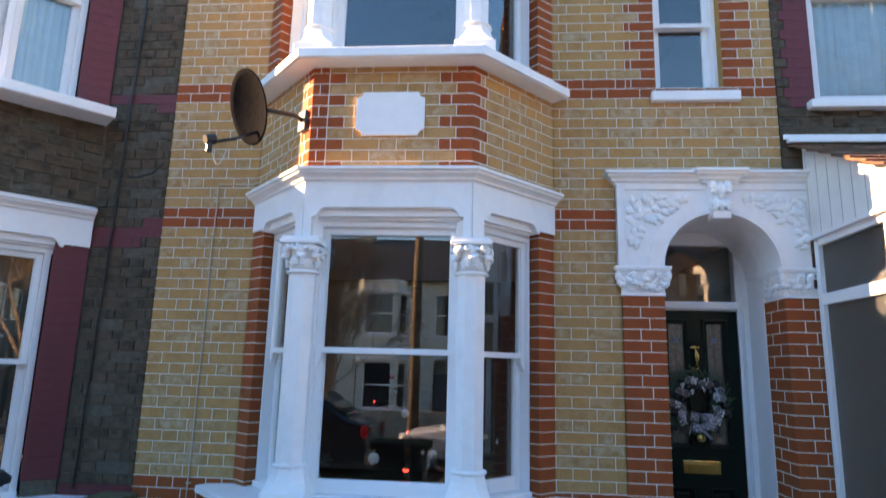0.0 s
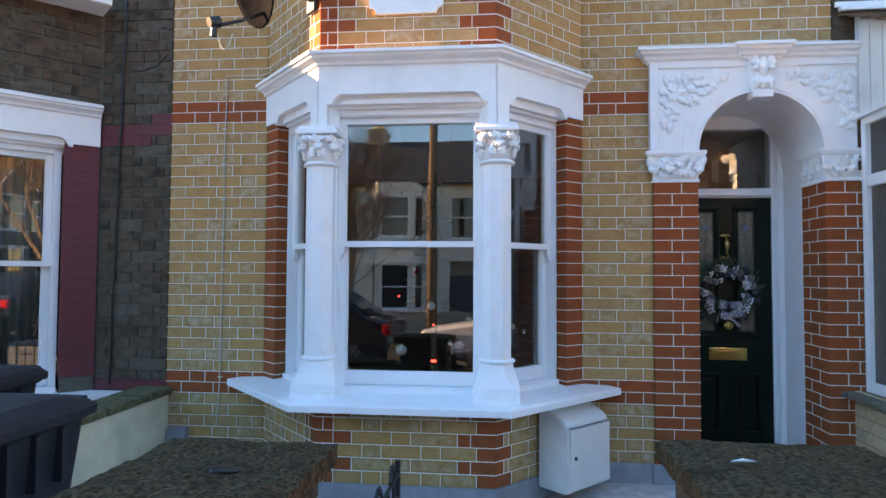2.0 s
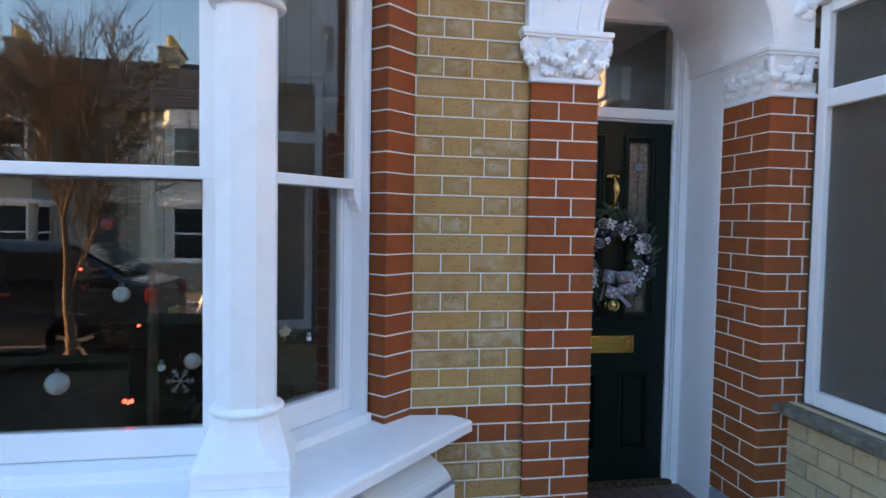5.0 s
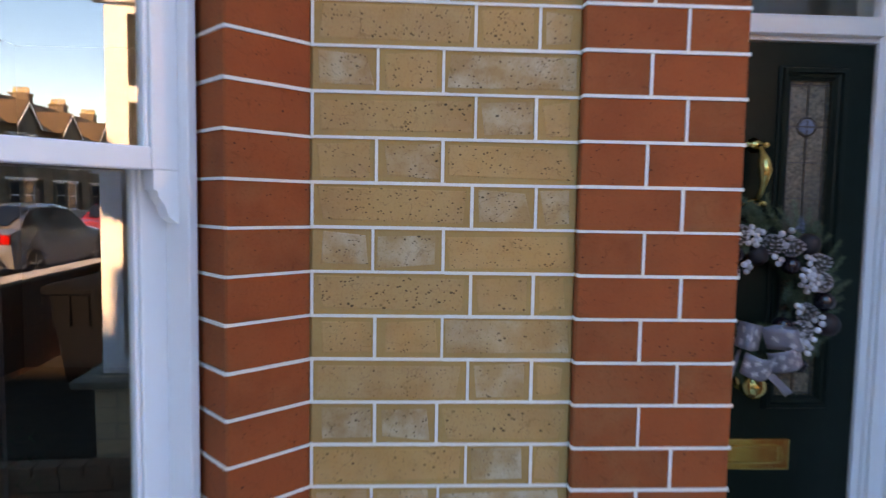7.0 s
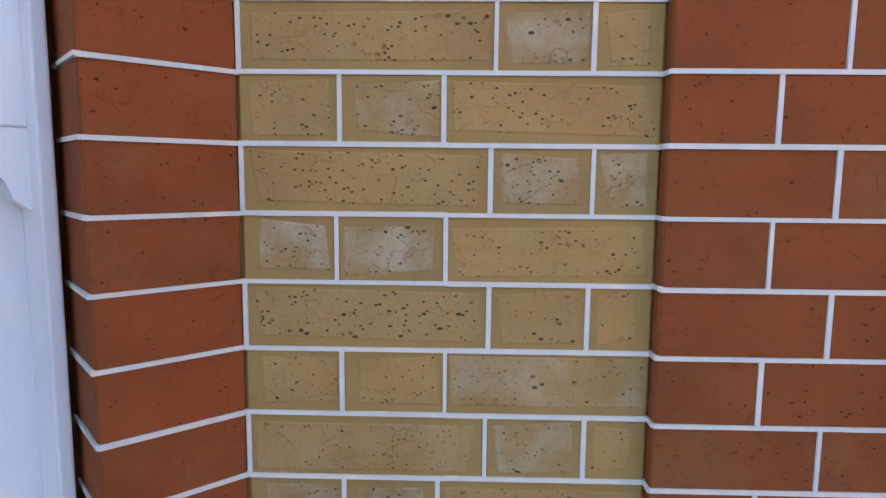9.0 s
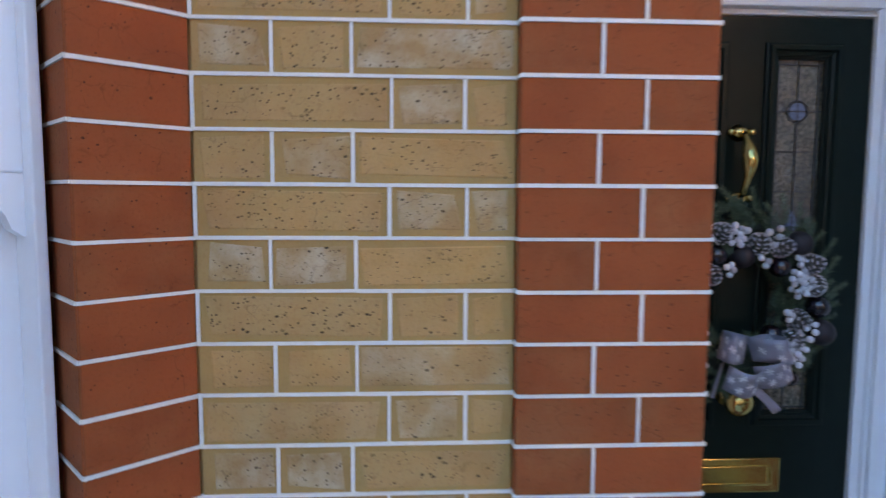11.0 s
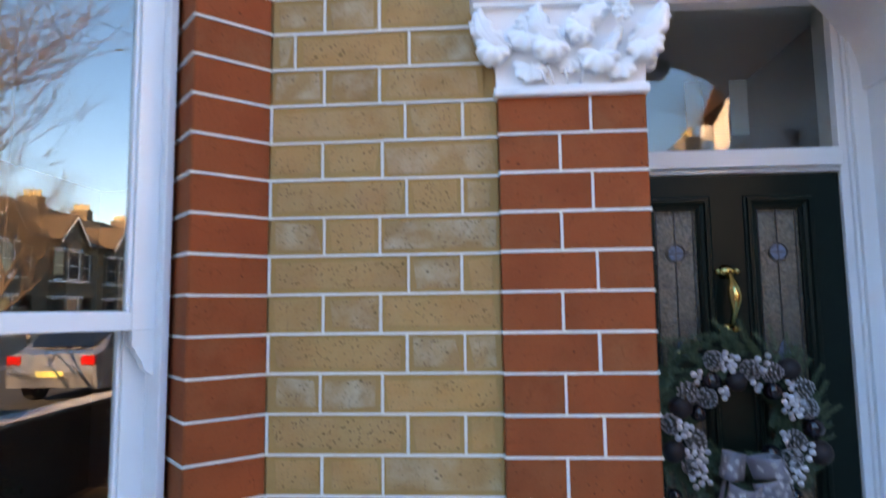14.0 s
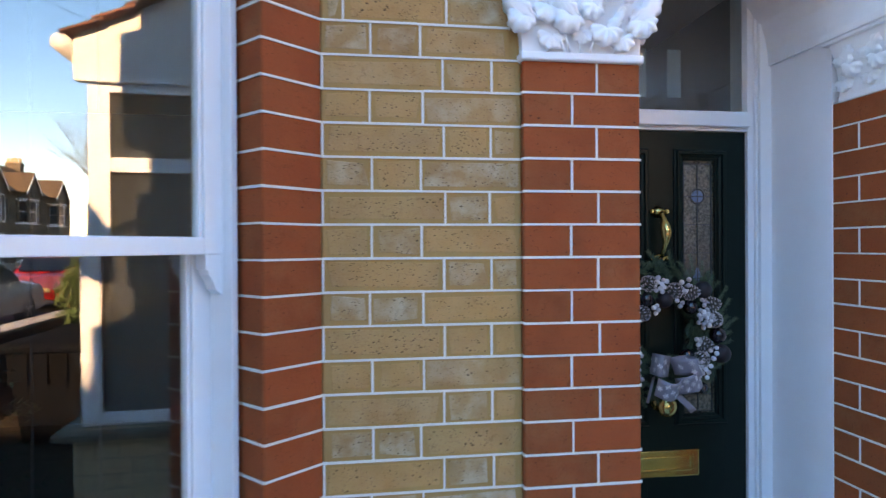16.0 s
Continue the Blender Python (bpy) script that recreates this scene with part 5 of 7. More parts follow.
# ---- house on the other side of the party line ----
def wall_neighbour():
    wall = thing("wall_neighbour", "sooty old stock brick wall with a maroon painted band", "wall", kind="structure")
    bw = Brickwork(wall, False)
    m = pose(0, W + 0.012, 0)
    NX = -2.975
    for n in range(-14, N1):
        k = "old"
        if n in (10, 11, 12, 24, 25, -13, -14):
            k = "maroon"
        z = n
        if k == "maroon" and n in (10, 12, 24):
            bw.course(m, n, [(NX, PARTY_L - 0.16, "maroon" if n < 12 else "old"), (PARTY_L - 0.16, PARTY_L, "old" if n < 12 else "maroon")], 0.13)
        else:
            bw.course(m, n, [(NX, PARTY_L - 0.004, k)], 0.13, gap=0.004)
    bw.build((-2.6, W, 1.6), 300)
    bm = bmesh.new()
    box(bm, -3.2, PARTY_L - 0.003, W + 0.019, W + 0.3, 0, zc(N1))
    box(bm, -3.2, PARTY_L - 0.003, W + 0.0, W + 0.02, 0, zc(-14))
    part("backing", bm, MORTAR, wall)


def neighbour_bay():
    cx, dz = -2.975 - HW, -0.125
    wall_bay(cx, dz, True)
    entablature(cx, dz, True)
    bay_sill(cx, 3.385, 0.255, 0.085, "neighbour_upper_sill", "white painted sill of the house next door")
    bay_windows(cx, dz, GLASS, True, ("window_7", "window_8", "window_9"))
    bay_windows(cx, 2.69, GLASS, True, ("window_10", "window_11", "window_12"))
    bm = bmesh.new()
    prism(bm, bay_path(0.17, cx), 0.52, 0.585)
    tagged(part("neighbour_sill", bm, WHITE), "white painted sill of the house next door", "sill", kind="structure")
    bm = bmesh.new()
    prism(bm, bay_path(0.0, cx), 0.0, 0.53)
    tagged(part("neighbour_bay_base", bm, MAROON), "maroon painted base of the bay next door", "wall", kind="structure")
    bm = bmesh.new()
    box(bm, -9.0, cx - HW, W, W + 0.3, 0, zc(N1))
    tagged(part("wall_neighbour_far", bm, MORTAR), "old stock brick wall farther along the terrace", "wall", kind="structure")


# ---- glazed porch of the house on the other side ----
EX, EY = 2.20, 3.56


def extension():
    e = thing("glazed_porch", "white framed glazed porch with obscure glass and tiled roof", "porch", kind="structure")
    bm = bmesh.new()
    box(bm, EX - 0.045, EX + 2.2, EY - 0.02, W, 0.0, 0.665)
    part("core", bm, mat("sandy_mortar", (0.27, 0.215, 0.155), 0.95, grain=0.3, scale=30, bump=0.5, stain=(0.16, 0.13, 0.09), stain_amount=0.6, stain_scale=4), e)
    bw = Brickwork(e, False)
    m = pose(EX - 0.05, W, 0, 0, 0, -90)
    for n in range(-19, -12):
        bw.course(m, n, [(0.0, W - EY + 0.02, "pale")], 0.02, gap=0.011, dz=0.05)
    bw.build((EX, EY, 0.5), 120)
    bm = bmesh.new()
    box(bm, EX - 0.13, EX + 2.25, EY - 0.10, W - 0.01, 0.668, 0.705, 0.01)
    part("coping", bm, COPING, e, "weathered stone coping")
    y0, y1 = EY, PIER_Y - 0.03
    members = [(EX, EX + 0.07, ya, yb, 0.71, 2.42) for ya, yb in ((y0, y0 + 0.10), (y1 - 0.05, y1))]
    members += [(EX + 0.002, EX + 0.068, y0 + 0.1, y1 - 0.05, za, zb) for za, zb in ((0.71, 0.775), (1.985, 2.06), (2.38, 2.46))]
    members += [(xa, xb, y0, y0 + 0.07, 0.71, 2.42) for xa, xb in ((EX + 0.07, EX + 0.14), (EX + 0.95, EX + 1.02), (EX + 2.1, EX + 2.2))]
    members += [(xa, xb, y0 + 0.002, y0 + 0.068, za, zb) for za, zb in ((0.71, 0.775), (1.985, 2.06), (2.38, 2.46)) for xa, xb in ((EX + 0.14, EX + 0.95), (EX + 1.02, EX + 2.1))]
    for q in members:
        bm = bmesh.new()
        box(bm, *q, 0.004)
        part("frame_bar", bm, PVC, e, "white window framing")
    for za, zb in ((0.775, 1.985), (2.06, 2.38)):
        bm = bmesh.new()
        box(bm, EX + 0.03, EX + 0.036, y0 + 0.095, y1 - 0.045, za - 0.005, zb + 0.005)
        part("pane", bm, FROST, e, "obscure glass pane")
        for xa, xb in ((EX + 0.14, EX + 0.95), (EX + 1.02, EX + 2.1)):
            bm = bmesh.new()
            box(bm, xa - 0.005, xb + 0.005, y0 + 0.03, y0 + 0.036, za - 0.005, zb + 0.005)
            part("pane", bm, GLASS, e).visible_shadow = False
    # gable board under the sloping roof
    bm = bmesh.new()
    zt0, zt1 = 3.10, 2.66
    prism(bm, [(-(W - 0.03), 2.44), (-(EY - 0.06), 2.44), (-(EY - 0.06), zt1), (-(W - 0.03), zt0)], 0, 0.03, Matrix.Translation((EX - 0.012, 0, 0)) @ Matrix(((0, 0, 1, 0), (-1, 0, 0, 0), (0, 1, 0, 0), (0, 0, 0, 1))))
    part("gable_board", bm, mat("flaking_white_board", (0.74, 0.73, 0.69), 0.6, grain=0.06, scale=7, bump=0.3, bump_scale=25, stain=(0.45, 0.40, 0.33), stain_amount=0.5, stain_scale=4), e, "white painted gable board")
    for k in range(7):
        bm = bmesh.new()
        yy = W - 0.06 - k * 0.13
        box(bm, EX - 0.0135, EX - 0.0115, yy - 0.0022, yy + 0.0022, 2.45, zt1 + (zt0 - zt1) * (yy - EY) / (W - EY) - 0.02)
        part("board_joint", bm, GREY_METAL, e, "thin joint between boards")
    bm = bmesh.new()
    box(bm, EX - 0.030, EX + 0.02, EY - 0.05, W - 0.04, 2.425, 2.452, 0.004)
    part("gable_trim", bm, PVC, e, "white trim under the gable")
    # tiled roof
    sl = math.atan2(zt0 - zt1, W - EY)
    rows = 7
    run = (W - EY + 0.11) / math.cos(sl)
    for i in range(rows):
        for j in range(13):
            bm = bmesh.new()
            box(bm, 0.002, 0.163, 0, run / rows + 0.05, 0.0, 0.014, 0.003)
            mm = Matrix.Translation((EX - 0.085 + j * 0.166 + rng.uniform(-0.004, 0.004), EY - 0.09, zt1 - 0.03)) @ Matrix.Rotation(sl, 4, "X") @ Matrix.Translation((0, i * run / rows, 0.012)) @ Matrix.Rotation(radians(-4 + rng.uniform(-1, 1)), 4, "X")
            part("roof_tile", bm, ROOF_TILE, e, matrix=mm)
    bm = bmesh.new()
    box(bm, EX - 0.10, EX + 2.2, W - 0.045, W - 0.005, 3.135, 3.165, 0.004)
    box(bm, EX - 0.12, EX + 2.2, W - 0.02, W - 0.004, 3.165, 3.20, 0.003)
    part("flashing", bm, WHITE, e, "white flashing at the wall")
    bm = bmesh.new()
    tube(bm, [(EX - 0.06, EY - 0.10, 2.60), (EX + 2.3, EY - 0.10, 2.60)], 0.045, 12)
    part("gutter", bm, PVC, e, "white plastic gutter", smooth=True)


def wall_right():
    """The house beyond the porch, with its red painted window surround."""
    wall = thing("wall_right", "old stock brick wall beyond the glazed porch", "wall", kind="structure")
    bw = Brickwork(wall, False)
    m = pose(0, W + 0.01, 0)
    for n in range(17, N1):
        if zc(n) < 3.40 or zc(n) > 5.1:
            bw.course(m, n, [(PARTY_R + 0.004, 4.2, "old")], 0.0)
        else:
            bw.course(m, n, [(PARTY_R + 0.004, PARTY_R + (0.06 if n % 2 else 0.1), "old"), (PARTY_R + (0.06 if n % 2 else 0.1), 2.33, "maroon")], 0.0)
            bw.course(m, n, [(3.1, 3.3, "maroon"), (3.3, 4.2, "old")], 0.0)
    bw.build((2.3, W, 3.4), 160)
    bm = bmesh.new()
    y0, y1 = W + 0.018, W + 0.3
    box(bm, PARTY_R, 4.2, y0, y1, 0, 3.40)
    box(bm, PARTY_R, 2.33, y0, y1, 3.40, 5.1)
    box(bm, 3.1, 4.2, y0, y1, 3.40, 5.1)
    box(bm, PARTY_R, 4.2, y0, y1, 5.1, zc(N1))
    part("backing", bm, MORTAR, wall)
    # ragged brick edge left beside the arch
    r = random.Random(17)
    for k in range(11):
        z = 2.10 + k * G
        bm = bmesh.new()
        box(bm, 2.193, 2.193 + r.uniform(0.012, 0.030), PIER_Y - r.uniform(-0.01, 0.022), W + 0.02, z + 0.004, z + G - r.uniform(0.004, 0.014), 0.003)
        for v in bm.verts:
            v.co += Vector((noise.noise(v.co * 30), noise.noise(v.co * 33 + Vector((4, 2, 1))), 0)) * 0.006
        part("broken_brick", bm, BRICK_PAVER if k % 3 else STOCK, wall)
    sash_window(pose(2.715, W + 0.06, 0), 0.77, 3.46, 5.1, 4.35, GLASS, "window_14", False, "white plastic window with a pale curtain", 0.06, True)
    bm = bmesh.new()
    box(bm, 2.27, 3.16, W - 0.06, W + 0.1, 3.39, 3.45, 0.006)
    tagged(part("sill_right", bm, WHITE), "white painted window sill", "sill", kind="structure")


def low_divider():
    """A knee-high line of red bricks between the two front gardens."""
    d = thing("low_divider", "knee-high worn red brick divider between the gardens", "garden wall")
    bm = bmesh.new()
    box(bm, 2.0, 2.07, 2.25, 4.3, 0.0, 0.285)
    part("core", bm, MORTAR, d)
    for k in range(3):
        for i in range(9):
            y = 2.28 + i * 0.225 + (0.0 if k % 2 else 0.06)
            ob = new("brick", brick_mesh(0.215, 0.068, "paver"))
            ob.parent = d
            ob.matrix_local = pose(1.99, y + 0.1, 0.115 + 0.0765 * k, 0, 0, -90)
    for i in range(19):
        bm = bmesh.new()
        box(bm, 1.985, 2.085, 2.26 + i * 0.108, 2.26 + i * 0.108 + 0.1, 0.287, 0.345, 0.008)
        part("coping_brick", bm, BRICK_PAVER, d)


def upper_small_window():
    sash_window(pose((UW0 + UW1) / 2, W + 0.09, 0), UW1 - UW0, 3.53, 5.4, 4.14, GLASS_DARK, "window_13", False, jamb=0.03)
    bm = bmesh.new()
    box(bm, UW0 - 0.04, UW1 + 0.10, W - 0.05, W + 0.12, 3.455, 3.53, 0.006)
    tagged(part("upper_window_sill", bm, WHITE), "white painted stone window sill", "sill", kind="structure")


# ---- rooms behind the openings ----
def room(name, x0, x1, y0, y1, z0, z1, label):
    r = thing(name, label, "room", kind="structure")
    t = 0.06
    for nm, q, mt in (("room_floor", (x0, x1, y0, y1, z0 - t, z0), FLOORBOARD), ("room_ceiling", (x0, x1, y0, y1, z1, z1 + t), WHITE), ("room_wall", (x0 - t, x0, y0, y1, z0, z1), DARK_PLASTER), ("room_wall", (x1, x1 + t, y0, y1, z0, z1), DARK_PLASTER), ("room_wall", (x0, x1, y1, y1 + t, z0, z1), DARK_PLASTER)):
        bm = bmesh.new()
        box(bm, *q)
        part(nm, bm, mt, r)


def upper_partition():
    """An added screen, unseen in the upper bay, that stops sun crossing its windows."""
    bm = bmesh.new()
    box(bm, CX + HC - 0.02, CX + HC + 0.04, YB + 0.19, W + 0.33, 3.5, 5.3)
    tagged(part("upper_partition", bm, DARK_PLASTER), "added plain screen that blocks sun through the upper bay", "wall", kind="structure")


def roof_main():
    bm = bmesh.new()
    box(bm, -9, 12, W + 0.3, W + 0.36, zc(N1) - 0.02, zc(N1))
    box(bm, -9, 12, W + 0.3, 10, zc(N1), zc(N1) + 0.1)
    box(bm, -9, -8.9, W + 0.3, 10, 0, zc(N1))
    box(bm, 11.9, 12, W + 0.3, 10, 0, zc(N1))
    box(bm, -9, 12, 9.9, 10, 0, zc(N1))
    box(bm, 4.2, 12, W, W + 0.3, 0, zc(N1))
    tagged(part("terrace_shell", bm, MORTAR), "plain walls and top that close the terrace", "wall", kind="structure")

# ---- the street behind the camera ----
CREAM = mat("pale_house_render", (0.74, 0.70, 0.62), 0.85, grain=0.15, scale=3, bump=0.3, bump_scale=20, stain=(0.48, 0.44, 0.37), stain_amount=0.5, stain_scale=0.8)
HOUSE_BRICK = mat("terrace_stock_brick", (0.37, 0.325, 0.27), 0.9, grain=0.4, scale=11, bump=0.5, bump_scale=30, stain=(0.22, 0.17, 0.12), stain_amount=0.6, stain_scale=1.2)
# brown brick darkened in its colour, for house fronts that lie in shade
SHADED_HOUSE = mat("shaded_brown_brick", (0.17, 0.125, 0.085), 0.9, grain=0.4, scale=11, bump=0.5, bump_scale=30, stain=(0.08, 0.06, 0.045), stain_amount=0.6, stain_scale=1.2)
BROWN_TILE = mat("brown_roof_tile", (0.12, 0.078, 0.048), 0.9, grain=0.5, scale=9, bump=0.8, bump_scale=22, stain=(0.07, 0.05, 0.035), stain_amount=0.6, stain_scale=1.5)
FAR_GLASS = mat("far_window_glass", (0.02, 0.025, 0.03), 0.06, spec=0.9)
POT = mat("chimney_pot_clay", (0.60, 0.42, 0.18), 0.9, grain=0.3, scale=10)
BARK = mat("bark", (0.13, 0.088, 0.058), 0.95, grain=0.5, scale=18, bump=1.0, bump_scale=25)
LEAF = mat("hedge_leaf", (0.045, 0.085, 0.025), 0.6, random_tint=0.4)
RUBBER = mat("tyre_rubber", (0.015, 0.015, 0.016), 0.8, grain=0.3, scale=30)
ALLOY = mat("alloy_rim", (0.5, 0.5, 0.52), 0.3, metal=1.0)
CAR_GLASS = mat("car_glass", (0.012, 0.014, 0.016), 0.05, spec=0.9)
HEADLIGHT = mat("headlight_lens", (0.8, 0.8, 0.78), 0.08, spec=0.9)
TAIL = mat("tail_lamp", (0.45, 0.01, 0.01), 0.15)
TIMBER_POLE = mat("creosoted_pole", (0.16, 0.10, 0.06), 0.9, grain=0.4, scale=12, bump=0.5)


def terrace_house(x, wall_mat, label, roof_mat=SLATE, stack=None, gabled=False):
    h = thing("terrace_house", label, "house", "terrace houses across the road", matrix=pose(x, -14.5, 0))
    wd, ev, rg, dp = 5.0, 5.5, 8.0, 8.0
    bm = bmesh.new()
    holes = [(-1.9, 0.1, 0.0, 2.9), (-1.9, 0.1, 3.2, 5.0), (1.0, 1.9, 0.1, 2.6), (1.0, 1.9, 3.4, 5.0)]
    xs = sorted({-wd / 2, wd / 2, *[a for q in holes for a in q[:2]]})
    zs = sorted({0, ev, *[a for q in holes for a in q[2:]]})
    for xa, xb in zip(xs, xs[1:]):
        for za, zb in zip(zs, zs[1:]):
            if not any(a <= xa and xb <= b and c <= za and zb <= d for a, b, c, d in holes):
                box(bm, xa, xb, -0.25, 0, za, zb)
    box(bm, -wd / 2, -wd / 2 + 0.2, -dp, -0.25, 0, ev)
    box(bm, wd / 2 - 0.2, wd / 2, -dp, -0.25, 0, ev)
    box(bm, -wd / 2, wd / 2, -dp - 0.2, -dp, 0, ev)
    box(bm, -wd / 2 + 0.2, wd / 2 - 0.2, -0.7, -0.6, 0, ev)
    part("wall", bm, wall_mat, h)
    bm = bmesh.new()
    for a, b in (((0.35, ev - 0.1), (-dp / 2, rg)), ((-dp / 2, rg), (-dp - 0.3, ev - 0.1))):
        n = 14
        for i in range(n):
            y0, z0 = a[0] + (b[0] - a[0]) * i / n, a[1] + (b[1] - a[1]) * i / n
            y1, z1 = a[0] + (b[0] - a[0]) * (i + 1) / n, a[1] + (b[1] - a[1]) * (i + 1) / n
            q = [bm.verts.new((xx, yy, zz)) for xx, yy, zz in ((-wd / 2, y0, z0 + 0.03), (wd / 2, y0, z0 + 0.03), (wd / 2, y1, z1), (-wd / 2, y1, z1))]
            q2 = [bm.verts.new((v.co.x, v.co.y, v.co.z - 0.06)) for v in q]
            bm.faces.new(q)
            bm.faces.new(q2[::-1])
            for k in range(4):
                bm.faces.new((q[k], q[(k + 1) % 4], q2[(k + 1) % 4], q2[k]))
    roof = part("roof", bm, roof_mat, h, "weathered pitched roof")
    bm = bmesh.new()
    box(bm, wd / 2 - 0.35, wd / 2 + 0.35, -dp / 2 - 0.55, -dp / 2 + 0.55, rg - 0.6, rg + 0.35, 0.02)
    box(bm, wd / 2 - 0.42, wd / 2 + 0.42, -dp / 2 - 0.62, -dp / 2 + 0.62, rg + 0.35, rg + 0.47, 0.02)
    part("chimney", bm, stack or HOUSE_BRICK, roof, "brick chimney stack")
    bm = bmesh.new()
    for k in range(4):
        lathe(bm, [(0.12, 0), (0.10, 0.35), (0.125, 0.37), (0.125, 0.42)], 10, pose(wd / 2, -dp / 2 - 0.42 + k * 0.28, rg + 0.46))
    part("chimney_pot", bm, POT, roof, "row of clay pots")
    # two storey bay
    bm = bmesh.new()
    c = -0.9
    plan = lambda o: [(c - 1.05 - o, 0), (c - 0.62 - o * 0.5, 0.65 + o), (c + 0.62 + o * 0.5, 0.65 + o), (c + 1.05 + o, 0)]
    for z0, z1, o in ((0, 0.75, 0.0), (2.55, 3.35, 0.0), (4.95, 5.4, 0.0)):
        prism(bm, plan(o), z0, z1)
    for z0, z1 in ((0.7, 2.6), (3.3, 5.0)):
        for px, py in ((c - 0.64, 0.6), (c + 0.64, 0.6), (c - 0.98, 0.08), (c + 0.98, 0.08)):
            box(bm, px - 0.09, px + 0.09, py - 0.1, py + 0.06, z0, z1)
    bayob = part("bay", bm, wall_mat, h)
    for z0, z1, o in ((0.72, 0.82, 0.1), (2.5, 2.62, 0.1), (3.28, 3.38, 0.1), (4.92, 5.02, 0.08)):
        bm = bmesh.new()
        prism(bm, plan(o), z0, z1)
        part("band", bm, WHITE, bayob, "white painted band")
    for z0, z1 in ((0.82, 2.5), (3.38, 4.92)):
        for (xa, ya), (xb, yb) in zip(plan(-0.06), plan(-0.06)[1:]):
            d = Vector((xb - xa, yb - ya))
            L = d.length
            mm = pose(xa, ya, 0, 0, 0, math.degrees(math.atan2(d.y, d.x)))
            bm = bmesh.new()
            for a0, a1, zz0, zz1 in ((0.05, 0.13, z0, z1), (L - 0.13, L - 0.05, z0, z1), (0.1, L - 0.1, z0, z0 + 0.1), (0.1, L - 0.1, z1 - 0.08, z1), (0.1, L - 0.1, (z0 + z1) / 2 - 0.03, (z0 + z1) / 2 + 0.03)):
                box(bm, a0, a1, -0.04, 0.04, zz0, zz1, 0, mm)
            w = part("window", bm, PVC, bayob)
            bm = bmesh.new()
            box(bm, 0.1, L - 0.1, -0.01, 0.0, z0 + 0.05, z1 - 0.05, 0, mm)
            part("pane", bm, FAR_GLASS, w)
    bm = bmesh.new()
    for a0, a1, z0, z1 in ((1.0, 1.07, 3.4, 5.0), (1.83, 1.9, 3.4, 5.0), (1.07, 1.83, 3.4, 3.48), (1.07, 1.83, 4.92, 5.0), (1.07, 1.83, 4.17, 4.23)):
        box(bm, a0, a1, -0.2, -0.12, z0, z1)
    w = part("window", bm, PVC, h)
    bm = bmesh.new()
    box(bm, 1.05, 1.85, -0.17, -0.16, 3.45, 4.95)
    part("pane", bm, FAR_GLASS, w)
    bm = bmesh.new()
    box(bm, 1.0, 1.9, -0.22, -0.17, 0.1, 2.1, 0.01)
    part("door", bm, mat("far_door_paint", (0.05, 0.04, 0.06), 0.4), h)
    bm = bmesh.new()
    box(bm, -2.4, 2.4, 2.6, 2.82, 0.05, 0.85, 0.01)
    part("garden_wall", bm, HOUSE_BRICK, h)
    if gabled:
        # a tiled gable over the bay, with white barge boards
        half, z0, z1 = 1.28, 5.38, 6.75
        bm = bmesh.new()
        plate(bm, [(c - half + 0.1, z0), (c + half - 0.1, z0), (c, z1 - 0.1)], 0.48, 0.6)
        part("gable_wall", bm, wall_mat, h)
        for sgn in (-1, 1):
            bm = bmesh.new()
            plate(bm, [(c + sgn * half, z0), (c + sgn * (half + 0.06), z0 + 0.05), (c, z1 + 0.09), (c, z1)], -2.2, 0.72)
            part("gable_slope", bm, roof_mat, roof)
            bm = bmesh.new()
            plate(bm, [(c + sgn * half, z0 - 0.12), (c + sgn * half, z0 + 0.0), (c, z1 + 0.0), (c, z1 - 0.16)], 0.725, 0.76)
            part("barge_board", bm, WHITE, roof, "white painted barge board")
    return h


def terrace():
    a = terrace_house(-3.1, CREAM, "cream rendered terrace house with a two-storey bay and slate roof")
    b = terrace_house(1.9, HOUSE_BRICK, "stock brick terrace house with a two-storey bay and slate roof")
    for i, x in enumerate((-6.2, -11.2, -16.2, -21.2, -26.2, -31.2, -36.2, 8.8)):
        copy_thing(a if i % 2 else b, pose(x - 1.9, -14.5, 0))
    d = terrace_house(11.9, SHADED_HOUSE, "brown brick terrace house, darkened as in shade, with a gabled bay and brown tiled roof", BROWN_TILE, SHADED_HOUSE, True)
    for x in (18.8, 23.8, 28.8, 33.8, 38.8, 43.8, 48.8, 53.8):
        copy_thing(d, pose(x - 1.9, -14.5, 0))
    # the same terrace closes the road at both ends; the house at x = -12.2 is an added, unseen sun block
    for x, y, r in ((-45, -12.5, 90), (-45, -7.5, 90), (-45, -2.5, 90), (-12.2, 4.0, 90), (60, -12.5, -90), (60, -7.5, -90), (60, -2.5, -90), (60, 2.5, -90), (60, 7.5, -90)):
        copy_thing(b, pose(x, y, 0, 0, 0, -r))
    for x in (7.6, 12.6, 17.6, 22.6, 27.6):
        copy_thing(a if x % 2 > 1 else b, pose(x + 1.0, W + 0.0, 0, 0, 0, 180))


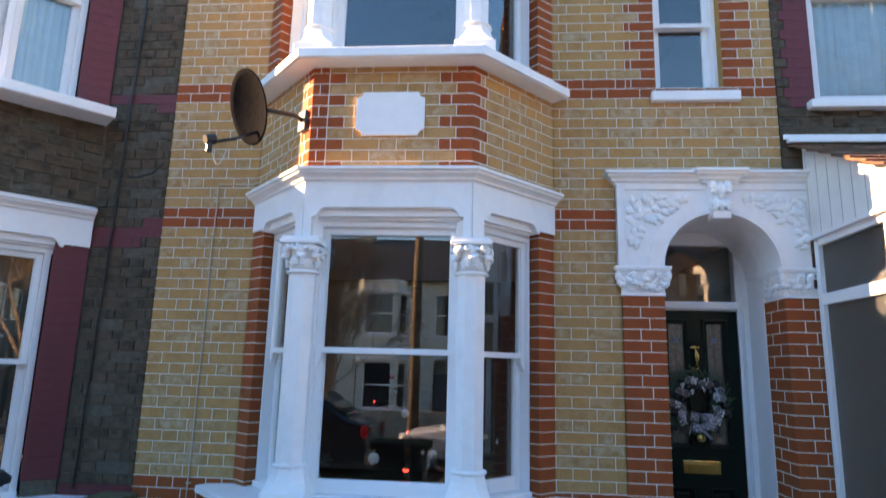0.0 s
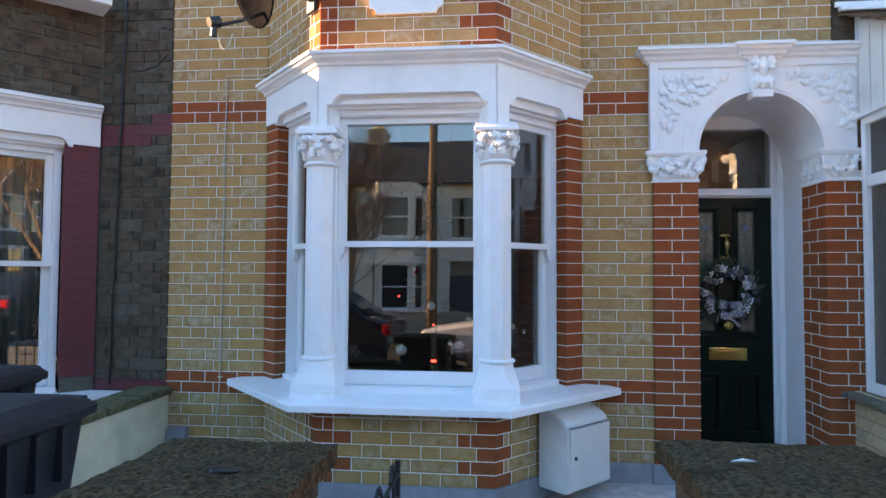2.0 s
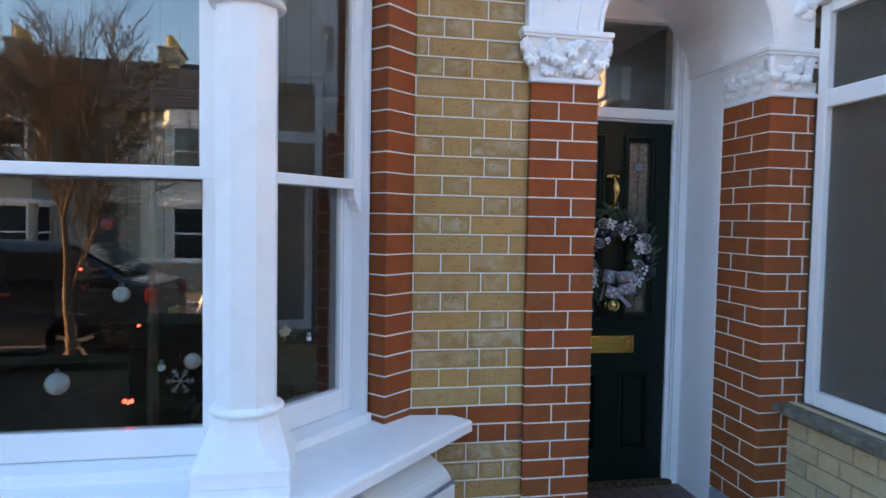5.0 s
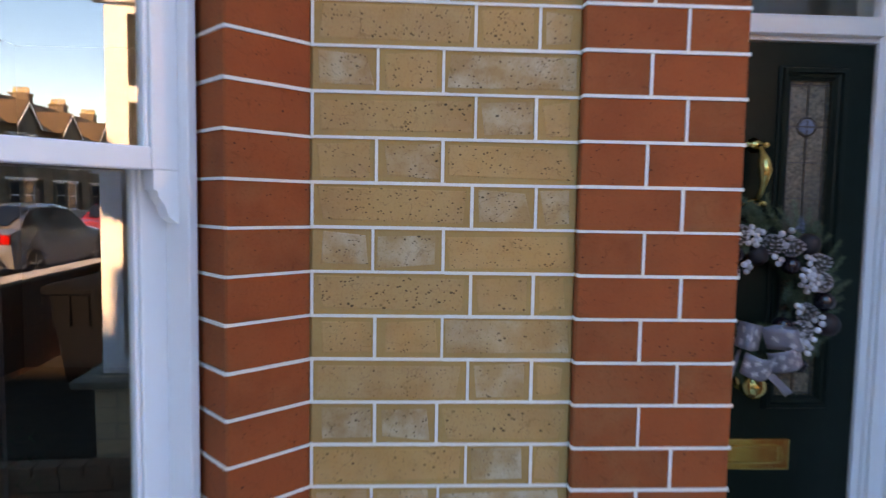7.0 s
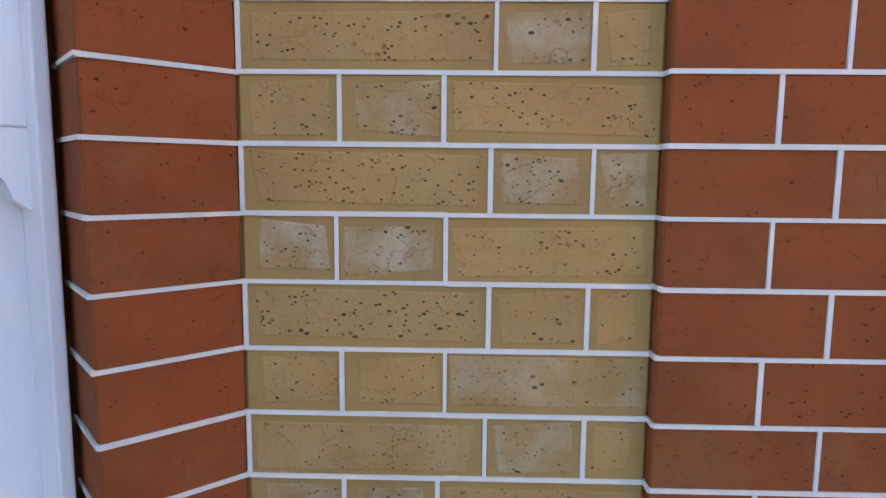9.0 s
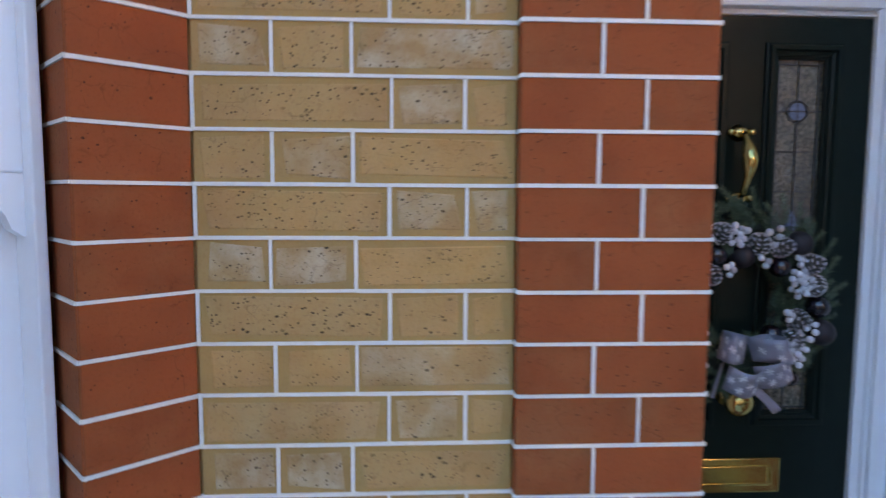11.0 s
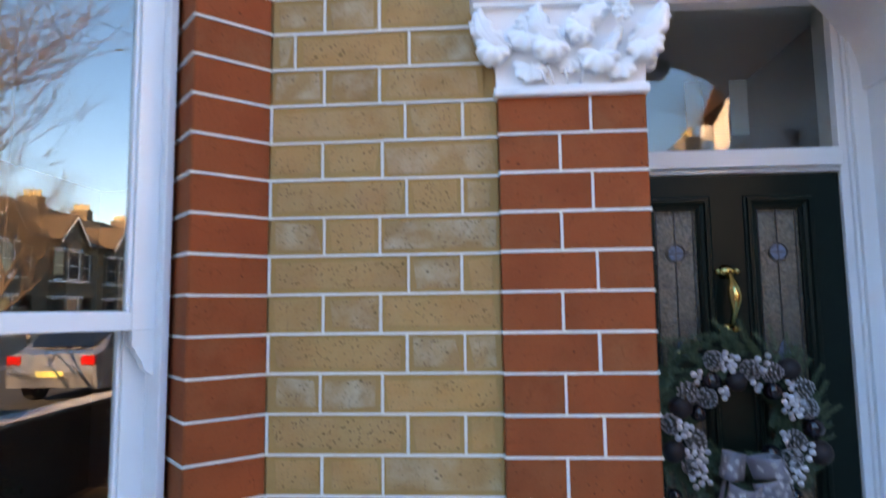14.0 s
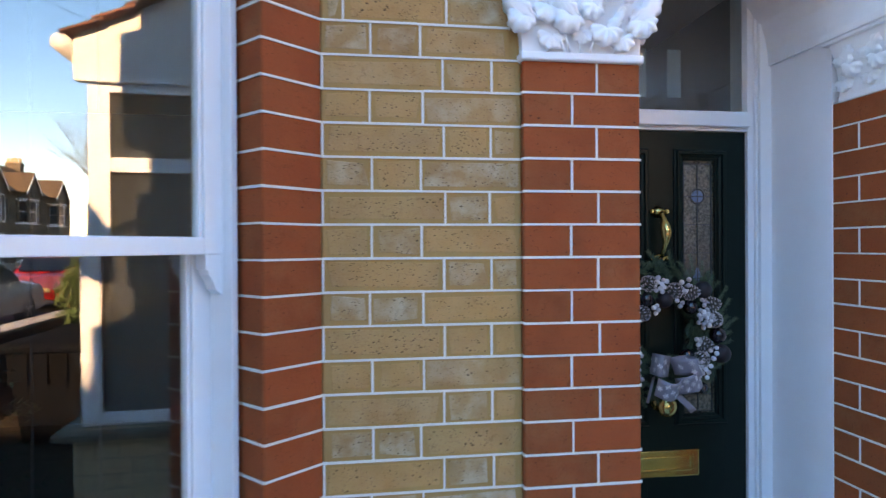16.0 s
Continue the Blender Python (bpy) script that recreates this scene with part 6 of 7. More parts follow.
def tree_bm(seed, height, spread, depth=4, girth=0.13):
    """A bare tree: tapered trunk, limbs and fine twigs."""
    r = random.Random(seed)
    trunk, twigs = bmesh.new(), bmesh.new()
    def grow(bm, p, d, length, rad, level):
        rad = max(rad, (0, 0, 0.012, 0.008, 0.0055, 0.0035)[level])
        n = 4
        pts, rs = [p.copy()], [rad]
        for i in range(n):
            d = (d + Vector((r.uniform(-1, 1), r.uniform(-1, 1), r.uniform(-0.3, 0.6))) * 0.18).normalized()
            p = p + d * length / n
            pts.append(p.copy())
            rs.append(rad * (1 - 0.5 * (i + 1) / n))
        tube(bm if level < 2 else twigs, pts, rs, 7 if level < 2 else 4, False)
        if level < depth:
            for k in range((5, 5, 5, 5, 4)[level]):
                q = pts[r.randint(2, n)]
                nd = (d + Vector((r.uniform(-1, 1), r.uniform(-1, 1), r.uniform(-0.2, 0.7))) * spread).normalized()
                grow(bm, q, nd, length * r.uniform(0.55, 0.8), rs[-1] * r.uniform(0.66, 0.92), level + 1)
    grow(trunk, Vector((0, 0, 0)), Vector((0, 0, 1)), height * 0.30, girth, 0)
    return trunk, twigs


def street_tree(x, y, seed, height, spread=0.9, depth=4, girth=0.13):
    t = thing("street_tree", "bare winter street tree with fine twigs", "tree", "street trees", matrix=pose(x, y, 0.0))
    a, b = tree_bm(seed, height, spread, depth, girth)
    part("trunk", a, BARK, t, smooth=True)
    part("crown", b, BARK, t, "bare twigs")
    return t


def car(x, y, turn, paint, label):
    c = thing("parked_car", label, "car", "cars parked along the road", matrix=pose(x, y, -0.045, 0, 0, turn))
    L, Wd = 2.05, 0.86
    prof = [(-L, 0.32), (-L - 0.04, 0.62), (-L + 0.05, 0.84), (-1.45, 0.93), (-1.05, 0.97), (-0.42, 1.38), (0.25, 1.47), (1.15, 1.42), (1.75, 1.02), (L, 0.95), (L + 0.05, 0.6), (L, 0.32)]
    bm = bmesh.new()
    rows = []
    for u, inset in ((-1, 0.06), (-0.92, 0.0), (-0.5, -0.02), (0.5, -0.02), (0.92, 0.0), (1, 0.06)):
        row = []
        for px, pz in prof:
            narrow = 0.80 if pz > 1.2 else (0.93 if pz > 0.9 else 1.0)
            row.append(bm.verts.new((px * (1 - 0.3 * max(0, inset)), u * Wd * narrow, pz - (0.03 if abs(u) == 1 else 0))))
        rows.append(row)
    for a, b in zip(rows, rows[1:]):
        for k in range(len(prof)):
            bm.faces.new((a[k], a[(k + 1) % len(prof)], b[(k + 1) % len(prof)], b[k]))
    bm.faces.new(rows[0])
    bm.faces.new(rows[-1][::-1])
    body = part("body", bm, paint, c)
    for s in (-1, 1):
        bm = bmesh.new()
        pts = [(-0.98, 0.99), (-0.42, 1.33), (0.25, 1.41), (1.1, 1.36), (1.6, 1.03)]
        v = [bm.verts.new((px, s * (Wd * (0.83 if pz > 1.2 else 0.935) + 0.006), pz)) for px, pz in pts]
        bm.faces.new(v)
        v2 = [bm.verts.new((q.co.x, q.co.y - s * 0.02, q.co.z)) for q in v]
        bm.faces.new(v2[::-1])
        part("side_window", bm, CAR_GLASS, body)
    for (xa, za), (xb, zb) in (((-1.03, 0.99), (-0.44, 1.375)), ((1.18, 1.40), (1.72, 1.06))):
        bm = bmesh.new()
        v = [bm.verts.new((px + (-0.012 if xa < 0 else 0.012), sy, pz + 0.012)) for px, pz, sy in ((xa, za, -0.72), (xb, zb, -0.62), (xb, zb, 0.62), (xa, za, 0.72))]
        bm.faces.new(v)
        v2 = [bm.verts.new((q.co.x + (0.03 if xa < 0 else -0.03), q.co.y, q.co.z - 0.02)) for q in v]
        bm.faces.new(v2[::-1])
        part("windscreen", bm, CAR_GLASS, body)
    for px in (-1.28, 1.28):
        for s in (-1, 1):
            bm = bmesh.new()
            lathe(bm, [(0.20, -0.10), (0.31, -0.10), (0.325, -0.06), (0.325, 0.06), (0.31, 0.10), (0.20, 0.10)], 24, pose(px, s * 0.76, 0.325, 90))
            w = part("wheel", bm, RUBBER, c)
            bm = bmesh.new()
            lathe(bm, [(0.205, -0.09), (0.205, 0.09)], 20, pose(px, s * 0.76, 0.325, 90))
            for k in range(5):
                box(bm, -0.025, 0.025, -0.105, 0.105, 0.03, 0.2, 0, pose(px, s * 0.76, 0.325, 0, k * 72, 0))
            part("rim", bm, ALLOY, w)
    for s in (-1, 1):
        bm = bmesh.new()
        ball(bm, (-L + 0.08, s * 0.62, 0.70), 0.13, 2, (0.8, 1.1, 0.6))
        part("headlight", bm, HEADLIGHT, c, smooth=True)
        bm = bmesh.new()
        box(bm, L - 0.06, L + 0.045, s * 0.70 - 0.13, s * 0.70 + 0.13, 0.74, 0.92, 0.02)
        part("tail_lamp", bm, TAIL, c)
    bm = bmesh.new()
    box(bm, L + 0.02, L + 0.062, -0.26, 0.26, 0.52, 0.63, 0.004)
    box(bm, -L - 0.062, -L - 0.02, -0.26, 0.26, 0.40, 0.51, 0.004)
    part("plate", bm, mat("number_plate", (0.7, 0.62, 0.2), 0.5), c, "blank number plates")
    return c


def telegraph_pole(x, y):
    t = thing("telegraph_pole", "tall brown timber telegraph pole", "pole", matrix=pose(x, y, 0))
    bm = bmesh.new()
    tube(bm, [(0, 0, 0), (0, 0, 4), (0.02, 0, 8.6)], [0.15, 0.13, 0.10], 12)
    part("post", bm, TIMBER_POLE, t, smooth=True)
    bm = bmesh.new()
    for k in range(5):
        tube(bm, [(0.02, 0, 8.4), (2 + k * 3.5, 3 + k, 7.6), (4 + k * 7, 6 + 2.2 * k, 7.4)], 0.008, 5)
    part("wire", bm, BLACK, t)


def street():
    terrace()
    street_tree(-2.4, -0.78, 4, 5.6, 1.15, 5, 0.055)
    street_tree(4.5, -0.85, 41, 9.5, 1.0, 5)
    street_tree(6.0, -9.8, 9, 10.5, 1.1, 5)
    street_tree(19.0, -0.6, 12, 8.0)
    street_tree(20.0, -10.0, 15, 10.0, 0.9, 5)
    telegraph_pole(-2.1, -9.3)
    car(-8.2, -7.6, 180, mat("car_paint_black", (0.012, 0.013, 0.016), 0.2, coat=0.8), "black hatchback parked at the far kerb")
    car(-3.9, -2.3, 0, bpy.data.materials["car_paint_black"], "black hatchback parked at the near kerb")
    car(0.7, -2.3, 0, mat("car_paint_silver", (0.70, 0.71, 0.73), 0.3, coat=0.6), "silver hatchback parked at the near kerb")
    car(6.2, -2.3, 180, bpy.data.materials["car_paint_black"], "black hatchback parked behind the silver one")
    car(12.9, -2.3, 180, mat("car_paint_grey", (0.30, 0.31, 0.33), 0.25, metal=0.6, coat=0.8), "silver-grey hatchback parked at the near kerb")
    car(19.0, -2.3, 180, mat("car_paint_red", (0.38, 0.015, 0.02), 0.25, coat=0.8), "red hatchback parked further along the near kerb")
    # front garden of the house beyond the porch
    wl = thing("street_wall", "red brick front wall with a thin pale coping", "garden wall", matrix=pose(4.9, 1.86, 0))
    for k in range(10):
        for i in range(19):
            xa = -2.3 + i * 0.24 + (0.12 if k % 2 else 0)
            ob = new("brick", brick_mesh(0.226, G - 0.01, "paver"))
            ob.parent = wl
            ob.matrix_local = pose(xa + 0.12, -0.11, 0.07 + k * G + G / 2)
            ob = new("brick", brick_mesh(0.226, G - 0.01, "paver"))
            ob.parent = wl
            ob.matrix_local = pose(xa + 0.12, 0.11, 0.07 + k * G + G / 2, 0, 0, 180)
    bm = bmesh.new()
    box(bm, -2.3, 2.35, -0.1, 0.1, 0.0, 0.835)
    part("core", bm, MORTAR, wl)
    bm = bmesh.new()
    for i in range(8):
        box(bm, -2.34 + i * 0.59, -2.34 + i * 0.59 + 0.583, -0.125, 0.125, 0.837, 0.872, 0.006)
    part("coping", bm, CONCRETE, wl)
    bm = bmesh.new()
    box(bm, 2.36, 2.72, -0.18, 0.18, 0.0, 1.2, 0.008)
    box(bm, 2.33, 2.75, -0.21, 0.21, 1.2, 1.26, 0.01)
    part("end_pier", bm, BRICK_PAVER, wl, "red brick end pier")
    # dark slab added over the concrete; its colour stands in for shade
    bm = bmesh.new()
    box(bm, 2.7, 8.6, 2.02, 3.4, -0.02, GZ + 0.03, 0.01)
    tagged(part("soil_bed", bm, mat("shaded_ground", (0.05, 0.038, 0.027), 1.0, grain=0.6, scale=40, bump=1.0, bump_scale=50, spec=0.1)), "added dark bed standing in for shaded ground beyond the porch", "soil", kind="structure")
    h = thing("hedge", "leafy green hedge growing behind a low brick wall", "hedge", matrix=pose(6.3, 2.42, 0))
    r = random.Random(5)
    bm = bmesh.new()
    for _ in range(4200):
        a, e = r.uniform(0, 6.283), r.uniform(-1, 1)
        k = r.random() ** 0.45
        lump = 1 + 0.25 * noise.noise((math.cos(a) * 2, math.sin(a) * 2, e * 2))
        p = Vector((0.42 * k * lump * math.cos(a) * math.sqrt(1 - e * e * 0.6), 0.40 * k * lump * math.sin(a) * math.sqrt(1 - e * e * 0.6), 1.08 + 0.46 * k * lump * e))
        m = Matrix.Translation(p) @ Euler((r.uniform(0, 6), r.uniform(0, 6), r.uniform(0, 6))).to_matrix().to_4x4()
        q = [bm.verts.new(m @ Vector(c)) for c in ((-0.025, 0, 0), (0, -0.018, 0.006), (0.04, 0, 0), (0, 0.018, 0.006))]
        bm.faces.new(q)
    part("foliage", bm, LEAF, h)
    for k in range(5):
        bm = bmesh.new()
        x = -0.24 + 0.12 * k
        tube(bm, [(x, 0, 0.0), (x + 0.05, 0.03, 0.5), (x + 0.02, 0, 1.2)], [0.022, 0.018, 0.008], 6)
        part("stem", bm, BARK, h)

# ---- things on and before the house ----
def plaque():
    bm = bmesh.new()
    w, h, c = 0.222, 0.146, 0.04
    pts = []
    for sx, sz in ((1, 1), (-1, 1), (-1, -1), (1, -1)):
        arc = [(sx * (w - c * math.cos(t)), sz * (h - c * math.sin(t))) for t in [math.pi / 2 * k / 5 for k in range(6)]]
        pts += arc[::-1] if sx * sz > 0 else arc
    plate(bm, [(CX - 0.005 + x, 3.122 + z) for x, z in pts], YB - 0.022, YB + 0.01)
    tagged(part("wall_plaque", bm, WHITE), "blank white painted plaque with hollowed corners", "plaque")


def satellite_dish():
    d = thing("satellite_dish", "dark grey satellite dish on a wall bracket", "satellite dish")
    c = Vector((-1.42, 3.62, 3.07))
    aim = Vector((-0.60, -0.75, -0.30)).normalized()
    m = Matrix.Translation(c) @ aim.to_track_quat("Z", "Y").to_matrix().to_4x4()
    # grey taken far down, so the colour holds the shade on the dish
    dish_mat = mat("shaded_dish_grey", (0.012, 0.012, 0.013), 0.9, spec=0.0, grain=0.3, scale=40, stain=(0.007, 0.0065, 0.006), stain_amount=0.5)
    bm = bmesh.new()
    rings = []
    for i in range(9):
        r = i / 8
        rings.append([bm.verts.new(m @ Vector((0.20 * r * math.cos(k * math.pi / 16), 0.235 * r * math.sin(k * math.pi / 16), 0.06 * r * r))) for k in range(32)] if i else [bm.verts.new(m @ Vector((0, 0, 0)))])
    for k in range(32):
        bm.faces.new((rings[0][0], rings[1][k], rings[1][(k + 1) % 32]))
    for a, b in zip(rings[1:], rings[2:]):
        for k in range(32):
            bm.faces.new((a[k], b[k], b[(k + 1) % 32], a[(k + 1) % 32]))
    ob = part("reflector", bm, dish_mat, d, "dark oval dish", smooth=True)
    sol = ob.modifiers.new("thick", "SOLIDIFY")
    sol.thickness = 0.008
    bm = bmesh.new()
    base = Vector((CX - HC - 0.06, YB + 0.03, 3.10))
    tube(bm, [base + Vector((0, 0.03, 0)), base + Vector((-0.06, -0.04, 0.02)), c - aim * 0.06 + Vector((0.02, 0, -0.02)), c - aim * 0.01], 0.016, 8)
    box(bm, -0.05, 0.05, -0.012, 0.01, -0.07, 0.07, 0.004, Matrix.Translation(base + Vector((-0.01, 0.02, 0))) @ Matrix.Rotation(radians(-CANT), 4, "Z"))
    part("bracket", bm, BLACK, d)
    lnb = c + aim * 0.20 + Vector((-0.10, 0.06, -0.20))
    bm = bmesh.new()
    tube(bm, [c - aim * 0.01 + Vector((0, 0, -0.16)), c + aim * 0.12 + Vector((0, 0, -0.2)), lnb], 0.011, 8)
    part("arm", bm, BLACK, d)
    bm = bmesh.new()
    tube(bm, [lnb + aim * 0.05 + Vector((0, 0, 0.02)), lnb - aim * 0.01 + Vector((0, 0, 0.02))], [0.028, 0.034], 14)
    tube(bm, [lnb + aim * 0.02 + Vector((0, 0, -0.06)), lnb + aim * 0.02 + Vector((0, 0, 0.02))], 0.018, 10)
    part("receiver", bm, BLACK, d)
    bm = bmesh.new()
    pts = [lnb + Vector((0.0, 0, -0.05)) + Vector((0.03 * k / 3, 0, -0.09 * math.sin(math.pi * k / 9))) for k in range(10)]
    tube(bm, pts, 0.004, 6)
    part("loop_cable", bm, WIRE, d, "loop of pale cable")


def wall_cables():
    c = thing("aerial_cable", "pale aerial cable clipped down the brick wall", "cable")
    bm = bmesh.new()
    f = f_left()
    x = -2.02
    r = random.Random(2)
    pts = [f @ Vector((0.62, -0.006, 3.0)), f @ Vector((0.3, -0.006, 2.86)), f @ Vector((0.02, -0.006, 2.84)), Vector((-1.76, W - 0.006, 2.83)), Vector((x, W - 0.006, 2.83))]
    pts += [Vector((x + r.uniform(-0.004, 0.004) - 0.012 * k / 12, W - 0.007, 2.80 - 0.205 * k)) for k in range(12)] + [Vector((x - 0.03, W - 0.006, 0.36))]
    tube(bm, pts, 0.0045, 6)
    part("wire", bm, WIRE, c)
    for k in range(9):
        z = 2.7 - 0.25 * k
        bm = bmesh.new()
        box(bm, x - 0.022, x + 0.012, W - 0.013, W, z - 0.004, z + 0.004)
        part("clip", bm, WIRE, c)
    b = bmesh.new()
    box(b, -2.39, -2.25, W - 0.06, W - 0.001, 0.18, 0.35, 0.008)
    eb = thing("junction_box", "small grey junction box low on the brick wall", "box")
    part("case", b, mat("grey_box_plastic", (0.22, 0.23, 0.26), 0.5, grain=0.1, scale=20), eb)
    b = bmesh.new()
    box(b, -2.385, -2.255, W - 0.064, W - 0.058, 0.19, 0.335, 0.003)
    part("cover", b, mat("grey_cover_plastic", (0.24, 0.25, 0.28), 0.5), eb)
    c2 = thing("black_cable", "black cable running down the old brick wall", "cable")
    bm = bmesh.new()
    pts = [(-2.76 - 0.10 * k / 24 + 0.004 * math.sin(k * 2.1), W - 0.004, 5.0 - 0.19 * k) for k in range(24)]
    tube(bm, pts, 0.008, 7)
    part("wire", bm, BLACK, c2)
    bm = bmesh.new()
    tube(bm, [(-2.76, W - 0.006, 2.93), (-2.74, W - 0.02, 2.89), (-2.66, W - 0.01, 2.885), (-2.55, W - 0.008, 2.92), (-2.47, W - 0.006, 3.0)], 0.006, 6)
    part("branch_wire", bm, BLACK, c2)


def gas_box():
    m = f_right()
    g = thing("meter_box", "white plastic gas meter box with a sloping lid", "meter box", matrix=m @ pose(-0.269, 0, 0))
    z0, z1, dpt = 0.15, 0.625, 0.255
    bm = bmesh.new()
    prof = [(-0.022, z0), (-dpt + 0.03, z0), (-dpt, z0 + 0.02), (-dpt + 0.012, z1 - 0.12), (-dpt + 0.02, z1 - 0.085), (-dpt + 0.045, z1 - 0.055), (-0.10, z1), (-0.022, z1 + 0.005)]
    a = [[bm.verts.new((x, y, z)) for y, z in prof] for x in (-0.205, 0.205)]
    bm.faces.new(a[0])
    bm.faces.new(a[1][::-1])
    for k in range(len(prof)):
        bm.faces.new((a[0][k], a[0][(k + 1) % len(prof)], a[1][(k + 1) % len(prof)], a[1][k]))
    bmesh.ops.bevel(bm, geom=bm.edges[:], offset=0.006, segments=2, affect="EDGES")
    part("case", bm, mat("aged_white_plastic", (0.70, 0.68, 0.64), 0.45, grain=0.06, scale=9, bump=0.1, stain=(0.45, 0.44, 0.40), stain_amount=0.5, stain_scale=5), g)
    bm = bmesh.new()
    box(bm, -0.188, 0.188, -dpt - 0.006, -dpt + 0.006, z0 + 0.03, z1 - 0.10, 0.004)
    d = part("door", bm, mat("white_door_plastic", (0.72, 0.70, 0.66), 0.42, grain=0.05, scale=9), g)
    bm = bmesh.new()
    lathe(bm, [(0.012, 0), (0.012, 0.006)], 14, pose(-0.155, -dpt - 0.005, 0.36, 90))
    part("lock", bm, BLACK, d, "small dark lock")
    bm = bmesh.new()
    box(bm, -0.19, 0.19, -dpt - 0.004, -dpt + 0.01, z1 - 0.094, z1 - 0.088)
    part("seam", bm, GREY_METAL, g)


def party_wall():
    w = thing("garden_wall", "low cream rendered garden wall with a mossy coping", "garden wall")
    x0, x1, ya, yb = PARTY_L - 0.16, PARTY_L + 0.03, 1.95, W - 0.006
    bm = bmesh.new()
    box(bm, x0, x1, ya, yb, 0.0, 0.575, 0.012)
    part("body", bm, RENDER, w)
    n = 7
    for k in range(n):
        y0, y1 = ya + (yb - ya) * k / n, ya + (yb - ya) * (k + 1) / n
        bm = bmesh.new()
        box(bm, x0 - 0.03, x1 + 0.03, y0 + 0.004, y1 - 0.004, 0.576, 0.63 + rng.uniform(-0.006, 0.006), 0.012)
        for v in bm.verts:
            v.co += Vector((noise.noise(v.co * 9), 0, noise.noise(v.co * 11 + Vector((3, 1, 2))))) * 0.006
        part("coping_stone", bm, mat("mossy_coping", (0.11, 0.10, 0.05), 0.95, grain=0.5, scale=25, bump=1.0, stain=(0.05, 0.07, 0.02), stain_amount=0.8, stain_scale=6) if k == 0 else bpy.data.materials["mossy_coping"], w)


def gate_pier(x0, x1, y0, y1, z1, name="gate_pier"):
    g = thing(name, "squat brick gate pier with a worn flat stone cap", "gate pier", "gate piers")
    bm = bmesh.new()
    box(bm, x0 + 0.03, x1 - 0.03, y0 + 0.03, y1 - 0.03, 0.0, z1 - 0.07)
    part("core", bm, MORTAR, g)
    bm = None
    r = random.Random(int(x0 * 100))
    n = int((z1 - 0.08 - 0.07) / G)
    for k in range(n):
        z = 0.075 + k * G
        for face in range(4):
            wd = (x1 - x0 if face % 2 == 0 else y1 - y0) - 0.04
            m = (pose(x0 + 0.02, y0 + 0.02, z), pose(x1 - 0.02, y0 + 0.02, z, 0, 0, 90), pose(x1 - 0.02, y1 - 0.02, z, 0, 0, 180), pose(x0 + 0.02, y1 - 0.02, z, 0, 0, -90))[face]
            cut = wd * (0.5 if k % 2 else 0.26)
            for a, b in ((0, cut), (cut, wd)):
                ob = new("brick", brick_mesh(b - a - 0.004, G - 0.004, "old"))
                ob.parent = g
                ob.matrix_local = m @ pose((a + b) / 2, 0, G / 2)
    bm = bmesh.new()
    nx = 34
    vs = {}
    def top(i, j):
        u, v = i / nx, j / nx
        x, y = x0 - 0.02 + (x1 - x0 + 0.04) * u, y0 - 0.02 + (y1 - y0 + 0.04) * v
        e = min(u, v, 1 - u, 1 - v)
        z = z1 - 0.012 * max(0, 1 - e * 9) + 0.012 * noise.noise(Vector((x * 7, y * 7, x0))) + 0.008 * noise.noise(Vector((x * 26, y * 26, 1)))
        jx = 0.010 * noise.noise(Vector((x * 12, y * 12, 4))) if e == 0 else 0
        return bm.verts.new((x + jx, y + jx, z))
    gtop = [[top(i, j) for j in range(nx + 1)] for i in range(nx + 1)]
    for i in range(nx):
        for j in range(nx):
            bm.faces.new((gtop[i][j], gtop[i + 1][j], gtop[i + 1][j + 1], gtop[i][j + 1]))
    ring = [gtop[i][0] for i in range(nx)] + [gtop[nx][j] for j in range(nx)] + [gtop[i][nx] for i in range(nx, 0, -1)] + [gtop[0][j] for j in range(nx, 0, -1)]
    low = [bm.verts.new((v.co.x + 0.004 * noise.noise(v.co * 20), v.co.y, z1 - 0.068)) for v in ring]
    for k in range(len(ring)):
        bm.faces.new((ring[k], low[k], low[(k + 1) % len(ring)], ring[(k + 1) % len(ring)]))
    bm.faces.new(low)
    part("cap", bm, STONE, g, "worn lichen-stained stone cap", smooth=False)
    return g


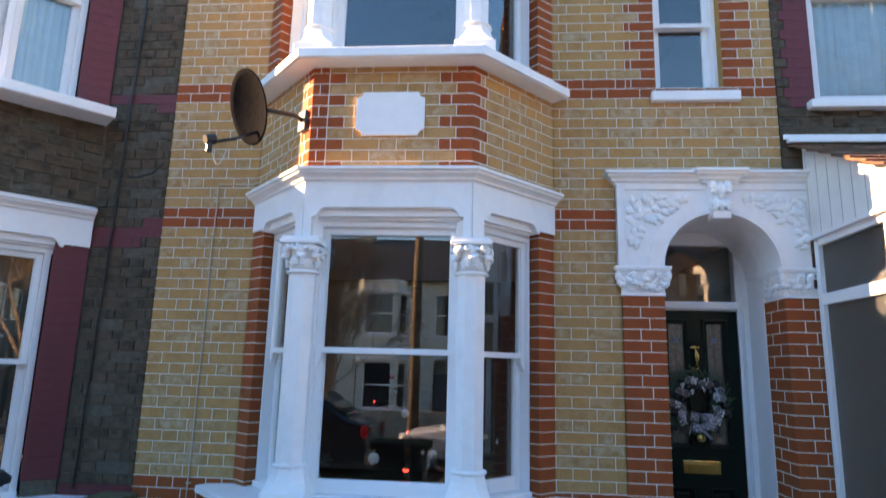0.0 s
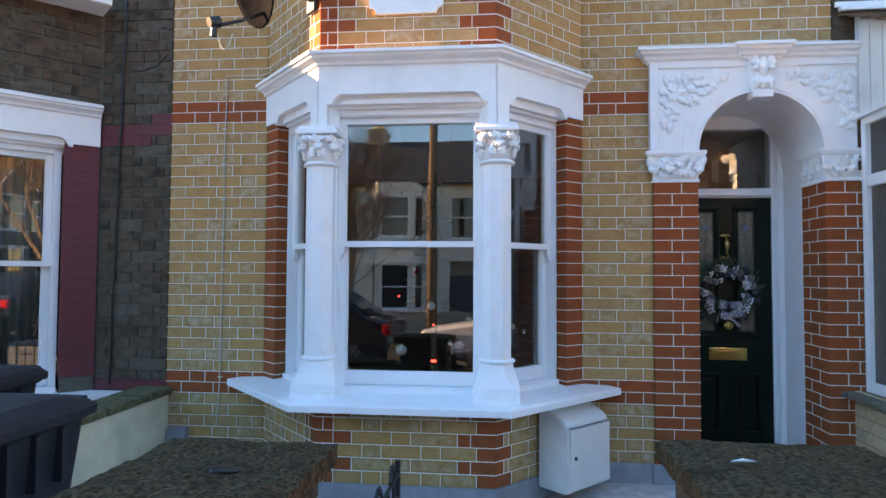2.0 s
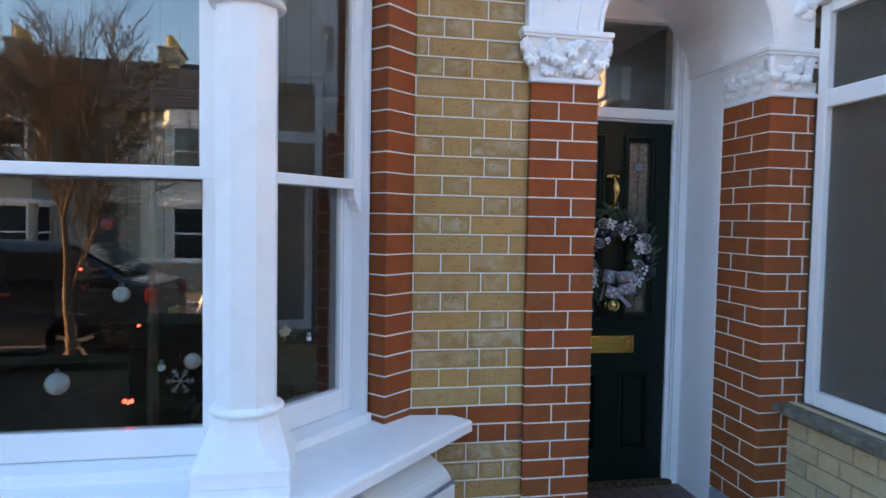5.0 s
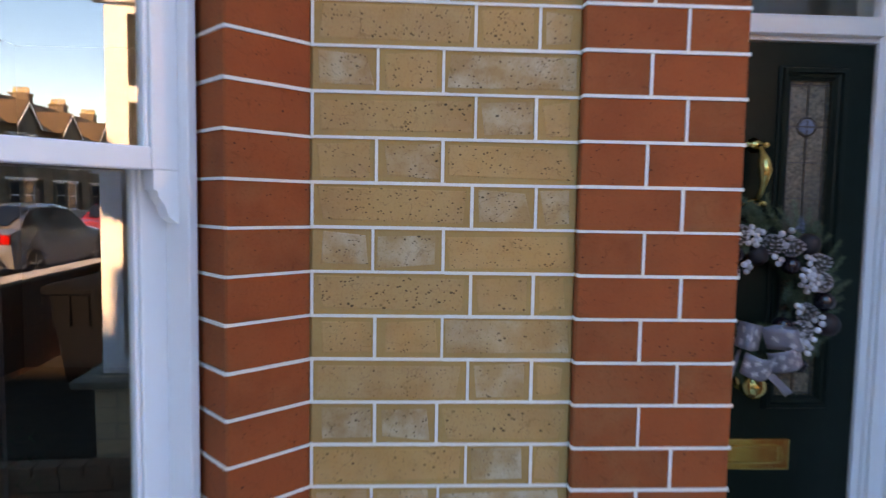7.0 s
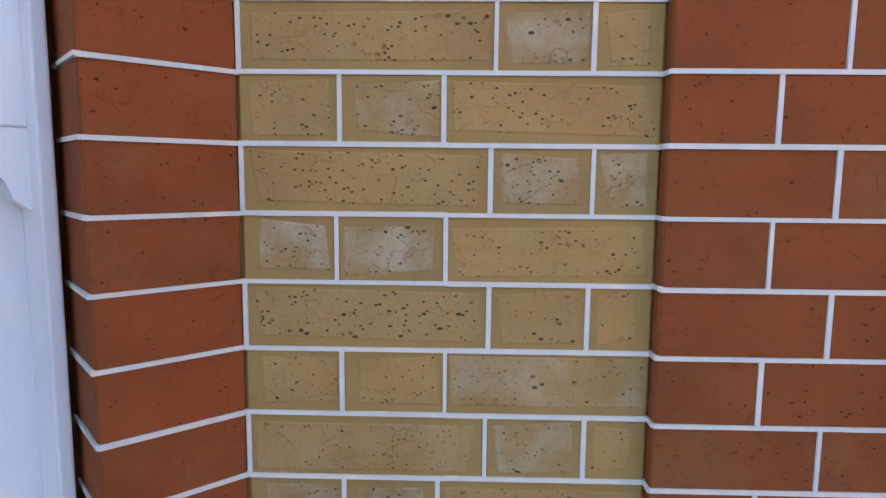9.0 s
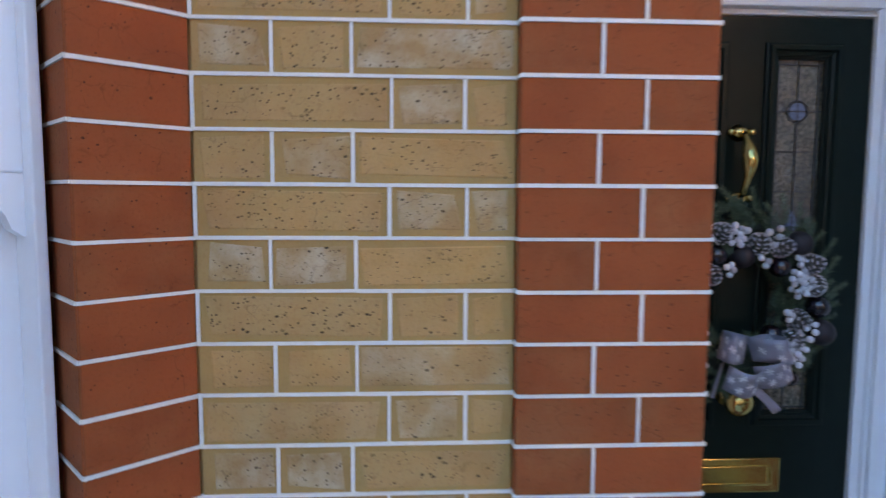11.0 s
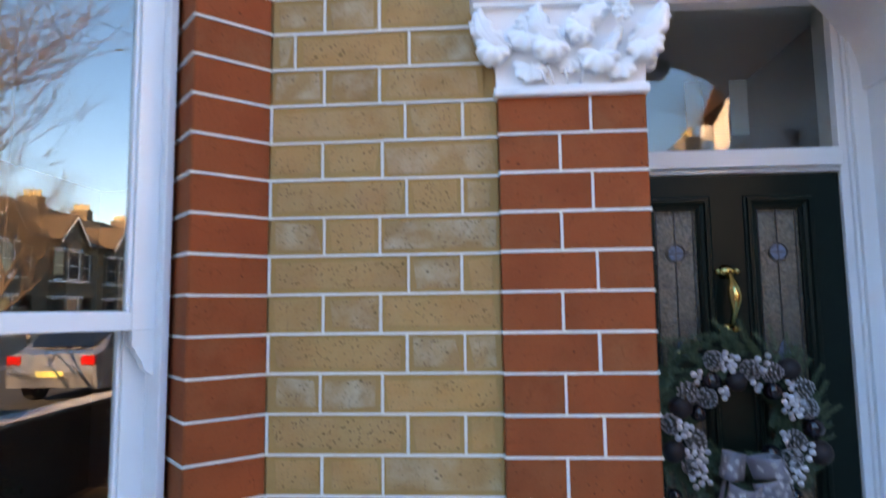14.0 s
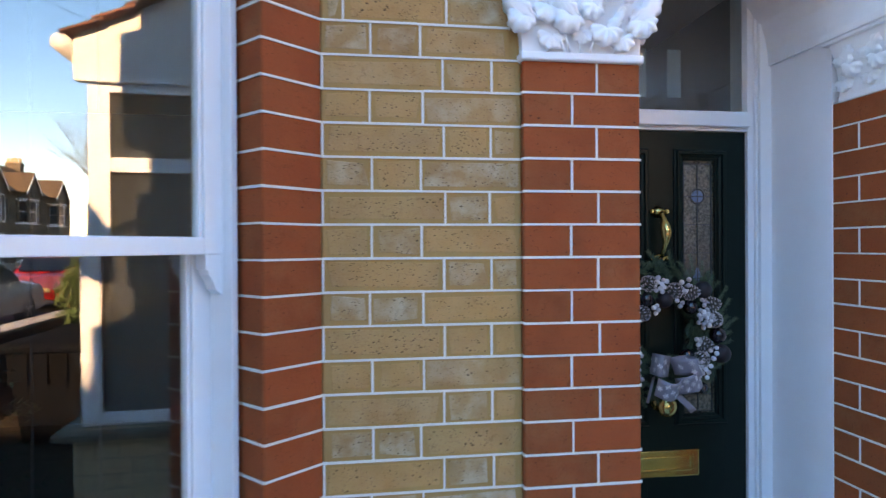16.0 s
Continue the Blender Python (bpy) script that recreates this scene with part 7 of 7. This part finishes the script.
def gate_things():
    gate_pier(-1.05, -0.56, 1.63, 2.115, 0.925)
    gate_pier(0.44, 0.98, 1.70, 2.19, 0.95)
    lw = thing("front_garden_wall", "low brick front garden wall", "garden wall")
    for x0, x1 in ((-2.4, -1.0), (1.0, 2.55)):
        bm = bmesh.new()
        box(bm, x0, x1, 1.75, 1.98, 0.0, 0.62, 0.01)
        part("body", bm, HOUSE_BRICK, lw)
        bm = bmesh.new()
        box(bm, x0, x1, 1.72, 2.01, 0.621, 0.67, 0.012)
        part("coping", bm, STONE, lw)
    g = thing("iron_gate", "black painted iron garden gate, standing open", "gate")
    bm = bmesh.new()
    x = -0.50
    for y in (2.13, 2.97):
        tube(bm, [(x, y, 0.10), (x, y, 0.62)], 0.012, 8)
    for z in (0.16, 0.46, 0.56):
        tube(bm, [(x, 2.13, z), (x, 2.97, z)], 0.009, 8)
    part("frame", bm, IRON, g)
    for k in range(7):
        bm = bmesh.new()
        y = 2.13 + 0.84 * (k + 1) / 8
        tube(bm, [(x, y, 0.16), (x, y, 0.56)], 0.007, 6)
        part("bar", bm, IRON, g)
    for k in range(3):
        bm = bmesh.new()
        cy = 2.27 + 0.28 * k
        pts = [(x, cy + (0.10 - 0.008 * t) * math.cos(t * 0.55) * 0.7, 0.565 + (0.10 - 0.008 * t) * abs(math.sin(t * 0.55)) * 0.9) for t in range(11)]
        tube(bm, pts, 0.008, 6)
        part("scroll", bm, IRON, g)
    wood = mat("weathered_brown_timber", (0.24, 0.105, 0.05), 0.75, grain=0.4, scale=20, bump=0.5, bump_scale=60, stain=(0.10, 0.045, 0.025), stain_amount=0.6, stain_scale=9)
    fence = thing("timber_fence", "low weathered brown timber rails on short posts", "fence")
    for x, y, z, drop, turn, wd, ln in ((1.25, 2.63, 0.815, 15, -10, 0.15, 0.95), (1.50, 2.83, 0.765, 12, -14, 0.12, 0.80)):
        bm = bmesh.new()
        box(bm, 0, ln, -wd / 2, wd / 2, -0.045, 0.0, 0.005)
        part("rail", bm, wood, fence, matrix=pose(x, y, z, 0, drop, turn))
        for u in (0.12, ln - 0.1):
            p = pose(x, y, z, 0, drop, turn) @ Vector((u, 0, -0.046))
            bm = bmesh.new()
            box(bm, p.x - 0.03, p.x + 0.03, p.y - 0.03, p.y + 0.03, GZ - 0.02, p.z, 0.004)
            part("post", bm, wood, fence)
    pb = thing("dark_scrap", "small dark scrap lying on the pier cap", "litter")
    bm = bmesh.new()
    ball(bm, (-0.745, 1.80, 0.932), 0.035, 2, (1.2, 0.7, 0.25))
    for v in bm.verts:
        v.co += Vector((noise.noise(v.co * 40), noise.noise(v.co * 40 + Vector((5, 5, 5))), 0)) * 0.012
    part("piece", bm, BLACK, pb)
    fl = thing("pale_scrap", "small pale scrap of foil on the pier cap", "litter")
    bm = bmesh.new()
    v = [bm.verts.new((0.57 + a, 1.93 + b, 0.962 + c)) for a, b, c in ((-0.035, 0, 0), (0, -0.012, 0.006), (0.035, 0.004, 0.001), (0.002, 0.014, 0.004))]
    bm.faces.new(v)
    w = [bm.verts.new(q.co - Vector((0, 0, 0.003))) for q in v]
    bm.faces.new(w[::-1])
    part("piece", bm, PVC, fl)


def wheelie_bin(x, y, turn, label, size=(1, 1, 1), BINPLASTIC=BINPLASTIC):
    b = thing("wheelie_bin", label, "bin", "bins beside the garden wall", matrix=pose(x, y, GZ, 0, 0, turn) @ Matrix.Diagonal((*size, 1)))
    bm = bmesh.new()
    def ring(wx, wy, z, oy=0.0):
        r, out = 0.05, []
        for sx, sy, a0 in ((1, 1, 0), (-1, 1, 90), (-1, -1, 180), (1, -1, 270)):
            for k in range(4):
                a = radians(a0 + 30 * k)
                out.append(bm.verts.new((sx * (wx / 2 - r) + r * math.cos(a), sy * (wy / 2 - r) + r * math.sin(a) + oy, z)))
        return out
    rs = [ring(0.42, 0.46, 0.06), ring(0.46, 0.52, 0.35), ring(0.53, 0.62, 0.86), ring(0.555, 0.66, 0.87), ring(0.555, 0.66, 0.905)]
    for a, c in zip(rs, rs[1:]):
        for k in range(16):
            bm.faces.new((a[k], a[(k + 1) % 16], c[(k + 1) % 16], c[k]))
    bm.faces.new(rs[0][::-1])
    bm.faces.new(rs[-1])
    body = part("body", bm, BINPLASTIC, b)
    for k in (-0.14, 0, 0.14):
        for q in ((k - 0.012, k + 0.012, -0.345, -0.24, 0.55, 0.86), (-0.29, -0.22, k - 0.012, k + 0.012, 0.6, 0.86), (0.22, 0.29, k - 0.012, k + 0.012, 0.6, 0.86)):
            bm = bmesh.new()
            box(bm, *q, 0.004)
            part("rib", bm, BINPLASTIC, body)
    bm = bmesh.new()
    rs = [ring(0.60, 0.70, 0.885), ring(0.605, 0.705, 0.925), ring(0.56, 0.66, 0.955), ring(0.40, 0.5, 0.985), ring(0.34, 0.44, 0.975)]
    for a, c in zip(rs, rs[1:]):
        for k in range(16):
            bm.faces.new((a[k], a[(k + 1) % 16], c[(k + 1) % 16], c[k]))
    bm.faces.new(rs[0][::-1])
    bm.faces.new(rs[-1])
    part("lid", bm, BINPLASTIC, b, smooth=False)
    bm = bmesh.new()
    tube(bm, [(-0.2, 0.38, 0.94), (0.2, 0.38, 0.94)], 0.016, 8)
    part("handle", bm, BINPLASTIC, b)
    for s in (-1, 1):
        bm = bmesh.new()
        lathe(bm, [(0.10, -0.02), (0.10, 0.02)], 20, pose(s * 0.24, 0.25, 0.10, 0, 90, 0))
        part("wheel", bm, RUBBER, b)
    return b


# bin plastic taken near black, with the garden's shade put into its colour
SHADED_BIN = mat("shaded_bin_plastic", (0.0035, 0.0035, 0.004), 0.9, spec=0.1, grain=0.3, scale=30, bump=0.3)


def bins():
    wheelie_bin(-2.10, 2.5, 0, "charcoal plastic wheelie bin with its lid shut", (1, 1, 0.84))
    wheelie_bin(4.3, 2.75, 4, "wheelie bin coloured as if in shade, beyond the glazed porch", (1.1, 1.0, 0.85), SHADED_BIN)
    wheelie_bin(5.1, 2.7, -6, "wheelie bin coloured as if in shade, beside the low street wall", (1.1, 1.0, 0.83), SHADED_BIN)
    wheelie_bin(-2.88, 3.2, 2, "charcoal wheelie bin standing next door behind the wall", (1, 1, 0.85))


# ---- the wreath on the door ----
def wreath():
    C = Vector((1.567, DOOR_Y - 0.04, 1.322))
    R = 0.165
    w = thing("christmas_wreath", "fir wreath with silver cones, berries and dark baubles on door", "wreath")
    fir = mat("fir_needles", (0.030, 0.075, 0.040), 0.6, random_tint=0.45)
    r = random.Random(21)
    bm = bmesh.new()
    for i in range(360):
        a = 2 * math.pi * i / 360 + r.uniform(-0.05, 0.05)
        rad = R + r.uniform(-0.05, 0.065)
        p = C + Vector((rad * math.cos(a), r.uniform(-0.03, 0.02), rad * math.sin(a)))
        t = a + math.pi / 2 * r.choice((1, 1, -1)) + r.uniform(-1.2, 0.6)
        d = Vector((math.cos(t), r.uniform(-0.5, 0.1), math.sin(t))).normalized()
        L = r.uniform(0.04, 0.08)
        side = d.cross(Vector((0, 1, 0))).normalized()
        up = side.cross(d)
        for k in range(20):
            u = k / 20
            q = p + d * L * u
            for s in (-1, 1):
                nd = (side * s * 0.8 + d * 0.65 + up * r.uniform(-0.5, 0.5)).normalized()
                ln = 0.020 * (1 - 0.4 * u)
                v = [bm.verts.new(q + d * 0.0018), bm.verts.new(q - d * 0.0018), bm.verts.new(q + nd * ln)]
                bm.faces.new(v)
    part("fir_ring", bm, fir, w, "dark green fir sprigs")
    bm = bmesh.new()
    # near-black core ring, coloured as the shade deep between the sprigs
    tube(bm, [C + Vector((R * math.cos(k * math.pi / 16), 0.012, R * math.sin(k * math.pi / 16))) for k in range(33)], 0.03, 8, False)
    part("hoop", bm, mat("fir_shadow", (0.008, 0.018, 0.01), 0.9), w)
    silver = mat("silver_frosted_cone", (0.52, 0.52, 0.55), 0.4, metal=0.3, grain=0.4, scale=120, bump=0.3)
    scale_dark = mat("dark_cone_scale", (0.13, 0.12, 0.115), 0.6, grain=0.3, scale=90)
    plum = mat("dark_plum_bauble", (0.016, 0.008, 0.013), 0.1, coat=0.5)
    matte = mat("matte_plum_bauble", (0.018, 0.011, 0.015), 0.6)
    berry = mat("white_berry", (0.60, 0.60, 0.63), 0.3, random_tint=0.35)
    def at(deg, rad, out):
        return C + Vector((rad * math.cos(radians(deg)), -out, rad * math.sin(radians(deg))))
    # cones of overlapping scales
    for deg, rad in ((109, 0.166), (73, 0.138), (54, 0.156), (150, 0.148), (143, 0.098), (26, 0.188), (10, 0.184), (-20, 0.152), (-36, 0.166), (204, 0.124), (224, 0.172), (183, 0.176), (-60, 0.21)):
        p = at(deg, rad, 0.04)
        face = Vector((r.uniform(-0.7, 0.7), -1, r.uniform(-0.7, 0.7))).normalized()
        m = Matrix.Translation(p) @ face.to_track_quat("Z", "Y").to_matrix().to_4x4()
        bm = bmesh.new()
        for ring_i in range(6):
            n = (10, 10, 9, 8, 6, 4)[ring_i]
            rr = (0.019, 0.0225, 0.0215, 0.018, 0.013, 0.006)[ring_i]
            for k in range(n):
                ang = 2 * math.pi * (k + 0.5 * (ring_i % 2)) / n
                mm = m @ Matrix.Translation((rr * math.cos(ang), rr * math.sin(ang), -0.012 + 0.008 * ring_i)) @ Matrix.Rotation(ang, 4, "Z") @ Matrix.Rotation(radians(-25 - 8 * ring_i), 4, "Y")
                box(bm, -0.006, 0.0052, -0.0050, 0.0050, -0.0011, 0.0011, 0, mm)
                box(bm, 0.0042, 0.0070, -0.0040, 0.0040, -0.0016, 0.0016, 0, mm, 1)
        ball(bm, p, 0.011, 1)
        part("pine_cone", bm, [scale_dark, silver], w, "silver frosted pine cone")
    for deg, rad, size, shine in ((43, 0.196, 0.030, 0), (121, 0.122, 0.027, 1), (88, 0.102, 0.028, 0), (38, 0.124, 0.025, 1), (170, 0.102, 0.022, 1), (167, 0.150, 0.031, 0), (206, 0.188, 0.031, 0), (-6, 0.198, 0.028, 1), (-22, 0.226, 0.032, 0), (-47, 0.122, 0.025, 1), (-55, 0.242, 0.019, 1), (229, 0.262, 0.018, 1)):
        bm = bmesh.new()
        ball(bm, at(deg, rad, 0.035), size, 3)
        part("bauble", bm, plum if shine else matte, w, "dark plum bauble", smooth=True)
    # berries in clusters
    for deg, rad, n, spread in ((98, 0.158, 8, 0.022), (66, 0.165, 3, 0.02), (133, 0.158, 3, 0.014), (118, 0.082, 3, 0.012), (63, 0.105, 2, 0.01), (16, 0.146, 12, 0.026), (35, 0.165, 2, 0.01), (-25, 0.185, 4, 0.02), (-45, 0.185, 9, 0.026), (-18, 0.118, 2, 0.01), (189, 0.153, 7, 0.02), (218, 0.145, 8, 0.024), (233, 0.18, 6, 0.024)):
        c0 = at(deg, rad, 0.052)
        n = round(n * 1.35)
        for k in range(n):
            a = k * 2.4
            q = c0 + Vector((math.cos(a), 0, math.sin(a))) * spread * 1.3 * math.sqrt((k + 0.5) / n) + Vector((0, r.uniform(-0.006, 0.004) - 0.006 * (1 - k / n), 0))
            bm = bmesh.new()
            ball(bm, q, r.uniform(0.0074, 0.0090), 2)
            part("berry", bm, berry, w, smooth=True)
    # bow of wide ribbon
    rib = mat("silver_ribbon", (0.27, 0.265, 0.31), 0.4, metal=0.2, grain=0.15, scale=30, bump=0.1)
    B = C + Vector((0.0, -0.062, -0.135))
    bmr = bmesh.new()
    flakes = bmesh.new()
    def strip(fn, n, wd, flake=2):
        """A ribbon: fn(u) gives its middle and the direction across."""
        rows = []
        for i in range(n + 1):
            p, s = fn(i / n)
            rows.append([bmr.verts.new(p + s.normalized() * wd * (j / 4 - 0.5)) for j in range(5)])
        for a, b in zip(rows, rows[1:]):
            for j in range(4):
                bmr.faces.new((a[j], a[j + 1], b[j + 1], b[j]))
        if flake:
            for i in range(1, n, flake):
                a, b = rows[i], rows[i + 1]
                for j in ((1, 3) if (i // flake) % 2 else (2,)):
                    d1, d2 = (a[j].co - b[j].co).normalized(), (a[4].co - a[0].co).normalized()
                    nn = d1.cross(d2).normalized()
                    if nn.y > 0:
                        nn = -nn
                    for t in range(3):
                        e = (d1 * math.cos(t * math.pi / 3) + d2 * math.sin(t * math.pi / 3)) * 0.0092
                        f = nn.cross(e).normalized() * 0.0017
                        o = a[j].co + nn * 0.0022
                        flakes.faces.new([flakes.verts.new(q) for q in (o - e - f, o + e - f, o + e + f, o - e + f)])
    def loop(reach, rise, wd, sgn, across):
        """A puffed loop whose broad front faces outwards."""
        strip(lambda u: (B + Vector((sgn * (0.004 + reach * math.sin(math.pi * u) ** 0.8), -0.022 - 0.034 * math.sin(2 * math.pi * u) - 0.012 * math.sin(math.pi * u), 0.022 + rise * math.sin(math.pi * u))), Vector(across)), 16, wd)
    loop(0.062, 0.012, 0.066, -1, (0.22, 0.12, 1))
    loop(0.084, 0.004, 0.058, 1, (-0.30, 0.1, 1))
    strip(lambda u: (B + Vector((-0.062 + 0.085 * u, -0.045 - 0.026 * math.sin(math.pi * u), -0.036 - 0.016 * math.sin(math.pi * u))), Vector((0.16, -0.2, 1))), 10, 0.060)
    strip(lambda u: (B + Vector((0.012 + 0.082 * u, -0.040 - 0.026 * math.sin(math.pi * u), -0.040 + 0.024 * u)), Vector((-0.35, -0.1, 0.95))), 10, 0.058)
    strip(lambda u: (B + Vector((-0.058 - 0.022 * u, -0.018, -0.01 - 0.085 * u)), Vector((1, 0.6, 0.2 - 0.4 * u))), 6, 0.016, 0)
    strip(lambda u: (B + Vector((0.012 + 0.062 * u, -0.03 - 0.008 * math.sin(3 * u), -0.066 - 0.060 * u)), Vector((1, 0.5 * math.sin(4 * u), 0.8))), 8, 0.022, 0)
    bo = part("bow", bmr, rib, w, "grey satin ribbon bow", smooth=True)
    sm = bo.modifiers.new("thick", "SOLIDIFY")
    sm.thickness = 0.0015
    fl = part("snowflake", flakes, berry, bo, "white snowflake print")
    fl["kind"] = "stuff"
    fs = fl.modifiers.new("thick", "SOLIDIFY")
    fs.thickness = 0.0008


# ---- behind the panes ----
def christmas_tree():
    t = thing("christmas_tree", "dark green Christmas tree with baubles and red lights inside the bay", "christmas tree", matrix=pose(-0.55, 4.72, 0.26))
    fir = bpy.data.materials["fir_needles"]
    r = random.Random(31)
    bm = bmesh.new()
    tube(bm, [(0, 0, 0), (0, 0, 1.9)], [0.03, 0.008], 8)
    part("stem", bm, BARK, t)
    bm = bmesh.new()
    for i in range(330):
        z = 0.25 + 1.6 * r.random() ** 1.2
        rad = 0.46 * (1 - (z - 0.2) / 1.8)
        a = r.uniform(0, 6.283)
        d = Vector((math.cos(a), math.sin(a), r.uniform(-0.25, 0.15))).normalized()
        p = Vector((0, 0, z)) + d * rad * 0.25
        side = d.cross(Vector((0, 0, 1))).normalized()
        for k in range(14):
            q = p + d * rad * 0.8 * k / 14
            for s in (-1, 1):
                nd = (side * s + d * 0.6 + Vector((0, 0, r.uniform(-0.4, 0.4)))).normalized()
                v = [bm.verts.new(q + d * 0.003), bm.verts.new(q - d * 0.003), bm.verts.new(q + nd * 0.035)]
                bm.faces.new(v)
    part("branches", bm, fir, t)
    white = mat("pearl_bauble", (0.62, 0.62, 0.6), 0.3)
    red = mat("red_bauble", (0.35, 0.01, 0.012), 0.2)
    for k in range(3):
        z = 0.35 + 0.9 * r.random()
        rad = 0.46 * (1 - (z - 0.2) / 1.8) * 0.95
        a = r.uniform(math.pi, 2 * math.pi)
        bm = bmesh.new()
        ball(bm, (rad * math.cos(a), rad * math.sin(a), z), r.uniform(0.018, 0.034), 2)
        part("bauble", bm, white if k % 3 else red, t, "pearl white or red bauble", smooth=True)
    glow = glow_mat("red_fairy_light", (1.0, 0.05, 0.05), 2.2)
    for k in range(4):
        z = 0.3 + 0.9 * r.random()
        rad = 0.46 * (1 - (z - 0.2) / 1.8)
        a = r.uniform(math.pi, 2 * math.pi)
        bm = bmesh.new()
        ball(bm, (rad * math.cos(a), rad * math.sin(a), z), 0.006, 1)
        part("fairy_light", bm, glow, t, "tiny red light")


def hanging_ornaments():
    """Ornaments that hang close behind the lower sashes."""
    white = bpy.data.materials["pearl_bauble"]
    for x, y, z, s in ((-0.70, 4.2, 0.942, 0.036), (-0.508, 4.2, 1.226, 0.026), (-0.388, 4.2, 0.986, 0.013), (0.08, 4.264, 1.06, 0.009)):
        o = thing("hanging_bauble", "pearl white bauble hanging behind the window", "bauble", "baubles behind the window", matrix=pose(x, y, z))
        bm = bmesh.new()
        ball(bm, (0, 0, 0), s, 3)
        part("ball", bm, white, o, smooth=True)
        bm = bmesh.new()
        lathe(bm, [(0.007, s - 0.002), (0.007, s + 0.012)], 10)
        part("cap", bm, GREY_METAL, o)
        bm = bmesh.new()
        tube(bm, [(0, 0, s + 0.01), (0, 0, 2.36 - z)], 0.0008, 4)
        part("thread", bm, BLACK, o)
    glow = bpy.data.materials["red_fairy_light"]
    for x, z in ((-0.49, 0.878), (-0.62, 1.252), (-0.845, 1.226)):
        o = thing("red_light_ornament", "small glowing red ornament hanging behind the window", "ornament", "red lights behind the window", matrix=pose(x, 4.2, z))
        bm = bmesh.new()
        for k in range(3):
            ball(bm, ((k - 1) * 0.011, 0, -0.004 * (k % 2)), 0.0075, 1, (0.8, 0.8, 1.2))
        part("bulb", bm, glow if z < 1 else bpy.data.materials["red_bauble"], o, smooth=True)
        bm = bmesh.new()
        tube(bm, [(0, 0, 0.005), (0, 0, 2.36 - z)], 0.0008, 4)
        part("thread", bm, BLACK, o)
    for (x, y, z, turn) in ((0.003, 4.182, 1.096, 48),):
        o = thing("leaf_ornament", "pale leaf-shaped ornament behind the window", "ornament", matrix=pose(x, y, z, 0, 0, turn))
        bm = bmesh.new()
        half = [(0, 1.0), (0.13, 0.60), (0.36, 0.74), (0.31, 0.42), (0.76, 0.60), (0.64, 0.34), (0.95, 0.20), (0.54, -0.06), (0.60, -0.32), (0.10, -0.24), (0.05, -0.75)]
        pts = [(0.034 * px, 0.034 * pz) for px, pz in half] + [(-0.034 * px, 0.034 * pz) for px, pz in half[:0:-1]]
        plate(bm, pts[::-1], -0.002, 0.002)
        part("leaf", bm, mat("dry_leaf_card", (0.22, 0.19, 0.13), 0.7, grain=0.3, scale=60), o)
        bm = bmesh.new()
        tube(bm, [(0, 0, 0.03), (0, 0, 2.36 - z)], 0.0008, 4)
        part("thread", bm, BLACK, o)
    for x, z in ((-1.01, 0.925), (-0.33, 0.94)):
        o = thing("snowflake_ornament", "silver snowflake ornament hanging behind the window", "ornament", "snowflakes behind the window", matrix=pose(x, 4.2, z))
        bm = bmesh.new()
        for k in range(6):
            c, q = math.cos(k * math.pi / 3), math.sin(k * math.pi / 3)
            tube(bm, [(0, 0, 0), (0.045 * c, 0, 0.045 * q)], 0.0022, 5)
            for s in (-1, 1):
                t = k * math.pi / 3 + s * 0.8
                for u in (0.018, 0.031):
                    tube(bm, [(u * c, 0, u * q), (u * c + 0.014 * math.cos(t), 0, u * q + 0.014 * math.sin(t))], 0.0017, 5)
        part("flake", bm, GREY_METAL, o)
        bm = bmesh.new()
        tube(bm, [(0, 0, 0.045), (0, 0, 2.36 - z)], 0.0008, 4)
        part("thread", bm, BLACK, o)


def curtains():
    cloth = mat("pale_blue_curtain", (0.42, 0.52, 0.56), 0.9, grain=0.1, scale=15)
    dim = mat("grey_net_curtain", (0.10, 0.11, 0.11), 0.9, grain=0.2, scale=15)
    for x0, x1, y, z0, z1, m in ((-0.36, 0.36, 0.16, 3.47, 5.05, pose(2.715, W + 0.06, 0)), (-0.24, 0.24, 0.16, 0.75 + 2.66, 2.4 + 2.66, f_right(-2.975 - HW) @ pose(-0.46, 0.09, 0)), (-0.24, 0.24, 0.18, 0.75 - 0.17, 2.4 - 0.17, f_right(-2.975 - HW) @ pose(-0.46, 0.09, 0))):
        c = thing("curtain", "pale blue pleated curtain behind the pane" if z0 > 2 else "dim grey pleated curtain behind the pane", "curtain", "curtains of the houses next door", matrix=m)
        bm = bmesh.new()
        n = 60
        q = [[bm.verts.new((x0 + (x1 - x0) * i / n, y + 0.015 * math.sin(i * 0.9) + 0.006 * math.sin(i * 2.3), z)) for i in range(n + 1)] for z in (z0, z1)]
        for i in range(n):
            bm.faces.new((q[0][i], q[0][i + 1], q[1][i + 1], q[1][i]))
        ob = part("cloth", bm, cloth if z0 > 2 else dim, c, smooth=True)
        sm = ob.modifiers.new("thick", "SOLIDIFY")
        sm.thickness = 0.002


# ---- build ----
ground()
roof_main()
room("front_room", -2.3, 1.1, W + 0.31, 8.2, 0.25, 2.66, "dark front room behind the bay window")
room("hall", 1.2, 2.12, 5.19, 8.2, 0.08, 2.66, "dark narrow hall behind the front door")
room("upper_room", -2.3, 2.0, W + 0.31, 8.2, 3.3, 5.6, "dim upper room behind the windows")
upper_partition()
bay()
arch_surround()
front_door()
porch_floor()
upper_small_window()
neighbour_bay()
extension()
low_divider()
street()
plaque()
satellite_dish()
wall_cables()
gas_box()
party_wall()
bins()
wreath()
christmas_tree()
hanging_ornaments()
curtains()
gate_things()
wall_front()
piers()
wall_neighbour()
wall_right()
